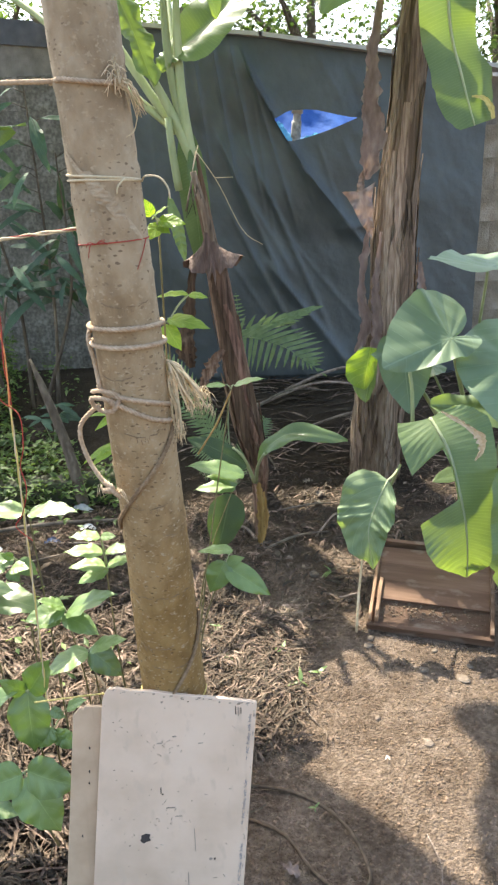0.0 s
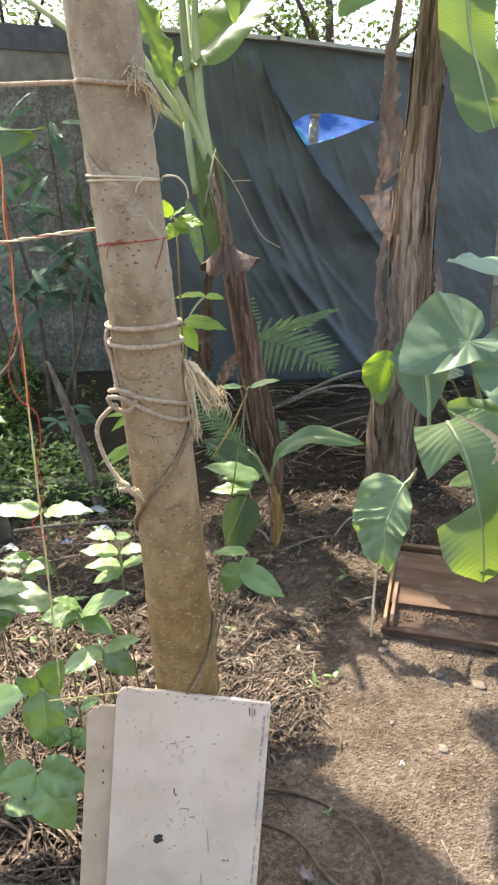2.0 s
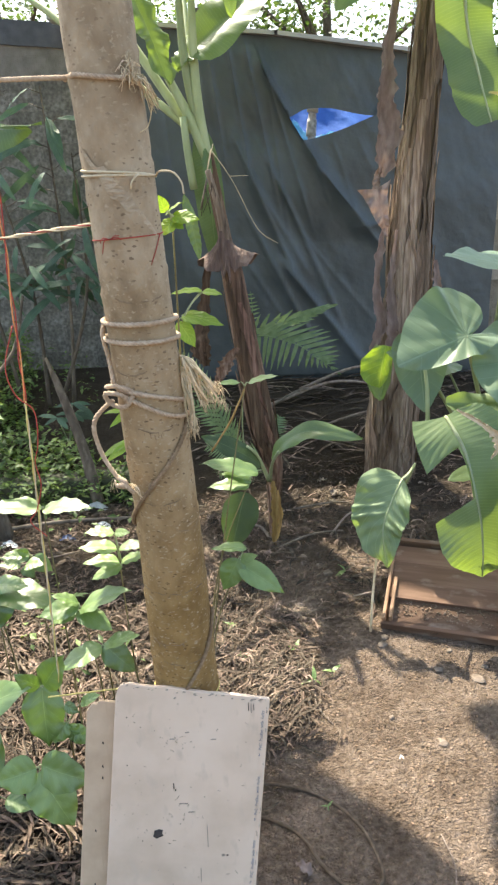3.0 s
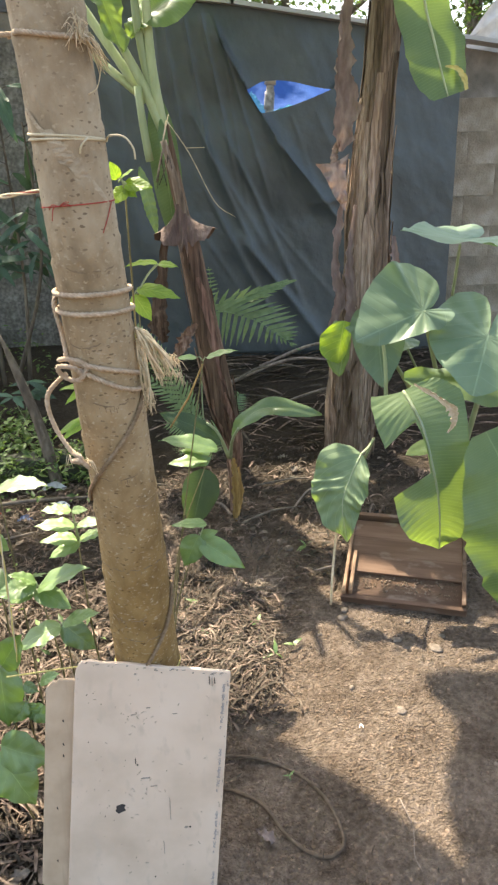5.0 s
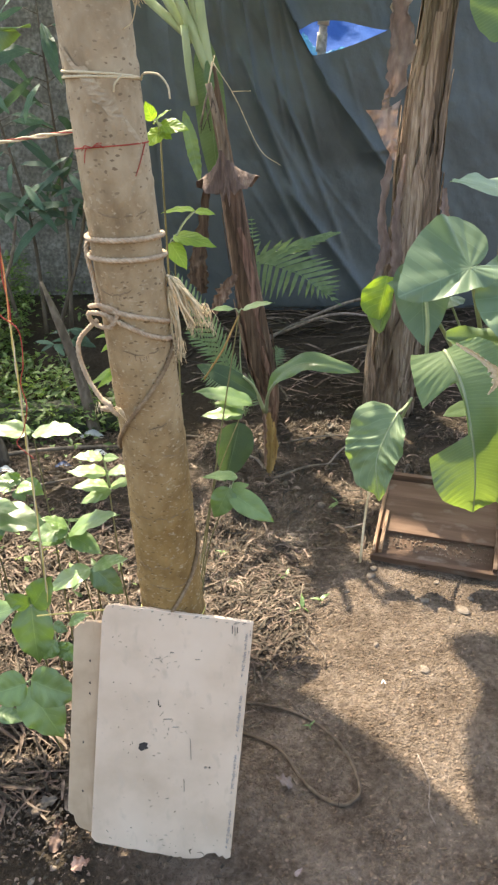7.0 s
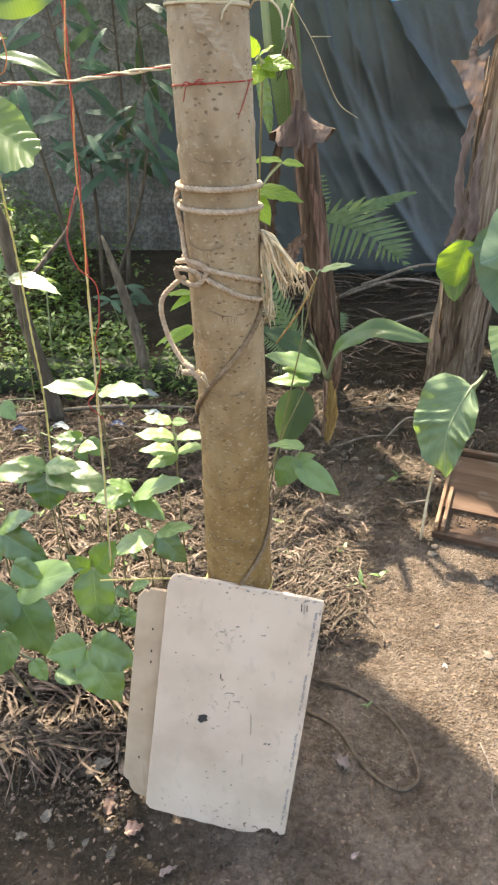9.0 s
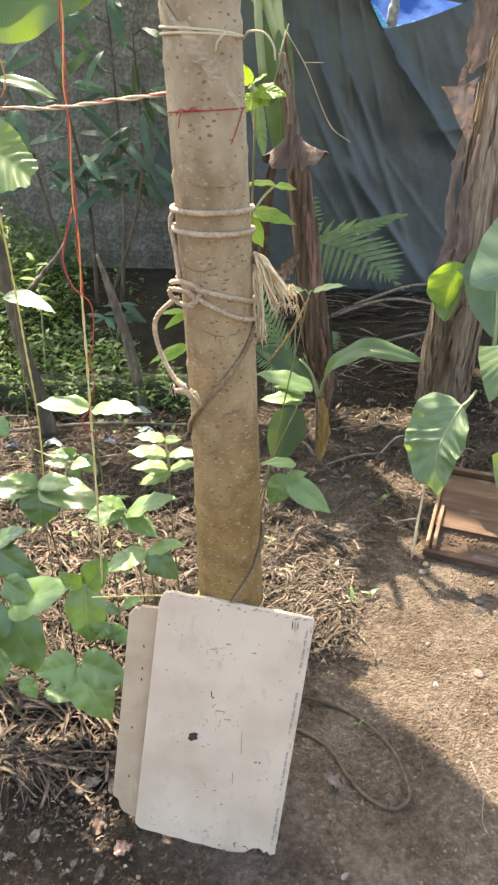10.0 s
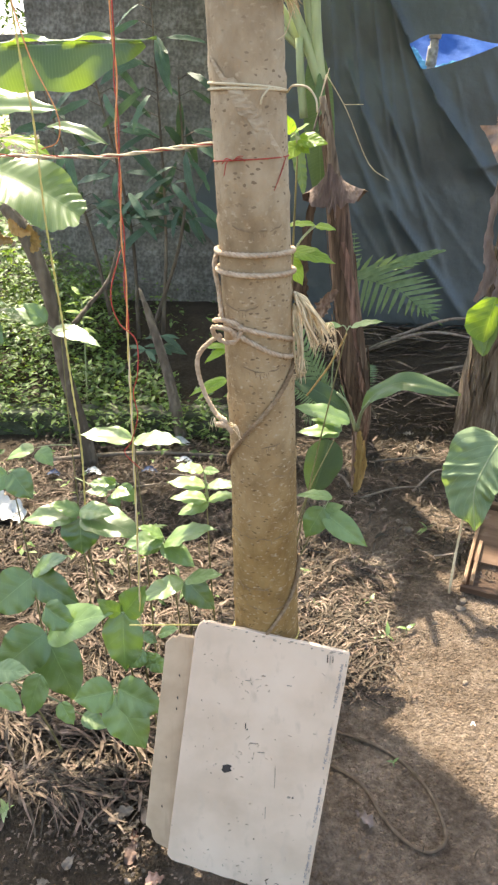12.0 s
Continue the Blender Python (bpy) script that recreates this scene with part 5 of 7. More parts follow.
def build_tray():
    t = thing("wooden_tray", "shallow reddish wooden tray tipped up on the soil, dusted with dirt", "tray")
    t.matrix_world = Matrix.Translation((0.362, 1.945, 0.0)) @ Matrix.Rotation(radians(-17), 4, "Z") @ Matrix.Rotation(radians(22), 4, "X")
    W, D = 0.40, 0.345
    box("base_board", (W, D, 0.016), M_WOOD, t, pose(W / 2, D / 2, 0.022), 0.002)
    box("front_rim", (W + 0.02, 0.016, 0.036), M_WOOD, t, pose(W / 2, -0.004, 0.021), 0.003)
    box("side_rim", (0.012, D, 0.045), M_RAWWOOD, t, pose(0.0, D / 2, 0.034), 0.003)
    box("inner_strip", (0.012, D * 0.5, 0.03), M_RAWWOOD, t, pose(0.022, D * 0.27, 0.044), 0.002)
    box("side_rim", (0.014, D, 0.045), M_WOOD, t, pose(W, D / 2, 0.034), 0.003)
    for i in range(3):
        box("plank", (W - 0.012, 0.0775, 0.012), M_WOOD, t, pose(W / 2, 0.138 + 0.0780 * i, 0.040, 0.6 - 0.4 * i), 0.001)
    box("back_rim", (W + 0.01, 0.016, 0.05), M_WOOD, t, pose(W / 2, D + 0.009, 0.036), 0.003)
    box("prop_block", (0.16, 0.07, 0.11), M_WOOD, t, pose(W / 2, D * 0.86, -0.045, -22), 0.004)
    V, F = [], []
    q = random.Random(8)
    for _ in range(620):
        x, y, r = q.uniform(0.03, W - 0.02), 0.03 + 0.10 * q.random(), 0.0008 + 0.004 * q.random() ** 2
        o = len(V)
        for p in ICO:
            V.append((x + p[0] * r, y + p[1] * r, 0.033 + p[2] * r * 0.6))
        F += [tuple(i + o for i in f) for f in ICO_F]
    mesh("dust", V, F, M_CLOD, t, "crumbs of soil in the tray", smooth=False)


build_tray()

# ---------------------------------------------------------------- banana plants


def dry_stem(t, line, radii, seed, strips, material, name="stem"):
    """A banana stem wrapped in dry, split sheaths."""
    q = random.Random(seed)

    def ridges(s, a):
        return 1 + 0.10 * noise.noise((math.cos(a) * 2.2, math.sin(a) * 2.2, s * 3 + seed)) + 0.05 * noise.noise((math.cos(a) * 7, math.sin(a) * 7, s * 5))

    tube(name, line, radii, material, t, 40, 60, ridges)
    C = spline(line, 60)
    C, T, U, V = frames_along(C)
    R = np.interp(np.linspace(0, 1, 60), np.linspace(0, 1, len(radii)), radii)
    for k in range(strips):
        a0 = q.uniform(0, 6.28)
        i0 = q.randrange(8, 56)
        n = min(i0, q.randrange(10, 32))
        w = 0.12 + 0.6 * q.random() ** 1.4
        flare = q.uniform(0.0, 0.35) if q.random() < 0.4 else 0.03
        vs, fs = [], []
        for j in range(n + 1):
            i, s = i0 - j, j / n
            wid = w * (0.06 + 0.94 * math.sin(math.pi * min(1, 0.03 + 0.94 * s)) ** 0.55) * q.uniform(0.8, 1.12)
            jag = 0.25 * noise.noise((k * 1.7, j * 0.9, 0.4))
            for m in range(4):
                a = a0 + jag * w + wid * (m / 3 - 0.5) + 0.15 * math.sin(3 * s + k) + 0.22 * noise.noise((k * 3.1, j * 0.35, m * 0.4))
                rr = R[i] * (1.05 + flare * (1 - s) ** 3 + 0.06 * abs(m / 1.5 - 1) + 0.03 * q.random())
                vs.append(C[i] + rr * (math.cos(a) * U[i] + math.sin(a) * V[i]))
        for j in range(n):
            for m in range(3):
                o = j * 4 + m
                fs.append((o, o + 1, o + 5, o + 4))
        mesh("dry_sheath", vs, fs, material, t)


def crumpled(name, line, widths, material, parent, seed, curl=0.6, face=(0, -1, 0), label="", rag=0.0):
    """A dead hanging leaf: a ribbon, rolled in from its edges, crumpled, with a ragged rim."""
    n = 44
    C = spline(line, n)
    C, T, U, V = frames_along(C)
    W = np.interp(np.linspace(0, 1, n), np.linspace(0, 1, len(widths)), widths)
    vs, fs = [], []
    for i in range(n):
        sd = np.cross(T[i], face)
        sd /= np.linalg.norm(sd) + 1e-9
        nn = np.cross(sd, T[i])
        for m in range(9):
            x = m / 4 - 1
            bend = curl * x * x
            d = (noise.noise((i * 0.2, m * 0.6, seed)) * 0.3 + noise.noise((i * 0.65, m * 1.3, seed + 5)) * 0.16) * W[i]
            edge = 1 + rag * abs(x) * (noise.noise((i * 0.55, seed, x * 3)) + 0.6 * noise.noise((i * 1.3, seed + 3, x * 5)))
            crease = -0.25 * rag * W[i] * (1 - abs(x)) ** 2
            vs.append(C[i] + sd * W[i] * x * edge * (1 - 0.35 * bend + 0.45 * noise.noise((i * 0.47, seed, x)) * abs(x)) + nn * (W[i] * bend * 0.8 + d + crease))
    for i in range(n - 1):
        for m in range(8):
            o = i * 9 + m
            fs.append((o, o + 1, o + 10, o + 9))
    return mesh(name, vs, fs, material, parent, label)


def build_banana_right():
    t = thing("banana_plant", "tall banana plant with a dry, peeling brown stem", "banana plant", "banana plants")
    dry_stem(t, [(0.615, 3.3, 0.0), (0.625, 3.3, 0.3), (0.675, 3.3, 0.87), (0.68, 3.3, 1.27), (0.715, 3.3, 1.75), (0.75, 3.3, 2.2), (0.80, 3.3, 2.8)], [0.125, 0.115, 0.095, 0.088, 0.068, 0.064, 0.05], 4, 95, M_DRY)
    crumpled("dead_leaf", [(0.60, 3.22, 2.30), (0.545, 3.2, 2.01), (0.536, 3.18, 1.866), (0.534, 3.18, 1.761), (0.545, 3.17, 1.654), (0.536, 3.17, 1.555), (0.528, 3.18, 1.475)], [0.010, 0.026, 0.040, 0.056, 0.058, 0.068, 0.056, 0.012], M_DRYLEAF, t, 1.2, 0.8, rag=0.40)
    crumpled("dead_leaf", [(0.519, 3.18, 1.518), (0.498, 3.17, 1.473), (0.497, 3.16, 1.422)], [0.012, 0.016, 0.022, 0.028], M_DRYLEAF, t, 3.4, 0.9, rag=0.15)
    leaf("dead_leaf", (0.497, 3.16, 1.427), (0.551, 3.16, 1.232), (-0.15, -0.95, 0.2), 0.195, M_DRYLEAF, t, fold=0.5, wave=0.10, nu=40, nv=6, seed=3, sag=0.12, pleat=(7, 0.004),
         halves=([0, 0.08, 0.2, 0.4, 0.6, 0.8, 0.92, 1.0], [0.9, 0.72, 0.62, 0.50, 0.40, 0.22, 0.16, 0.02], [0.8, 0.60, 0.45, 0.36, 0.26, 0.18, 0.10, 0.02]), slant=([0, 0.2, 1], [-0.25, 0.05, 0.3], [-0.2, 0.05, 0.3]))
    crumpled("dead_leaf", [(0.536, 3.18, 1.265), (0.517, 3.18, 1.119), (0.508, 3.18, 0.968), (0.531, 3.18, 0.836), (0.489, 3.18, 0.70)], [0.010, 0.030, 0.020, 0.034, 0.040, 0.012], M_DRYLEAF, t, 5.4, 0.9, rag=0.12)
    crumpled("dead_leaf", [(0.60, 3.2, 1.25), (0.575, 3.19, 1.0), (0.585, 3.18, 0.80), (0.55, 3.19, 0.62)], [0.008, 0.026, 0.038, 0.010], M_DRYLEAF, t, 7.1, 0.9, rag=0.12)
    crumpled("dead_leaf", [(0.80, 3.28, 1.10), (0.815, 3.26, 0.95), (0.835, 3.25, 0.80)], [0.012, 0.028, 0.006], M_DRYLEAF, t, 8.1, 0.6, rag=0.5)
    rib = [(0.80, 3.05, 2.75), (0.765, 2.95, 2.40), (0.77, 2.9, 2.11), (0.793, 2.9, 1.968), (0.826, 2.88, 1.856), (0.852, 2.86, 1.76), (0.885, 2.84, 1.652)]
    blade = leaf("leaf", rib[0], rib[-1], (0, -1, 0.1), 0.27, M_BANANA, t, "hanging banana leaf with a torn yellowing tip", fold=0.22, wave=0.03, nu=110, nv=6, seed=3, line=rib, pleat=(40, 0.0012),
         halves=([0, 0.2, 0.45, 0.63, 0.72, 0.76, 0.80, 0.87, 0.92, 0.95, 0.985, 1.0], [0.35, 0.9, 0.95, 0.95, 1.0, 0.92, 0.95, 0.90, 0.84, 0.72, 0.62, 0.50], [0.35, 0.9, 0.78, 0.72, 0.92, 0.88, 0.82, 0.80, 0.72, 0.64, 0.60, 0.52]))
    tube("midrib", rib[1:], [0.008, 0.006, 0.003], M_STEM, blade, 6, 30)
    leaf("leaf", (0.72, 3.2, 2.32), (0.29, 2.98, 2.10), (0, -0.5, 0.8), 0.2, M_BANANA, t, prof=prof_banana, sag=0.12, fold=0.25, wave=0.03, nu=20, nv=4, seed=4)
    crumpled("dry_edge", [(0.865, 2.835, 1.755), (0.905, 2.82, 1.745), (0.935, 2.82, 1.715), (0.948, 2.82, 1.672)], [0.003, 0.010, 0.012, 0.008], M_YELLOW, t, 2.7, 0.2, label="yellowed leaf edge")
    leaf("leaf", (0.52, 2.75, 2.22), (0.262, 2.6, 2.0), (-0.1, -0.85, 0.5), 0.15, M_BANANA, t, prof=prof_banana, sag=0.1, fold=0.25, wave=0.05, nu=24, nv=4, seed=71)
    tube("leaf_stalk", [(0.79, 3.3, 2.6), (0.66, 3.0, 2.42), (0.52, 2.75, 2.22)], [0.014, 0.010, 0.006], M_STEM, t, 8, 12)
    tube("leaf_stalk", [(0.79, 3.3, 2.6), (0.81, 3.2, 2.85), (0.80, 3.05, 2.75)], [0.02, 0.014, 0.008], M_STEM, t, 8, 10)
    leaf("leaf", (0.82, 3.35, 2.8), (1.7, 3.3, 2.75), (0, 0, 1), 0.4, M_BANANA, t, prof=prof_banana, sag=0.25, fold=0.3, wave=0.03, nu=20, nv=4, seed=5)
    # unseen leaves added overhead to cast shade on the path and the tray
    leaf("leaf", (0.80, 3.28, 2.80), (-0.30, 2.58, 2.74), (0, 0, 1), 0.50, M_BANANA, t, prof=prof_banana, sag=0.12, fold=0.15, wave=0.03, nu=20, nv=4, seed=16)
    leaf("leaf", (0.74, 3.62, 2.74), (-0.58, 3.86, 2.72), (0, 0, 1), 0.46, M_BANANA, t, prof=prof_banana, sag=0.10, fold=0.15, wave=0.03, nu=20, nv=4, seed=19)
    leaf("leaf", (0.02, 3.24, 2.80), (-0.06, 2.05, 2.77), (0, 0, 1), 0.80, M_BANANA, t, sag=0.02, fold=0.08, wave=0.02, nu=90, nv=5, seed=18,
         halves=([0, 0.03, 0.10, 0.17, 0.22, 0.285, 0.45, 0.6, 0.85, 1.0], [0.6, 0.88, 0.86, 0.74, 0.80, 0.93, 0.98, 0.98, 0.8, 0.1], [0.5, 0.8, 0.9, 1.0, 1.0, 1.0, 0.98, 0.9, 0.7, 0.1]))
    leaf("leaf", (0.45, 3.66, 2.80), (0.02, 3.60, 2.76), (0, 0, 1), 0.34, M_BANANA, t, prof=prof_banana, sag=0.04, fold=0.1, wave=0.03, nu=24, nv=4, seed=52)
    leaf("leaf", (0.82, 3.25, 2.80), (0.15, 2.05, 2.76), (0, 0, 1), 0.50, M_BANANA, t, prof=prof_banana, sag=0.12, fold=0.15, wave=0.03, nu=20, nv=4, seed=17)


def build_banana_mid():
    t = thing("banana_plant", "slim leaning banana stem, brown and dry, with two young leaves", "banana plant", "banana plants")
    dry_stem(t, [(-0.0, 2.62, 0.0), (0.002, 2.62, 0.2), (0.0, 2.6, 0.36), (-0.04, 2.6, 0.55), (-0.095, 2.6, 0.90), (-0.135, 2.6, 1.17), (-0.155, 2.6, 1.25)], [0.022, 0.026, 0.04, 0.052, 0.047, 0.04, 0.03], 6, 34, M_DRYSTEM)
    tube("dead_stalk", [(-0.135, 2.59, 1.2), (-0.165, 2.58, 1.37), (-0.20, 2.57, 1.52)], [0.022, 0.014, 0.011], M_DRY, t, 10, 14)
    q = random.Random(4)
    joined("torn_fibres", [tube_data([(-0.20, 2.57, 1.50), (-0.20 + q.uniform(-.02, .02), 2.56, 1.46), (-0.21 + q.uniform(-.03, .05), 2.55, 1.40 + q.uniform(-.06, .05))], [0.003, 0.0012], 4, 6) for _ in range(7)], M_LITTER, t)
    V, F = [], []                                              # a dead leaf draped like a skirt round the top of the stem
    for i in range(17):
        s = i / 16
        for k in range(29):
            a = radians(-150 + 300 * k / 28)
            rag = 1 + 0.22 * noise.noise((math.sin(a) * 2, math.cos(a) * 2, 3.3)) + 0.26 * noise.noise((k * 0.9, 2.0, 1.0))
            wing = abs(math.sin(a)) ** 4
            r = 0.014 + (0.042 + 0.062 * wing) * s ** (1.3 + wing) * rag + 0.012 * s * math.sin(7 * a + 2 * s) + 0.016 * s * noise.noise((a * 4, s * 5, 7.7))
            V.append((-0.160 + 0.012 * s + r * math.sin(a), 2.58 - 0.8 * r * math.cos(a), 1.308 - (0.155 - 0.035 * wing - 0.03 * max(0, math.sin(a)) ** 3 * s) * s * rag + 0.01 * s * noise.noise((a * 6, s * 8, 3.1))))
    for i in range(16):
        for k in range(28):
            o = i * 29 + k
            F.append((o, o + 1, o + 30, o + 29))
    mesh("dead_leaf", V, F, M_DEAD, t, "dead leaf draped over the stem")
    crumpled("dead_leaf", [(-0.22, 2.58, 1.2), (-0.25, 2.58, 1.0), (-0.265, 2.56, 0.88), (-0.25, 2.57, 0.80)], [0.015, 0.03, 0.05, 0.015], M_DRYSTEM, t, 8.3, 0.6)
    crumpled("dead_leaf", [(-0.12, 2.52, 0.88), (-0.17, 2.50, 0.82), (-0.21, 2.5, 0.74)], [0.01, 0.035, 0.015], M_DRYSTEM, t, 9.3, 0.6)
    tube("leaf_stalk", [(-0.015, 2.5, 0.33), (-0.005, 2.38, 0.45), (0.02, 2.3, 0.53)], [0.009, 0.006, 0.005], M_STEM, t, 7, 10)
    rib = [(-0.006, 2.360, 0.478), (0.047, 2.330, 0.555), (0.117, 2.300, 0.603), (0.208, 2.270, 0.609), (0.321, 2.250, 0.583)]
    leaf("leaf", rib[0], rib[-1], (0.0, -0.65, 0.75), 0.090, M_BANANA, t, fold=0.55, wave=0.10, nu=24, nv=4, seed=2, line=rib,
         halves=([0, 0.15, 0.4, 0.7, 0.9, 1.0], [0.25, 0.75, 1.0, 0.9, 0.5, 0.08], [0.2, 0.6, 0.9, 0.9, 0.55, 0.08]))
    tube("leaf_stalk", [(-0.02, 2.5, 0.33), (-0.06, 2.42, 0.47), (-0.10, 2.4, 0.52)], [0.009, 0.006, 0.005], M_STEM, t, 7, 10)
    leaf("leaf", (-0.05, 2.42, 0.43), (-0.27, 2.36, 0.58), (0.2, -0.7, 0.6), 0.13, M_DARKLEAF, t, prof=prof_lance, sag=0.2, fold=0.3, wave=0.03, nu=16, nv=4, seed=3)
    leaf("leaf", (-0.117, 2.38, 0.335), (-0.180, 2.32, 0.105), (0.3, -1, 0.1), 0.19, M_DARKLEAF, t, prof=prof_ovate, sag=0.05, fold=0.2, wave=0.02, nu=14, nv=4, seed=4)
    crumpled("dead_sheath", [(-0.004, 2.565, 0.30), (0.003, 2.56, 0.16), (-0.004, 2.55, 0.01)], [0.010, 0.022, 0.012], M_PALEORANGE, t, 4.4, 0.5, label="orange dead sheath")
    crumpled("dead_sheath", [(0.016, 2.56, 0.26), (0.024, 2.55, 0.15), (0.008, 2.54, 0.04)], [0.006, 0.012, 0.006], M_PALEORANGE, t, 7.7, 0.7, label="orange dead sheath")


def build_banana_back():
    t = thing("banana_plant", "green banana plant with broad sunlit leaves against the tarp", "banana plant", "banana plants")
    tube("stem", [(-0.02, 3.25, 0.15), (-0.10, 3.2, 0.75), (-0.165, 3.15, 1.15), (-0.235, 3.1, 1.6)], [0.042, 0.036, 0.031, 0.026], M_DRYSTEM, t, 16, 24)
    for pts, r in (([(-0.235, 3.1, 1.58), (-0.30, 3.1, 1.74), (-0.36, 3.1, 1.86), (-0.43, 3.1, 2.0), (-0.50, 3.08, 2.16)], [0.024, 0.021, 0.018, 0.014, 0.010]),
                   ([(-0.235, 3.1, 1.58), (-0.262, 3.1, 1.80), (-0.268, 3.1, 2.0), (-0.262, 3.1, 2.2), (-0.25, 3.1, 2.34)], [0.022, 0.02, 0.018, 0.014, 0.01]),
                   ([(-0.225, 3.11, 1.58), (-0.285, 3.11, 1.80), (-0.31, 3.1, 2.0), (-0.315, 3.1, 2.2), (-0.325, 3.1, 2.36)], [0.02, 0.02, 0.018, 0.014, 0.01])):
        tube("leaf_stalk", pts, r, M_STEM, t, 10, 20)
    tube("cut_stalk", [(-0.30, 3.08, 1.46), (-0.315, 3.07, 1.6), (-0.325, 3.07, 1.745)], [0.017, 0.016, 0.015], M_STEM, t, 10, 8)
    one = [(-0.505, 3.08, 2.24), (-0.478, 3.06, 2.16), (-0.44, 3.04, 2.07), (-0.405, 3.02, 1.97), (-0.365, 3.0, 1.855)]
    leaf("leaf", one[0], one[-1], (0.45, -0.45, 0.75), 0.16, M_BANANA, t, "sunlit banana leaf with a torn wavy edge", fold=0.45, wave=0.10, nu=60, nv=6, seed=7, line=one, pleat=(12, 0.002),
         halves=([0, 0.15, 0.4, 0.6, 0.75, 0.9, 1.0], [0.2, 0.6, 0.9, 1.0, 0.85, 0.7, 0.1], [0.3, 0.9, 1.0, 1.05, 0.9, 0.75, 0.1]))
    # upper end is drawn on out of view to shade the tray
    two = [(-0.345, 3.12, 1.925), (-0.292, 3.12, 1.985), (-0.185, 3.14, 2.06), (-0.05, 3.2, 2.19), (0.06, 3.34, 2.42), (0.12, 3.5, 2.56)]
    leaf("leaf", two[0], two[-1], (0.15, -0.35, 0.92), 0.30, M_BANANA, t, "broad sunlit banana leaf with folded ribs", fold=0.4, wave=0.08, nu=70, nv=6, seed=8, line=two, pleat=(16, 0.0035),
         halves=([0, 0.08, 0.25, 0.5, 0.8, 1.0], [0.05, 0.3, 0.7, 1.0, 1.0, 0.4], [0.05, 0.3, 0.65, 0.9, 1.0, 0.4]))
    leaf("leaf", (-0.20, 3.06, 2.30), (-0.10, 3.0, 2.08), (0.6, -0.7, 0.4), 0.11, M_BANANA, t, prof=prof_banana, sag=0.2, fold=0.3, wave=0.06, nu=18, nv=4, seed=9)
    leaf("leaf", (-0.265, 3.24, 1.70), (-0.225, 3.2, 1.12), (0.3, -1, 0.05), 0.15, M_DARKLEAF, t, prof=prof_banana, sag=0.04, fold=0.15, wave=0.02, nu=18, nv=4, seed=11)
    leaf("leaf", (-0.335, 2.98, 1.44), (-0.282, 2.96, 1.168), (0.3, -0.9, 0.1), 0.085, M_BANANA, t, "pale ribbed leaf hanging beside the trunk", prof=prof_lance, sag=0.05, fold=0.3, wave=0.04, nu=40, nv=4, seed=41, pleat=(9, 0.004))
    leaf("leaf", (-0.24, 3.06, 1.62), (-0.235, 3.02, 1.46), (0.5, -0.8, 0.1), 0.07, M_BANANA, t, prof=prof_lance, sag=0.1, fold=0.3, wave=0.05, nu=10, nv=3, seed=12)
    # unseen broad leaves added above to shade the path, the soil behind and the bed
    for pts in ([(-0.30, 3.15, 1.7), (-0.8, 3.3, 2.4), (-1.28, 3.19, 2.72)], [(-0.27, 3.12, 1.7), (-0.32, 3.4, 2.2), (-0.40, 3.76, 2.59)]):
        tube("leaf_stalk", pts, [0.02, 0.016, 0.01], M_STEM, t, 8, 14)
    leaf("leaf", (-1.28, 3.19, 2.72), (-0.02, 1.94, 2.72), (0, 0, 1), 0.56, M_BANANA, t, prof=prof_banana, sag=0.0, fold=0.05, wave=0.005, nu=24, nv=4, seed=13)
    tube("leaf_stalk", [(-0.30, 3.15, 1.7), (-1.1, 3.5, 2.35), (-1.72, 3.74, 2.6)], [0.018, 0.014, 0.009], M_STEM, t, 8, 14)
    leaf("leaf", (-1.72, 3.74, 2.6), (-1.02, 3.96, 2.66), (0, 0, 1), 0.46, M_BANANA, t, prof=prof_banana, sag=0.05, fold=0.15, wave=0.03, nu=24, nv=4, seed=63)
    leaf("leaf", (-0.02, 4.25, 2.74), (-0.80, 4.52, 2.74), (0, 0, 1), 0.52, M_BANANA, t, prof=prof_banana, sag=0.05, fold=0.15, wave=0.03, nu=20, nv=4, seed=53)
    leaf("leaf", (-0.55, 3.72, 2.58), (-1.1, 4.5, 2.72), (0, 0, 1), 0.5, M_BANANA, t, prof=prof_banana, sag=0.1, fold=0.2, wave=0.03, nu=20, nv=4, seed=14)
    leaf("leaf", (-0.22, 3.80, 2.6), (0.04, 4.65, 2.74), (0, 0, 1), 0.5, M_BANANA, t, prof=prof_banana, sag=0.1, fold=0.2, wave=0.03, nu=30, nv=4, seed=15, notch=((-1, 0.28, 0.52),))


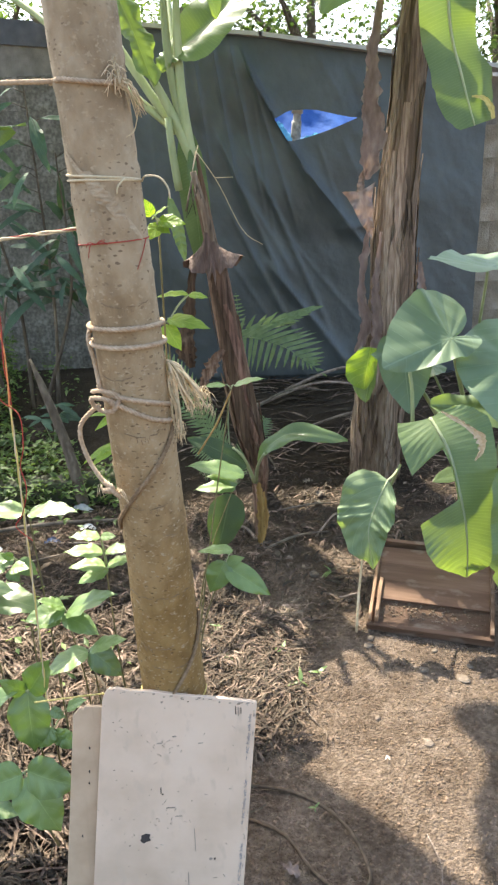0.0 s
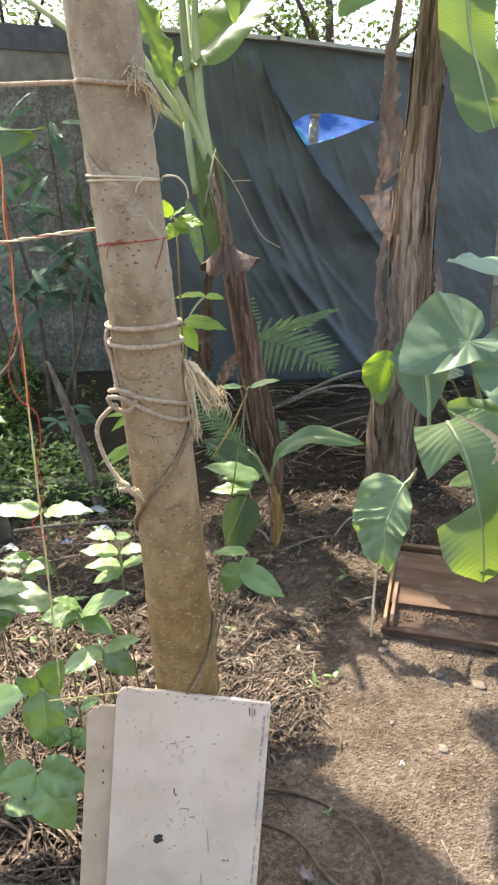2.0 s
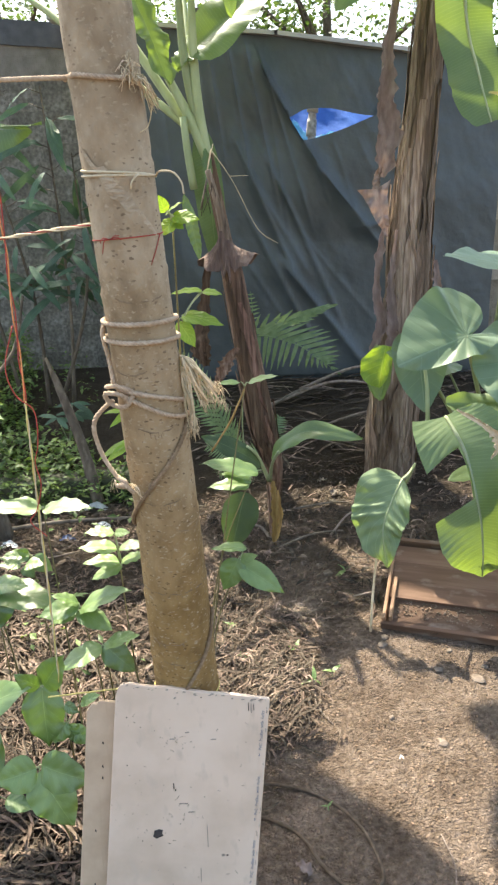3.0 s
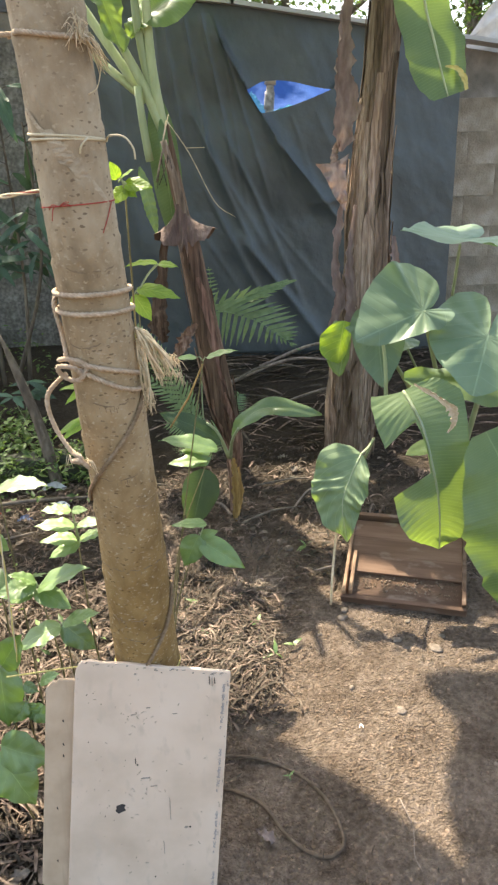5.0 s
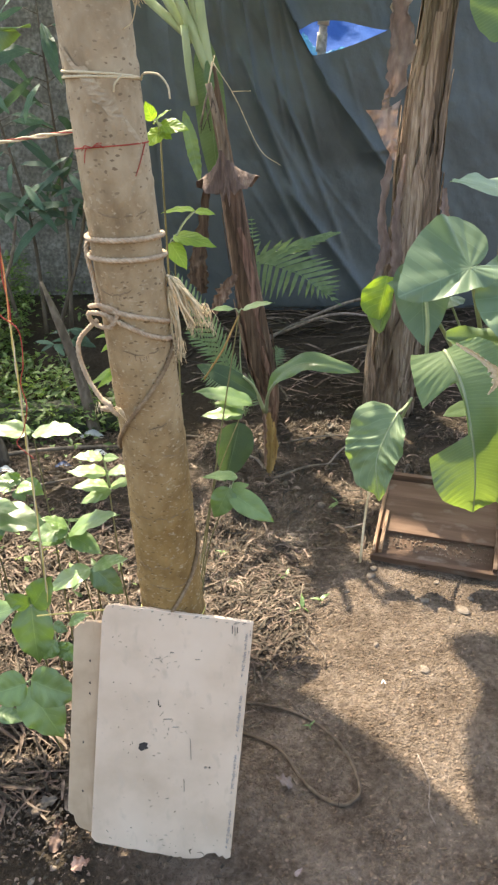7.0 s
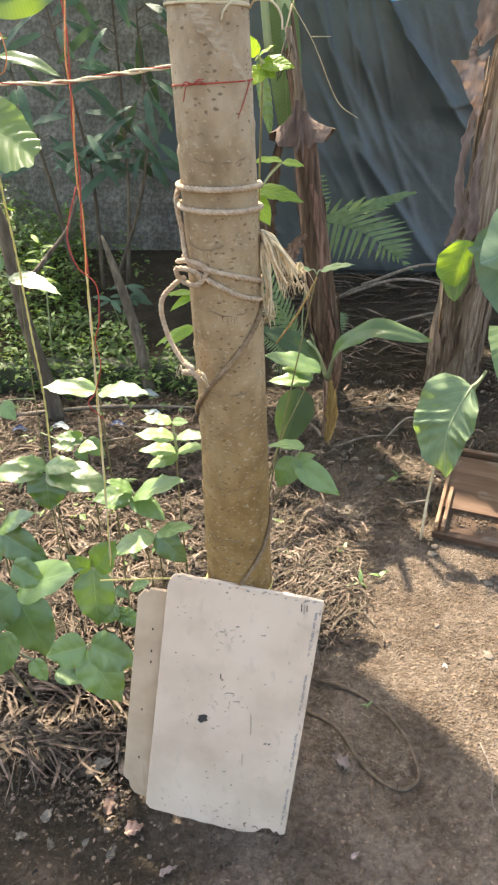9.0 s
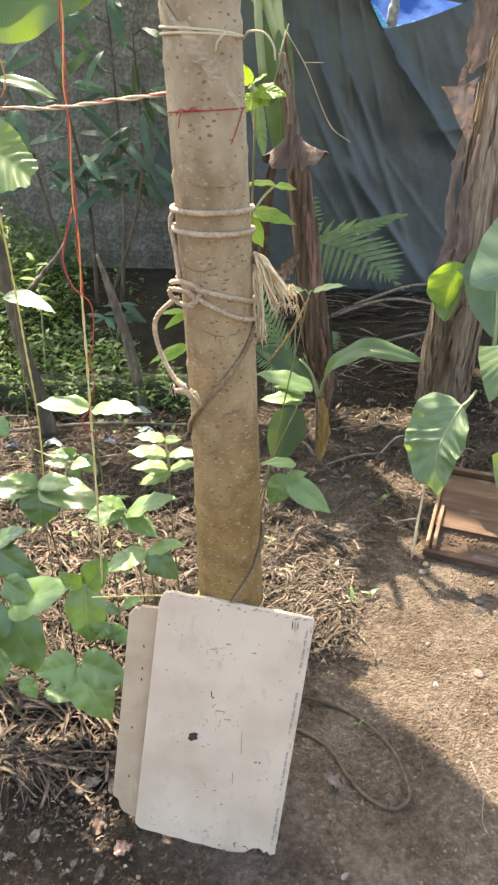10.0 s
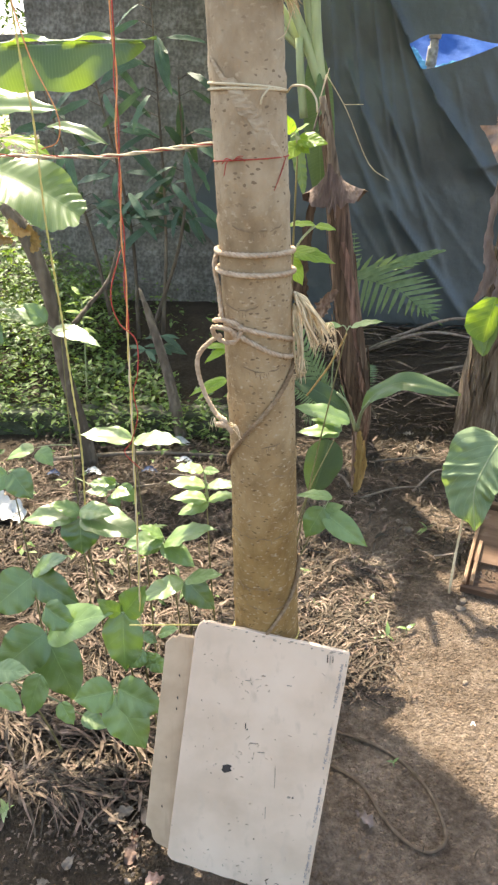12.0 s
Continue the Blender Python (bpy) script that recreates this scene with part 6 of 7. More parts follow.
def build_banana_left():
    t = thing("banana_plant", "banana plant with bright sunlit torn leaves beside the bean rows", "banana plant", "banana plants")
    tube("stem", [(-1.62, 2.15, 0.0), (-1.58, 2.12, 0.7), (-1.5, 2.08, 1.25)], [0.075, 0.06, 0.035], M_STEM, t, 16, 20)
    for pts in ([(-1.5, 2.08, 1.2), (-1.38, 2.04, 1.5), (-1.2, 2.0, 1.62)], [(-1.5, 2.08, 1.2), (-1.36, 2.03, 1.34), (-1.22, 2.0, 1.33)], [(-1.5, 2.08, 1.2), (-1.3, 1.95, 1.42), (-1.1, 1.85, 1.46)]):
        tube("leaf_stalk", pts, [0.018, 0.013, 0.008], M_STEM, t, 8, 12)
    half = leaf("leaf", (-1.2, 2.0, 1.63), (-0.635, 1.95, 1.625), (0.0, -1.0, 0.12), 0.26, M_BANANA, t, sag=0.02, fold=0.2, wave=0.09, nu=36, nv=6, seed=21,
                halves=([0, 0.05, 0.3, 0.6, 0.8, 0.93, 1.0], [0.1, 0.5, 0.95, 1.0, 0.72, 0.36, 0.03], [0.01, 0.02, 0.03, 0.03, 0.02, 0.02, 0.01]))
    leaf("upper_half", (-1.2, 2.005, 1.634), (-0.60, 1.955, 1.632), (0.0, -0.42, 0.9), 0.24, M_BANANA, half, sag=0.02, fold=0.1, wave=0.05, nu=36, nv=4, seed=28,
         halves=([0, 0.05, 0.3, 0.6, 0.8, 0.93, 1.0], [0.02, 0.03, 0.03, 0.03, 0.03, 0.02, 0.01], [0.05, 0.12, 0.2, 0.22, 0.2, 0.12, 0.03]))
    leaf("leaf", (-1.20, 1.98, 1.335), (-0.835, 1.90, 1.20), (0.12, -0.62, 0.78), 0.235, M_BANANA, t, "sunlit pleated banana leaf with a torn end", sag=0.16, fold=0.25, wave=0.06, nu=60, nv=6, seed=22, pleat=(14, 0.003),
         halves=([0, 0.1, 0.4, 0.7, 0.85, 0.93, 1.0], [0.2, 0.7, 1.0, 1.0, 0.9, 0.62, 0.35], [0.2, 0.6, 0.9, 0.85, 0.6, 0.45, 0.2]), slant=([0, 1], [0.2, 0.45], [0.1, 0.3]))
    for n, pts in enumerate(([(-1.05, 1.9, 1.19), (-1.02, 1.88, 1.16), (-0.975, 1.87, 1.155)], [(-0.99, 1.89, 1.175), (-0.965, 1.88, 1.13), (-0.98, 1.87, 1.10)], [(-1.10, 1.9, 1.19), (-1.08, 1.88, 1.14), (-1.04, 1.88, 1.13)])):
        crumpled("dead_tip", pts, [0.006, 0.022, 0.008], M_PALEORANGE, t, 3.3 + n, 0.6, label="brown curled dead leaf tip", rag=0.2)
    leaf("leaf", (-1.12, 1.85, 1.46), (-0.82, 1.8, 1.465), (0, -0.6, 0.8), 0.11, M_BANANA, t, prof=prof_lance, sag=0.12, fold=0.4, wave=0.04, nu=14, nv=4, seed=23)
    # unseen leaves added overhead to shade the litter and the low beans
    tube("leaf_stalk", [(-1.5, 2.08, 1.2), (-1.56, 2.15, 1.9), (-1.6, 2.18, 2.45)], [0.02, 0.016, 0.01], M_STEM, t, 8, 12)
    leaf("leaf", (-1.60, 2.18, 2.45), (-0.78, 2.15, 2.6), (0, 0, 1), 0.5, M_BANANA, t, prof=prof_banana, sag=0.12, fold=0.2, wave=0.03, nu=20, nv=4, seed=26, notch=((1, 0.55, 0.6),))
    leaf("leaf", (-1.60, 2.18, 2.45), (-2.4, 2.1, 2.6), (0, 0, 1), 0.5, M_BANANA, t, prof=prof_banana, sag=0.12, fold=0.2, wave=0.03, nu=20, nv=4, seed=27)
    tube("leaf_stalk", [(-1.5, 2.08, 1.2), (-1.8, 2.3, 2.0), (-1.95, 2.36, 2.55)], [0.02, 0.016, 0.01], M_STEM, t, 8, 12)
    leaf("leaf", (-1.95, 2.36, 2.55), (-1.22, 2.34, 2.62), (0, 0, 1), 0.46, M_BANANA, t, prof=prof_banana, sag=0.06, fold=0.15, wave=0.03, nu=24, nv=4, seed=62)
    leaf("leaf", (-0.86, 1.8, 1.43), (-0.695, 1.78, 1.385), (0.1, -0.6, 0.8), 0.06, M_BANANA, t, prof=prof_lance, sag=0.2, fold=0.4, wave=0.04, nu=12, nv=3, seed=24)
    leaf("leaf", (-1.0, 1.82, 1.40), (-0.86, 1.8, 1.36), (0.1, -0.6, 0.8), 0.06, M_LIME, t, prof=prof_lance, sag=0.2, fold=0.4, wave=0.04, nu=12, nv=3, seed=25)


build_banana_right()
build_banana_mid()
build_banana_back()
build_banana_left()

# ---------------------------------------------------------------- big-leaved plants beside the tray


def build_taro():
    t = thing("taro_plant", "elephant-ear plant with big blue-green heart-shaped leaves", "taro plant")
    root = (0.90, 2.55, 0.0)
    for joint, r, back in (((0.655, 2.2, 0.955), 0.007, 0.10), ((0.91, 2.2, 0.875), 0.008, 0.08), ((0.735, 2.12, 1.178), 0.0045, 0.26), ((0.53, 2.35, 0.86), 0.006, 0.08), ((0.66, 2.45, 0.80), 0.004, 0.05)):
        mid = ((joint[0] + root[0]) / 2 + 0.05, (joint[1] + root[1]) / 2 + back, joint[2] * 0.55)
        tube("leaf_stalk", [root, mid, joint], [0.016, r * 1.5, r], M_STEM, t, 8, 16)
    heart_leaf("leaf", (0.655, 2.2, 0.957), (0.412, 2.12, 0.884), (-0.12, -0.78, 0.62), 0.40, M_TARO, t, lobe=0.30, cup=0.14, sag=0.10, seed=1, drop=0.3, sides=(0.42, 1.0))
    heart_leaf("leaf", (0.875, 2.18, 0.862), (0.805, 2.08, 0.69), (-0.25, -0.80, 0.5), 0.40, M_TARO, t, lobe=0.62, cup=0.10, sag=0.05, seed=2, drop=0.25)
    heart_leaf("leaf", (0.735, 2.12, 1.195), (0.508, 1.98, 1.228), (0.0, -0.20, 0.97), 0.27, M_TARO, t, lobe=0.45, cup=0.10, sag=0.0, seed=3, drop=-0.15, ruffle=0.9)
    heart_leaf("leaf", (0.535, 2.36, 0.875), (0.55, 2.28, 0.665), (-0.1, -0.95, 0.3), 0.20, M_TARO, t, lobe=0.25, cup=0.25, sag=0.05, seed=4)
    young = leaf("leaf", (0.425, 2.44, 0.885), (0.41, 2.42, 0.675), (-0.75, -0.65, 0.1), 0.15, M_BANANA, t, "young leaf still half rolled", prof=prof_banana, sag=-0.12, fold=1.5, wave=0.02, nu=16, nv=5, seed=5, left=0.75)
    # lime piece over the left half: sunlight through the leaf put into colour
    leaf("rolled_edge", (0.425, 2.405, 0.89), (0.40, 2.39, 0.735), (-0.35, -0.9, 0.1), 0.160, M_LIME, young, "half of the young leaf, sun glow in its lime colour", fold=-0.5, wave=0.02, nu=16, nv=5, seed=6, pleat=(6, 0.001),
         halves=([0, 0.1, 0.4, 0.75, 0.9, 1.0], [0.1, 0.6, 1.15, 1.1, 0.85, 0.4], [0.3, 0.45, 0.45, 0.35, 0.2, 0.05]))
    leaf("leaf", (0.50, 2.36, 0.86), (0.42, 2.38, 0.87), (0, -0.9, 0.4), 0.07, M_TARO, t, prof=prof_bean, sag=0.1, fold=0.4, wave=0.03, nu=8, nv=3, seed=6)
    heart_leaf("leaf", (0.66, 2.45, 0.80), (0.585, 2.40, 0.785), (-0.1, -0.6, 0.8), 0.12, M_TARO, t, lobe=0.4, seed=7)
    tube("midrib", [(0.54, 2.31, 0.865), (0.552, 2.28, 0.76), (0.556, 2.26, 0.62)], [0.005, 0.007, 0.008], M_STEM, t, 6, 10)


def build_low_banana():
    t = thing("young_banana_plant", "young banana plant with a broad torn leaf hanging over the tray", "banana plant", "banana plants")
    tube("stem", [(0.84, 2.3, 0.0), (0.83, 2.28, 0.3), (0.78, 2.18, 0.62)], [0.045, 0.036, 0.022], M_STEM, t, 14, 16)
    tube("leaf_stalk", [(0.785, 2.19, 0.58), (0.72, 2.22, 0.70), (0.62, 2.16, 0.697)], [0.016, 0.011, 0.007], M_STEM, t, 8, 14)
    rib = [(0.574, 2.100, 0.711), (0.593, 2.050, 0.676), (0.619, 2.000, 0.615), (0.642, 1.950, 0.507), (0.659, 1.920, 0.410), (0.667, 1.900, 0.307), (0.671, 1.900, 0.217)]
    blade = leaf("leaf", rib[0], rib[-1], (-0.1, -0.9, 0.45), 0.315, M_BANANA, t, "broad torn banana leaf", fold=-0.22, wave=0.035, nu=150, nv=7, seed=31, line=rib, pleat=(27, 0.0009),
         halves=([0, 0.05, 0.12, 0.22, 0.245, 0.27, 0.43, 0.45, 0.54, 0.57, 0.66, 0.72, 0.82, 0.92, 1.0],
                 [0.72, 0.85, 0.95, 1.0, 0.45, 0.1, 0.06, 0.06, 0.07, 1.0, 0.97, 0.92, 0.72, 0.42, 0.05], [0.32, 0.74, 0.95, 1.18, 1.18, 1.16, 0.92, 1.16, 1.15, 1.14, 1.06, 0.95, 0.70, 0.38, 0.05]),
         slant=([0, 0.1, 0.22, 0.57, 0.7, 1.0], [-0.3, 0.1, 0.42, 0.26, 0.42, 0.4], [-0.15, -0.1, -0.05, 0.1, 0.2, 0.3]))
    tube("midrib", rib, [0.006, 0.005, 0.0035, 0.002], M_STEM, blade, 6, 24)
    leaf("leaf", (0.605, 2.22, 0.715), (1.10, 2.2, 0.66), (-0.1, -0.75, 0.65), 0.17, M_BANANA, t, sag=0.06, fold=0.35, wave=0.10, nu=50, nv=5, seed=32, pleat=(20, 0.0012),
         halves=([0, 0.1, 0.35, 0.6, 0.8, 1.0], [0.15, 0.7, 1.0, 1.1, 1.0, 0.4], [0.3, 0.55, 0.75, 0.9, 0.8, 0.3]))
    rib2 = [(0.765, 1.84, 0.655), (0.81, 1.78, 0.55), (0.838, 1.73, 0.397), (0.845, 1.71, 0.24), (0.852, 1.70, 0.085)]
    leaf("leaf", rib2[0], rib2[-1], (-0.15, -0.9, 0.35), 0.33, M_BANANA, t, "hanging banana leaf with frayed edge", fold=-0.15, wave=0.03, nu=90, nv=6, seed=33, line=rib2, pleat=(24, 0.001),
         halves=([0, 0.08, 0.25, 0.33, 0.5, 0.56, 0.60, 0.64, 0.75, 0.78, 0.82, 0.93, 1.0],
                 [0.3, 0.62, 0.85, 0.92, 1.02, 1.08, 0.95, 1.0, 0.72, 0.62, 0.66, 0.32, 0.05], [0.3, 0.6, 0.8, 0.9, 1.0, 0.95, 0.7, 0.95, 0.9, 0.55, 0.7, 0.35, 0.05]))
    leaf("leaf", (0.72, 2.1, 0.52), (0.58, 2.05, 0.50), (0, -0.6, 0.8), 0.09, M_BANANA, t, prof=prof_lance, sag=0.1, fold=0.2, wave=0.03, nu=10, nv=3, seed=34)
    crumpled("dry_tip", [(0.582, 2.0, 0.765), (0.615, 1.97, 0.750), (0.652, 1.95, 0.728), (0.684, 1.93, 0.70), (0.690, 1.92, 0.66), (0.673, 1.92, 0.625)], [0.004, 0.011, 0.009, 0.022, 0.013, 0.003], M_STRAW, t, 1.9, 1.0, rag=0.6, label="dry pale scrap of leaf")
    s = thing("seedling", "broad-leaved seedling with one pale green drooping leaf", "seedling")
    tube("stem", [(0.47, 2.40, 0.0), (0.468, 2.30, 0.3), (0.494, 2.160, 0.520)], [0.008, 0.007, 0.005], M_STEM, s, 8, 12)
    tube("leaf_stalk", [(0.494, 2.160, 0.520), (0.456, 2.080, 0.518), (0.423, 2.020, 0.524)], [0.005, 0.004], M_STEM, s, 6, 8)
    rib = [(0.423, 2.020, 0.524), (0.378, 1.970, 0.462), (0.347, 1.930, 0.382), (0.360, 1.900, 0.260)]
    blade = leaf("leaf", rib[0], rib[-1], (-0.25, -0.70, 0.65), 0.245, M_BROAD, s, "pale green ribbed leaf", fold=0.22, wave=0.08, nu=64, nv=8, seed=35, line=rib, pleat=(9, 0.0055),
         halves=([0, 0.05, 0.15, 0.35, 0.55, 0.75, 0.9, 1.0], [0.42, 0.85, 1.10, 1.06, 0.90, 0.60, 0.24, 0.02], [0.1, 0.28, 0.52, 0.66, 0.62, 0.44, 0.22, 0.02]),
         slant=([0, 0.2, 1.0], [-0.35, 0.25, 0.4], [0.1, 0.3, 0.4]))
    tube("midrib", rib, [0.003, 0.002, 0.0012], M_STEM, blade, 5, 16)


build_taro()
build_low_banana()

# ---------------------------------------------------------------- ferns


def frond(t, base, tip, up, width, seed, sag=0.2, pairs=17, lead=0.62, bow=0.06):
    q = random.Random(seed)
    a, c, up = np.array(base, float), np.array(tip, float), np.array(up, float)
    L = np.linalg.norm(c - a)
    up = up - (c - a) / L * (up @ ((c - a) / L))
    up /= np.linalg.norm(up)
    b = (a + c) / 2 + up * sag * L
    line = [bez(a, b, c, k / 20) for k in range(21)]
    V, F = tube_data(line, [0.0028, 0.0008], 5)
    for k in range(pairs):
        s = 0.12 + 0.86 * k / pairs
        p = bez(a, b, c, s)
        tg = bez(a, b, c, min(1, s + 0.02)) - p
        tg /= np.linalg.norm(tg) + 1e-9
        sd = np.cross(tg, up)
        w = width / 2 * (math.sin(math.pi * (0.16 + 0.70 * s ** 0.9)) ** 0.7 if s < 0.82 else 1.15 * (1.06 - s) / 0.24 * 0.75)
        for sg in (-1, 1):
            e = p + sd * sg * w * 0.85 + tg * w * lead * q.uniform(0.9, 1.1) - up * w * q.uniform(0.0, 0.2)
            v, f, _uv = leaf_data(p, e, up, L * 0.78 / pairs * 0.72, prof_pinna, bow * q.uniform(0.5, 1.4), 0.3, 0.05, 8, 1, k)
            o = len(V)
            V += v
            F += [tuple(i + o for i in x) for x in f]
    mesh("frond", V, F, M_FERN, t)


def swept_frond(t, line, pairs, upper, lower, width=0.018):
    """A frond seen from the side; upper and lower: along the rib, each leaflet's length and its direction in x and z."""
    q = random.Random(pairs)
    C, T, U, N = frames_along(spline(line, 60))
    V, F = tube_data(list(C), [0.0028, 0.0008], 5)
    for k in range(pairs):
        s = (k + 0.5) / pairs
        p = C[int(s * 59)]
        for sg, (at, length, dx, dz) in ((1, upper), (-1, lower)):
            l = float(np.interp(s, at, length)) * q.uniform(0.93, 1.06)
            d = np.array((float(np.interp(s, at, dx)), q.uniform(-0.25, -0.02), float(np.interp(s, at, dz))))
            d /= np.linalg.norm(d)
            v, f, _uv = leaf_data(p, p + d * l, (-0.1, -0.9, 0.35), width * min(1.0, 0.45 + 5.5 * l), prof_pinna, 0.07 * q.uniform(-0.2, 1.2), 0.35, 0.10, 12, 1, q.random())
            o = len(V)
            V += v
            F += [tuple(i + o for i in x) for x in f]
    mesh("frond", V, F, M_FERN, t)


def build_ferns():
    t = thing("fern", "green fern arching out beside the brown banana stem", "fern", "ferns")
    swept_frond(t, [(-0.075, 2.8, 0.868), (-0.005, 2.78, 0.867), (0.063, 2.76, 0.851), (0.133, 2.74, 0.827), (0.188, 2.72, 0.787), (0.228, 2.70, 0.763), (0.294, 2.68, 0.713)], 16,
                ((0, 0.3, 0.5, 0.7, 0.85, 1), (0.17, 0.19, 0.15, 0.10, 0.045, 0.008), (0.8, 1, 1, 1, 1, 1), (0.55, 0.30, 0.24, 0.18, -0.05, -0.6)),
                ((0, 0.3, 0.5, 0.7, 0.85, 1), (0.15, 0.135, 0.09, 0.045, 0.025, 0.006), (0.0, -0.28, -0.38, -0.1, 0.4, 1), (-1, -1, -1, -1, -1, -0.8)))
    swept_frond(t, [(-0.078, 2.86, 0.877), (0.076, 2.84, 0.916), (0.187, 2.82, 0.957), (0.289, 2.80, 0.985)], 13,
                ((0, 0.4, 0.7, 1), (0.075, 0.085, 0.06, 0.012), (0.35, 1, 1, 1), (1, 0.58, 0.5, 0.2)),
                ((0, 0.4, 0.7, 1), (0.10, 0.10, 0.06, 0.012), (1, 1, 1, 1), (0.0, -0.02, 0.08, 0.1)), 0.020)
    swept_frond(t, [(-0.085, 2.88, 0.86), (-0.068, 2.86, 0.94), (-0.066, 2.85, 0.99), (-0.070, 2.84, 1.045)], 9,
                ((0, 0.5, 1), (0.05, 0.035, 0.012), (1, 1, 1), (0.35, 0.25, 0.2)), ((0, 0.5, 1), (0.05, 0.035, 0.012), (-1, -1, -1), (0.3, 0.15, 0.1)), 0.012)
    tube("stalk", [(-0.12, 2.95, 0.15), (-0.13, 2.86, 0.5), (-0.079, 2.8, 0.868)], [0.004, 0.003], M_STEM, t, 6, 10)
    u = thing("fern", "dark shaded fern behind the papaya trunk", "fern", "ferns")
    for n, (tp, sg) in enumerate((((-0.36, 2.8, 0.60), 0.3), ((-0.30, 2.75, 0.40), 0.3), ((0.05, 3.15, 0.40), 0.35), ((-0.42, 2.9, 0.82), 0.2), ((-0.25, 2.7, 0.28), 0.4))):
        frond(u, (-0.12, 2.95, 0.12), tp, (0.1, -0.5, 0.8), 0.17, 10 + n, sg, 26)


build_ferns()

# ---------------------------------------------------------------- climbing beans


def trifoliate(t, node, foot, size, heads, seed, material=None, droop=0.4):
    """A bean leaf: a stalk and leaflets; heads: for each leaflet the x and z of its tip from the node."""
    q = random.Random(seed)
    stalk = tube("leaf_stalk", [foot, ((foot[0] + node[0]) / 2, (foot[1] + node[1]) / 2 - 0.01, max(foot[2], node[2]) - 0.01), node], [0.0018, 0.0012], M_STEM, t, 5, 8)
    for n, (dx, dz) in enumerate(heads):
        L = math.hypot(dx, dz)
        fwd = -q.uniform(0.15, 0.5) * L
        tip = (node[0] + dx, node[1] + fwd, node[2] + dz)
        b = (node[0] + dx * 0.12, node[1] + fwd * 0.1, node[2] + dz * 0.12)
        leaf("leaflet", b, tip, (q.uniform(-.2, .2), -0.8 if dz < -0.5 * L else -0.3, 0.85), size * q.uniform(0.85, 1.1), material or M_BEAN, stalk,
             prof=prof_bean, sag=0.12, fold=q.uniform(0.15, 0.5), wave=0.022, nu=18, nv=4, seed=q.random(), pleat=(4, 0.006 * size))


def bean(name, label, stem, leaves, seed, material=None):
    t = thing(name, label, "bean plant", "climbing beans")
    tube("vine", stem, [0.0022, 0.0012], M_VINE, t, 6, 30)
    C = spline(stem, 60)
    for n, (x, y, z, size, heads) in enumerate(leaves):
        foot = min(C, key=lambda p: abs(p[2] - (z - 0.04)) + 0.4 * math.hypot(p[0] - x, p[1] - y))
        trifoliate(t, (x, y, z), tuple(foot), size, heads, seed * 31 + n, material)
    return t


def bean_shoot(label, root, node, leaflets, seed, material=None):
    """A bean plant: a vine from root to node and leaflets, each as (base, tip, width, height of its face over the level in degrees)."""
    q = random.Random(seed)
    t = thing("bean_plant", label, "bean plant", "climbing beans")
    foot = (root[0], root[1], gz(*root))
    mid = ((root[0] + node[0]) / 2 + q.uniform(-.02, .02), (root[1] + node[1]) / 2 + 0.01, node[2] * 0.55)
    tube("vine", [foot, mid, node], [0.0028, 0.0022, 0.0015], M_VINE, t, 6, 20)
    for b, e, w, el in leaflets:
        a = radians(el)
        e = tuple(b[k] + 1.13 * (e[k] - b[k]) for k in range(3))
        stalk = tube("leaf_stalk", [node, tuple((node[k] + b[k]) / 2 + (0.006 if k == 2 else 0) for k in range(3)), b], [0.0017, 0.0012], M_STEM, t, 5, 6)
        leaf("leaflet", b, e, (q.uniform(-.15, .15), -math.cos(a), math.sin(a)), 1.38 * w, material or M_BEAN, stalk, prof=prof_ovate, sag=q.uniform(0.05, 0.14), fold=q.uniform(0.12, 0.42),
             wave=0.028, nu=20, nv=5, seed=q.random(), pleat=(5, 0.010 * w))


LB = "climbing bean with broad three-part green leaves"
bean_shoot(LB, (-0.5, 1.1), (-0.52, 1.03, 0.317),
           [((-0.52, 1.03, 0.308), (-0.459, 0.999, 0.206), 0.091, 25),
            ((-0.526, 1.03, 0.316), (-0.598, 1.01, 0.305), 0.071, 25),
            ((-0.513, 1.03, 0.326), (-0.413, 1.004, 0.312), 0.079, 25)], 1)
bean_shoot(LB, (-0.72, 1.2), (-0.719, 1.14, 0.357),
           [((-0.72, 1.14, 0.349), (-0.652, 1.101, 0.22), 0.103, 25),
            ((-0.722, 1.14, 0.36), (-0.825, 1.107, 0.275), 0.103, 25),
            ((-0.713, 1.14, 0.362), (-0.554, 1.103, 0.458), 0.085, 57),
            ((-0.712, 1.14, 0.436), (-0.637, 1.118, 0.407), 0.061, 25)], 2)
bean_shoot(LB, (-0.51, 1.17), (-0.521, 1.12, 0.45),
           [((-0.521, 1.12, 0.453), (-0.515, 1.091, 0.334), 0.084, 25),
            ((-0.517, 1.12, 0.455), (-0.462, 1.103, 0.537), 0.059, 25),
            ((-0.525, 1.12, 0.454), (-0.565, 1.106, 0.494), 0.038, 25)], 3)
bean_shoot(LB, (-0.78, 1.32), (-0.796, 1.26, 0.429),
           [((-0.8, 1.26, 0.425), (-0.896, 1.228, 0.343), 0.102, 25),
            ((-0.791, 1.26, 0.43), (-0.681, 1.229, 0.389), 0.076, 25),
            ((-0.793, 1.26, 0.441), (-0.697, 1.238, 0.503), 0.051, 62)], 4)
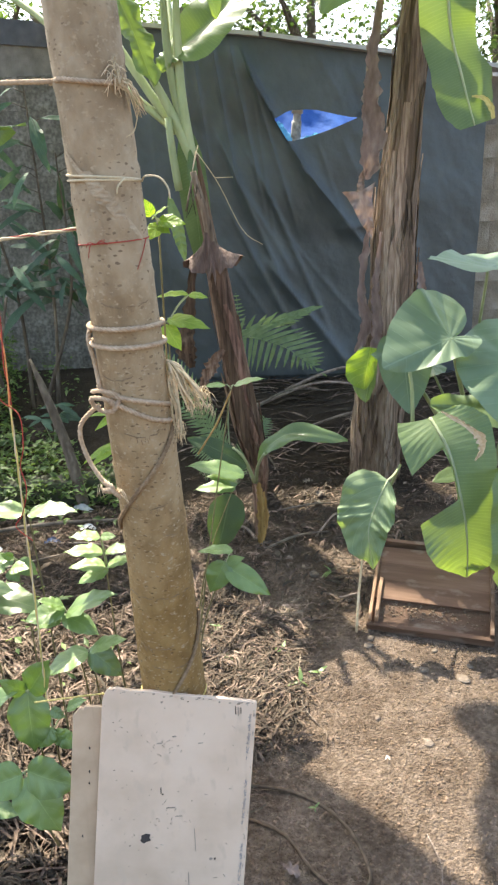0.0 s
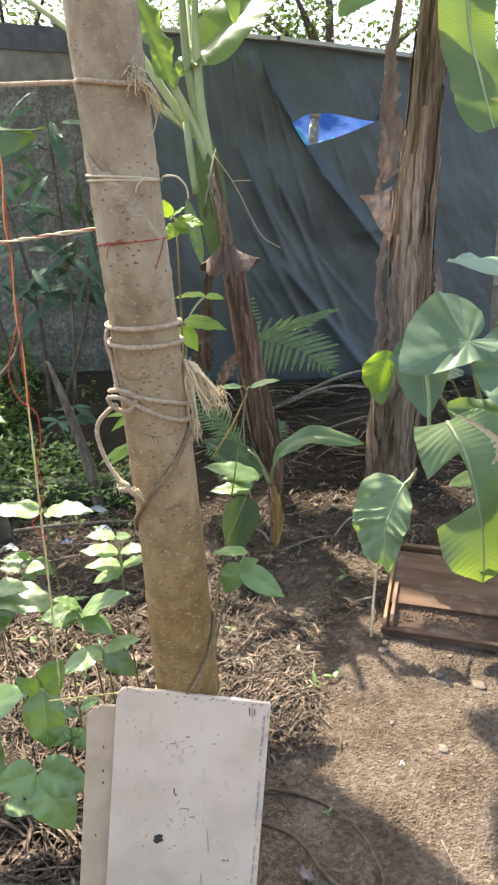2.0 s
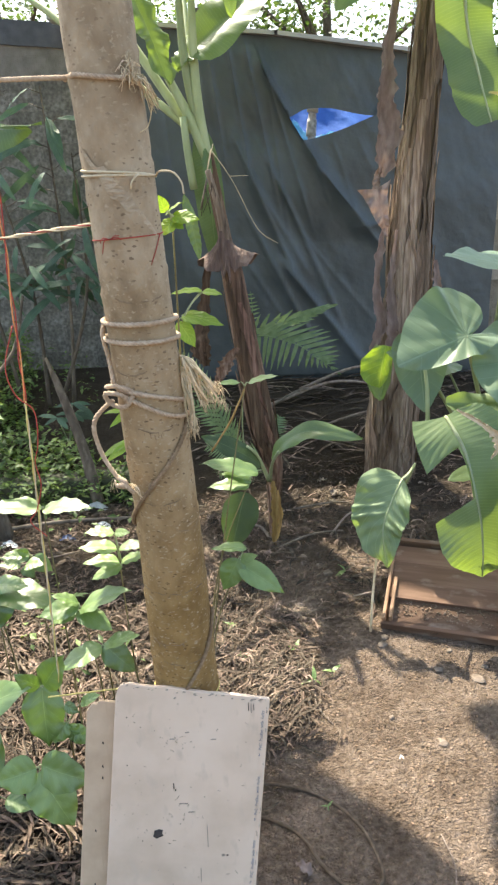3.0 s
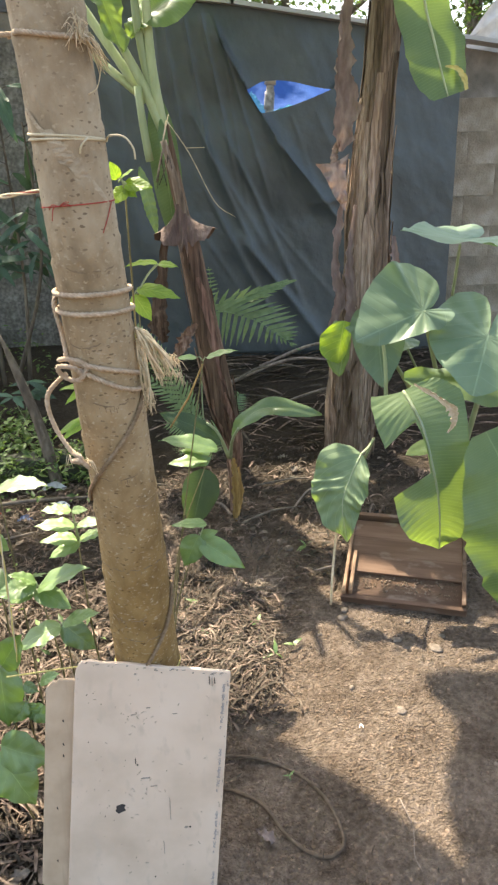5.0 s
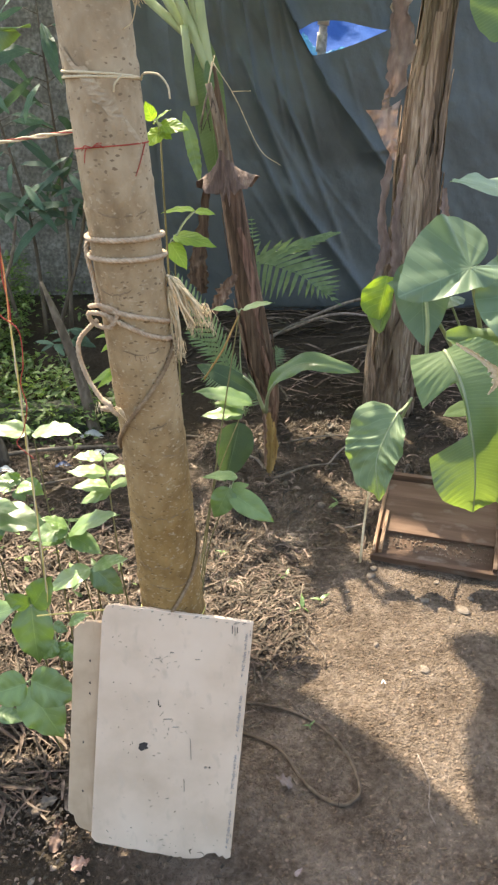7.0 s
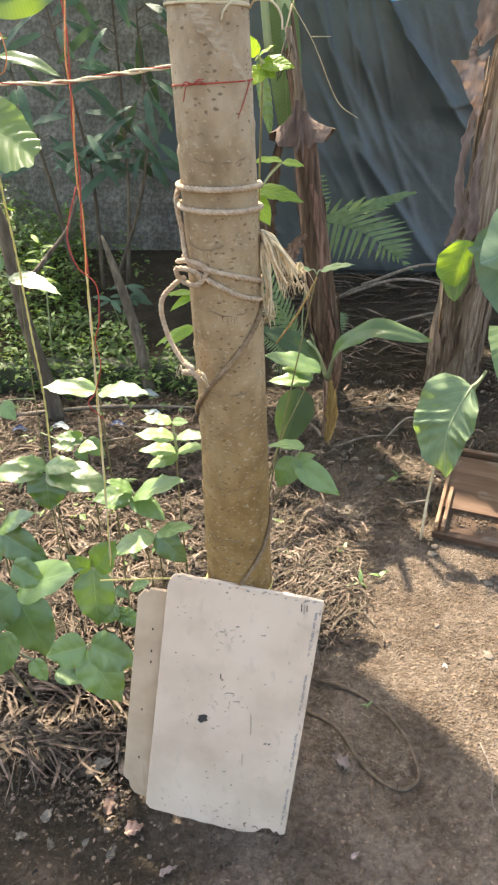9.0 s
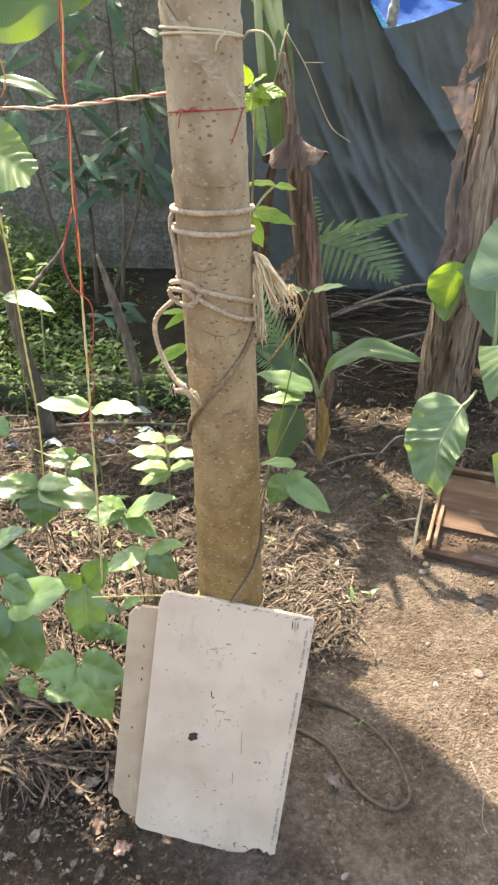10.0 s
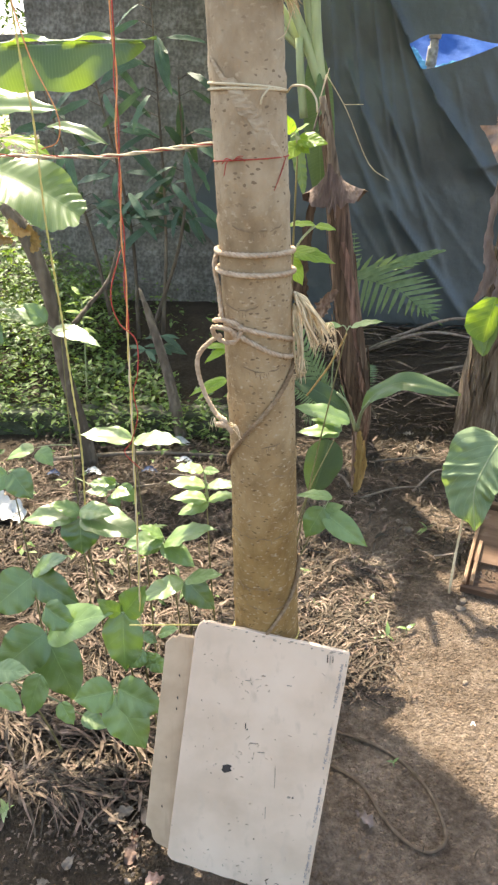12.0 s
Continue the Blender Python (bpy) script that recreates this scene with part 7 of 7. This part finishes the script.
bean_shoot(LB, (-0.7, 1.42), (-0.702, 1.36, 0.544),
           [((-0.709, 1.36, 0.547), (-0.822, 1.328, 0.543), 0.073, 73),
            ((-0.702, 1.36, 0.539), (-0.699, 1.339, 0.458), 0.090, 25),
            ((-0.694, 1.36, 0.548), (-0.546, 1.322, 0.524), 0.088, 76),
            ((-0.7, 1.36, 0.563), (-0.612, 1.339, 0.569), 0.051, 68),
            ((-0.701, 1.36, 0.554), (-0.762, 1.341, 0.583), 0.047, 72)], 5)
bean_shoot(LB, (-0.45, 1.3), (-0.447, 1.22, 0.584),
           [((-0.449, 1.22, 0.59), (-0.525, 1.199, 0.579), 0.048, 62),
            ((-0.452, 1.22, 0.576), (-0.382, 1.199, 0.541), 0.048, 67),
            ((-0.445, 1.22, 0.581), (-0.335, 1.193, 0.637), 0.063, 77),
            ((-0.449, 1.22, 0.594), (-0.496, 1.206, 0.622), 0.036, 80),
            ((-0.457, 1.22, 0.571), (-0.506, 1.207, 0.556), 0.033, 64)], 6)
bean_shoot(LB, (-0.38, 1.24), (-0.385, 1.16, 0.522),
           [((-0.392, 1.16, 0.521), (-0.478, 1.136, 0.487), 0.056, 77),
            ((-0.385, 1.16, 0.526), (-0.325, 1.14, 0.478), 0.054, 25),
            ((-0.385, 1.16, 0.529), (-0.31, 1.142, 0.56), 0.044, 80)], 7)
bean_shoot(LB, (-0.34, 1.32), (-0.354, 1.25, 0.715),
           [((-0.356, 1.25, 0.713), (-0.427, 1.231, 0.725), 0.044, 80),
            ((-0.35, 1.25, 0.715), (-0.29, 1.236, 0.723), 0.036, 80),
            ((-0.359, 1.25, 0.751), (-0.413, 1.236, 0.759), 0.036, 80),
            ((-0.356, 1.25, 0.751), (-0.325, 1.243, 0.754), 0.018, 46),
            ((-0.354, 1.25, 0.679), (-0.421, 1.232, 0.687), 0.044, 80),
            ((-0.349, 1.25, 0.68), (-0.288, 1.235, 0.7), 0.036, 80),
            ((-0.349, 1.25, 0.67), (-0.408, 1.234, 0.649), 0.040, 73)], 8)
bean_shoot(LB, (-0.56, 1.44), (-0.553, 1.38, 0.753),
           [((-0.556, 1.38, 0.756), (-0.663, 1.35, 0.771), 0.068, 80),
            ((-0.55, 1.38, 0.754), (-0.442, 1.354, 0.763), 0.059, 80)], 9)
bean_shoot(LB, (-0.68, 1.6), (-0.669, 1.55, 0.535),
           [((-0.673, 1.55, 0.536), (-0.738, 1.532, 0.541), 0.044, 63),
            ((-0.663, 1.55, 0.532), (-0.616, 1.535, 0.502), 0.044, 25),
            ((-0.675, 1.55, 0.543), (-0.699, 1.542, 0.558), 0.022, 25)], 10)
bean_shoot(LB, (-0.93, 1.5), (-0.921, 1.45, 0.606),
           [((-0.916, 1.45, 0.609), (-0.861, 1.429, 0.554), 0.071, 25),
            ((-0.929, 1.45, 0.602), (-0.986, 1.433, 0.575), 0.062, 25)], 11)
bean_shoot("low bean shoots at the edge of the litter", (-0.7, 1.1), (-0.758, 1.04, 0.299),
           [((-0.798, 1.04, 0.33), (-0.713, 1.021, 0.351), 0.047, 56),
            ((-0.693, 1.04, 0.331), (-0.721, 1.017, 0.239), 0.057, 25),
            ((-0.801, 1.04, 0.28), (-0.744, 1.021, 0.244), 0.046, 31),
            ((-0.655, 1.04, 0.255), (-0.628, 1.026, 0.213), 0.040, 25),
            ((-0.608, 1.04, 0.224), (-0.554, 1.025, 0.213), 0.036, 60)], 12)
bean_shoot(LB, (-0.46, 1.14), (-0.473, 1.1, 0.364),
           [((-0.473, 1.1, 0.373), (-0.5, 1.089, 0.335), 0.038, 25),
            ((-0.47, 1.1, 0.368), (-0.451, 1.09, 0.335), 0.033, 25),
            ((-0.466, 1.1, 0.353), (-0.417, 1.087, 0.34), 0.038, 25),
            ((-0.47, 1.1, 0.422), (-0.441, 1.091, 0.409), 0.023, 25),
            ((-0.435, 1.1, 0.424), (-0.392, 1.089, 0.451), 0.026, 64)], 13)
bean_shoot("bean plant growing behind the papaya trunk", (-0.24, 1.86), (-0.076, 1.8, 0.632),
           [((-0.05, 1.8, 0.654), (-0.198, 1.77, 0.697), 0.075, 74),
            ((-0.078, 1.8, 0.616), (-0.185, 1.779, 0.621), 0.053, 70),
            ((-0.071, 1.8, 0.627), (-0.152, 1.784, 0.658), 0.041, 66)], 31)
bean_shoot("low bean plant behind the foot of the papaya trunk", (-0.22, 1.62), (-0.102, 1.56, 0.506),
           [((-0.085, 1.56, 0.536), (-0.167, 1.544, 0.543), 0.041, 80),
            ((-0.108, 1.56, 0.503), (-0.146, 1.544, 0.427), 0.064, 25),
            ((-0.104, 1.56, 0.487), (-0, 1.535, 0.418), 0.061, 37),
            ((-0.104, 1.56, 0.499), (-0.059, 1.551, 0.516), 0.026, 25)], 32)
bean_shoot("bean tendril with a pair of small pale leaves", (-0.23, 1.70), (-0.07, 1.60, 0.975),
           [((-0.085, 1.6, 0.985), (-0.133, 1.59, 0.985), 0.022, 70), ((-0.06, 1.6, 0.983), (0.010, 1.59, 0.999), 0.026, 72)], 33)
bean_shoot("bean shoot with pale young leaves beside the trunk", (-0.21, 1.35), (-0.150, 1.02, 1.403),
           [((-0.150, 1.02, 1.405), (-0.112, 1.01, 1.400), 0.026, 45), ((-0.146, 1.02, 1.400), (-0.168, 1.01, 1.380), 0.024, 40), ((-0.160, 1.02, 1.412), (-0.167, 1.015, 1.435), 0.018, 30),
            ((-0.152, 1.02, 1.400), (-0.134, 1.01, 1.388), 0.016, 35), ((-0.160, 1.03, 1.408), (-0.135, 1.02, 1.424), 0.018, 70)], 9, M_LIME)
bean_shoot("bean shoot with pale leaves behind the rope", (-0.23, 1.42), (-0.187, 1.36, 1.19),
           [((-0.187, 1.36, 1.198), (-0.108, 1.34, 1.180), 0.036, 55), ((-0.195, 1.36, 1.185), (-0.165, 1.34, 1.140), 0.034, 30), ((-0.14, 1.36, 1.246), (-0.104, 1.35, 1.240), 0.020, 60), ((-0.142, 1.36, 1.248), (-0.20, 1.35, 1.244), 0.024, 70)], 10, M_LIME)
bean("bean_plant", "single bean leaves on the upright string", [(-0.82, 1.62, 0.02), (-0.81, 1.6, 0.6), (-0.80, 1.6, 1.0)],
     [(-0.82, 1.57, 0.97, 0.075, ((0.16, -0.035), (-0.12, 0.045), (-0.05, 0.06))), (-0.98, 1.55, 0.99, 0.07, ((-0.10, 0.03), (0.09, 0.05), (0.06, -0.06))), (-0.66, 1.47, 0.555, 0.05, ((0.06, 0.005), (-0.06, 0.01), (0.03, -0.03))), (-0.86, 1.5, 0.66, 0.06, ((-0.08, -0.03), (0.05, -0.04)))], 11)

bean("bean_plant", "bean shoot with pale and lime leaves behind the rope loop", [(-0.33, 1.62, 0.02), (-0.32, 1.62, 0.5), (-0.33, 1.6, 0.95)],
     [(-0.36, 1.6, 0.925, 0.028, ((-0.075, -0.006), (-0.06, -0.04))), (-0.36, 1.6, 0.845, 0.036, ((-0.105, -0.054), (-0.08, -0.055)))], 12, M_LIME)

# ---------------------------------------------------------------- shrub, stump, sticks


def build_shrub():
    q = random.Random(17)
    t = thing("shrub", "shrub with long dark drooping leaves before the block wall", "shrub")
    for x0, top, bow in ((-1.20, (-1.13, 3.85, 2.0), 0.03), (-1.35, (-1.50, 3.9, 1.80), 0.08), (-1.5, (-1.82, 3.95, 1.75), 0.06), (-1.28, (-1.02, 3.9, 1.68), 0.12)):
        base = (x0, 3.95, 0.25)
        mid = ((x0 + top[0]) / 2 + bow, 3.92, 0.95)
        tube("stem", [base, mid, top], [0.014, 0.009, 0.004], M_TRUNK, t, 7, 16)
        C = spline([base, mid, top], 60)
        for k in range(26):
            p = C[q.randrange(28, 60)]
            a = q.uniform(0, 6.28)
            l = q.uniform(0.13, 0.27)
            e = (p[0] + 0.07 * math.cos(a), p[1] + 0.05 * math.sin(a), p[2] + 0.03)
            tip = (e[0] + l * math.cos(a), e[1] + 0.5 * l * math.sin(a), e[2] + l * q.uniform(-1.1, 0.1))
            stalk = tube("leaf_stalk", [tuple(p), e], [0.003, 0.002], M_TRUNK, t, 4, 2)
            leaf("leaf", e, tip, (q.uniform(-.7, .7), -0.6, q.uniform(0.3, 0.9)), l * q.uniform(0.22, 0.34), M_SHRUB, stalk, prof=prof_lance, sag=q.uniform(0.1, 0.34), fold=q.uniform(0.2, 0.7), wave=0.05, nu=10, nv=2, seed=k)


def build_sticks():
    t = thing("cut_stump", "dark leaning cut sapling trunk", "stump")
    tube("trunk", [(-1.225, 2.7, -0.03), (-1.252, 2.7, 0.20), (-1.30, 2.7, 0.45), (-1.317, 2.7, 0.64), (-1.335, 2.7, 0.84), (-1.404, 2.7, 1.05), (-1.47, 2.7, 1.15)], [0.040, 0.031, 0.027, 0.026, 0.030, 0.032, 0.028], M_TRUNK, t, 14, 30,
         lambda s, a: 1 + 0.1 * noise.noise((math.cos(a) * 2, math.sin(a) * 2, s * 6)))
    tube("branch", [(-1.297, 2.7, 0.60), (-1.20, 2.8, 0.72), (-1.12, 2.9, 0.84), (-1.08, 2.98, 1.05)], [0.012, 0.009, 0.006], M_TRUNK, t, 7, 12)
    s = thing("leaning_stick", "brown stick leaning towards the wall", "stick")
    tube("stick", [(-0.86, 3.0, 0.0), (-0.925, 3.06, 0.3), (-1.02, 3.14, 0.56), (-1.09, 3.2, 0.72)], [0.031, 0.025, 0.020, 0.006], M_TRUNK, s, 12, 20, lambda s, a: 1 + 0.12 * noise.noise((math.cos(a) * 2, math.sin(a) * 2, s * 7 + 3)))
    y = thing("dry_vine", "yellow-brown dry stem slanting beside the papaya trunk", "vine")
    tube("stem", [(-0.070, 1.55, 0.98), (-0.104, 1.55, 0.907), (-0.120, 1.55, 0.88), (-0.16, 1.55, 0.82)], [0.0022, 0.003, 0.0022], M_PALEORANGE, y, 6, 14)
    p = thing("pale_stick", "thin pale stick leaning beside the tray", "stick")
    tube("stick", [(0.312, 1.92, 0.002), (0.325, 1.97, 0.11), (0.352, 2.05, 0.27)], [0.005, 0.0045, 0.004], M_STRAW, p, 7, 8)
    tube("side_twig", [(0.26, 1.99, 0.10), (0.33, 1.99, 0.115)], [0.003, 0.003], M_TWIG, p, 6, 4)
    q = random.Random(6)
    for (x0, y0), (x1, y1), r, h in (((-0.02, 2.6), (-0.16, 2.74), 0.008, 0.02), ((0.02, 2.52), (0.30, 2.66), 0.006, 0.03), ((-1.5, 2.66), (-0.4, 2.84), 0.011, 0.03), ((0.24, 2.62), (0.44, 2.82), 0.005, 0.05), ((0.0, 4.1), (0.85, 4.25), 0.012, 0.1),
                                     ((-0.1, 3.9), (0.5, 4.3), 0.009, 0.08), ((0.3, 3.8), (0.9, 3.9), 0.008, 0.06), ((0.5, 2.3), (0.62, 2.6), 0.004, 0.1), ((0.1, 1.62), (0.14, 1.48), 0.003, 0.008), ((-1.2, 2.3), (-0.8, 2.5), 0.006, 0.02),
                                     ((-0.9, 2.6), (-0.5, 2.4), 0.005, 0.03), ((0.05, 2.9), (0.4, 3.0), 0.005, 0.02), ((-0.6, 2.75), (-0.3, 2.95), 0.007, 0.04), ((0.2, 4.35), (1.0, 4.4), 0.012, 0.12)):
        w = thing("twig", "fallen brown twig on the soil", "twig", "fallen twigs")
        m = ((x0 + x1) / 2 + q.uniform(-.03, .03), (y0 + y1) / 2 + q.uniform(-.03, .03))
        tube("stick", [(x0, y0, gz(x0, y0) + r), (*m, gz(*m) + r + h), (x1, y1, gz(x1, y1) + r)], [r, r * 0.8, r * 0.5], M_TWIG, w, 7, 12)
    y = thing("straw_stem", "thin pale straw stem lying on the path", "straw")
    tube("stem", [(0.355, 1.115, 0.012), (0.365, 1.03, 0.02), (0.352, 0.965, 0.014), (0.36, 0.93, 0.012)], [0.0013, 0.0010], M_TWIG, y, 5, 12)
    w = thing("dry_vine", "thin dry tendril hanging before the tarp", "vine")
    tube("tendril", [(-0.20, 2.8, 1.60), (-0.12, 2.8, 1.48), (-0.03, 2.8, 1.30), (0.05, 2.8, 1.24)], [0.0014, 0.0010], M_STRAW, w, 5, 16)
    tube("tendril", [(-0.20, 2.8, 1.60), (-0.22, 2.8, 1.52), (-0.19, 2.8, 1.62)], [0.002, 0.0015], M_STRAW, w, 5, 8)
    tube("tendril", [(-0.13, 2.8, 1.50), (-0.06, 2.8, 1.50)], [0.0015, 0.001], M_STRAW, w, 5, 5)


def build_lit_sprig():
    q = random.Random(31)
    t = thing("sapling", "young sapling with pale sunlit leaves beside the dark stump", "plant")
    tube("stem", [(-1.42, 3.2, gz(-1.42, 3.2)), (-1.40, 3.2, 0.40), (-1.39, 3.2, 0.66)], [0.005, 0.003], M_STEM, t, 6, 10)
    # lime leaves hold the sprig's sunlight in their colour
    for k in range(15):
        z = 0.42 + 0.26 * k / 14
        a, l = k * 2.4, q.uniform(0.06, 0.11)
        leaf("leaf", (-1.40, 3.2, z), (-1.40 + l * math.cos(a), 3.2 + 0.7 * l * math.sin(a), z + l * q.uniform(-0.25, 0.35)), (0, -0.4, 0.9), l * 0.34, M_LIME, t, prof=prof_lance, sag=0.12, fold=0.3, wave=0.04, nu=8, nv=2, seed=k)


def build_low_plant():
    q = random.Random(23)
    t = thing("low_plant", "low dark-leaved plant at the foot of the block wall", "plant")
    x0, y0 = -1.14, 3.55
    z0 = gz(x0, y0)
    for n in range(4):
        a = q.uniform(0, 6.28)
        top = (x0 + 0.06 * math.cos(a), y0 + 0.04 * math.sin(a), z0 + q.uniform(0.14, 0.24))
        stem = tube("stem", [(x0, y0, z0), top], [0.004, 0.002], M_STEM, t, 5, 5)
        for k in range(5):
            b = a + k * 1.256
            l = q.uniform(0.09, 0.14)
            leaf("leaf", top, (top[0] + l * math.cos(b), top[1] + 0.6 * l * math.sin(b), top[2] + l * q.uniform(-0.5, 0.2)), (0, -0.5, 0.8), l * 0.38, M_SHRUB, stem, prof=prof_lance, sag=0.14, fold=0.3, wave=0.03, nu=8, nv=2, seed=k)


build_shrub()
build_low_plant()
build_lit_sprig()
build_sticks()


def build_cable():
    t = thing("cable", "dusty brown cable lying in a loop on the soil", "cable")
    pts = [(-0.30, 1.24), (-0.05, 1.263), (0.087, 1.234), (0.175, 1.142), (0.207, 1.032), (0.185, 0.992), (0.153, 0.986), (0.11, 1.012), (0.071, 1.056), (0.016, 1.137), (-0.10, 1.19), (-0.25, 1.2)]
    line = [(x, y, gz(x, y) + 0.004) for x, y in pts]
    line[1] = (-0.05, 1.263, 0.02)
    tube("loop", line, [0.0047, 0.0047], M_HOSE, t, 8, 110)


def build_stones():
    q = random.Random(12)
    for x, y, r, fl in ((0.352, 1.878, 0.012, 0.5), (0.602, 1.66, 0.02, 0.25), (0.43, 1.397, 0.013, 0.4), (0.34, 1.84, 0.014, 0.5), (0.49, 1.70, 0.012, 0.6), (0.31, 1.50, 0.008, 0.7), (0.55, 1.80, 0.01, 0.5), (0.64, 1.72, 0.010, 0.5),
                        (0.20, 2.30, 0.018, 0.6), (0.17, 2.36, 0.014, 0.6), (0.08, 2.10, 0.016, 0.6), (0.7, 1.15, 0.007, 0.6), (0.25, 1.75, 0.008, 0.6), (0.62, 1.2, 0.006, 0.6), (-0.46, 0.84, 0.006, 0.5), (-0.36, 0.80, 0.005, 0.5)):
        bm = bmesh.new()
        bmesh.ops.create_icosphere(bm, subdivisions=2, radius=r)
        for v in bm.verts:
            v.co *= 1 + 0.35 * noise.noise(v.co * (1.2 / r) + Vector((x * 9, y * 9, 0)))
            v.co.z *= fl
            v.co.x *= 1.25
        bmesh.ops.transform(bm, matrix=pose(x, y, gz(x, y) + r * fl * 0.35, 0, 0, q.uniform(0, 180)), verts=bm.verts)
        tagged(part("stone", bm, M_STONE, None, "", True), "small pale stone half sunk in the soil", "stone", "stones on the path")
    for x, y, l, w, h, m in ((0.05, 1.03, 0.05, 0.030, 2.6, M_DRYLEAF), (0.29, 3.05, 0.06, 0.04, 1.2, M_PALELEAF), (0.30, 2.96, 0.05, 0.03, 2.4, M_PALELEAF), (-0.40, 0.70, 0.05, 0.03, 0.4, M_LITTER), (0.05, 0.82, 0.022, 0.012, 0.7, M_DRYLEAF), (0.23, 3.2, 0.05, 0.03, 0.1, M_PALELEAF),
                             (0.16, 2.33, 0.05, 0.035, 0.1, M_LITTER), (0.1, 2.36, 0.04, 0.03, 1.1, M_LITTER),
                             (-0.53, 0.97, 0.05, 0.032, 0.4, M_PALELEAF), (-0.60, 0.84, 0.034, 0.024, 1.2, M_PALELEAF), (-0.64, 0.80, 0.026, 0.02, 0.2, M_PALELEAF), (-0.56, 0.785, 0.024, 0.018, 2.2, M_PALELEAF), (-0.50, 0.80, 0.02, 0.014, 1.0, M_PALELEAF),
                             (-0.47, 0.92, 0.03, 0.022, 1.9, M_DRYSTEM), (-0.42, 0.84, 0.04, 0.035, 0.3, M_DRYSTEM), (-0.47, 0.87, 0.06, 0.03, 1.6, M_DEAD), (-0.44, 0.78, 0.035, 0.02, 1.4, M_PALELEAF), (-0.33, 0.76, 0.04, 0.016, 0.5, M_DRYLEAF)):
        z = gz(x, y) + 0.008
        o = leaf("fallen_leaf", (x, y, z), (x + l * math.cos(h), y + l * math.sin(h), z + 0.004), (0.5 * math.sin(9 * x), -0.2, 1), w, m, None, "", prof=prof_bean, sag=0.22, fold=0.9, wave=0.24, nu=14, nv=4, seed=x, pleat=(4, 0.05 * w))
        tagged(o, "pale dry fallen leaf on the soil", "leaf", "fallen leaves")


def build_sprigs():
    for x, y, s, n in ((0.267, 2.29, 0.035, 5), (0.05, 1.82, 0.03, 5), (0.10, 1.66, 0.035, 4), (0.16, 1.70, 0.03, 3), (0.10, 1.20, 0.014, 4), (-0.16, 1.95, 0.03, 4), (-0.13, 1.80, 0.022, 4), (-0.77, 0.93, 0.035, 5), (-0.75, 2.1, 0.04, 5), (-0.55, 1.75, 0.04, 5)):
        t = thing("sprig", "small pale green weed sprouting from the soil", "weed", "weeds on the path")
        z = gz(x, y)
        tube("stem", [(x, y, z - 0.004), (x, y, z + s * 0.7)], [0.0015, 0.001], M_STEM, t, 5, 4)
        for k in range(n):
            a = k * 6.283 / n + x * 40 + 0.9 * math.sin(7 * k + 30 * y)
            l = s * (0.95 + 0.45 * math.sin(5 * k + 50 * x))
            leaf("leaf", (x, y, z + s * 0.65), (x + l * math.cos(a), y + l * math.sin(a), z + s * (0.75 + 0.5 * math.sin(3 * k + 20 * x))), (0.4 * math.sin(k), 0, 1), l * 0.42, M_BEAN, t, prof=prof_bean, sag=0.15, fold=0.3, wave=0.03, nu=6, nv=2, seed=k)
    for x, y, l, m in ((0.30, 1.335, 0.012, M_BAG), (-0.95, 2.6, 0.07, M_BLUESCRAP), (-1.62, 2.12, 0.34, M_BAG), (-1.2, 2.55, 0.08, M_BAG), (-0.82, 2.72, 0.07, M_BAG), (-0.92, 2.93, 0.11, M_BAG), (-1.35, 2.5, 0.06, M_BLUESCRAP)):
        z = gz(x, y) + 0.012
        o = crumpled("plastic_scrap", [(x, y, z), (x + l * 0.5, y + 0.01, z + l * 0.15), (x + l, y, z)], [l * 0.1, l * 0.25, l * 0.12], m, None, x, 0.5, (0, -0.3, 1))
        tagged(o, "crumpled scrap of plastic among the litter", "plastic scrap", "plastic scraps")


build_cable()
build_stones()
build_sprigs()

# ---------------------------------------------------------------- wall blocks
build_blocks(wall_left, -2.22, -0.46, 4.807, 1, M_BLOCK)
build_blocks(wall_right, 1.42, 2.9, 4.766, 2, M_TANBLOCK)
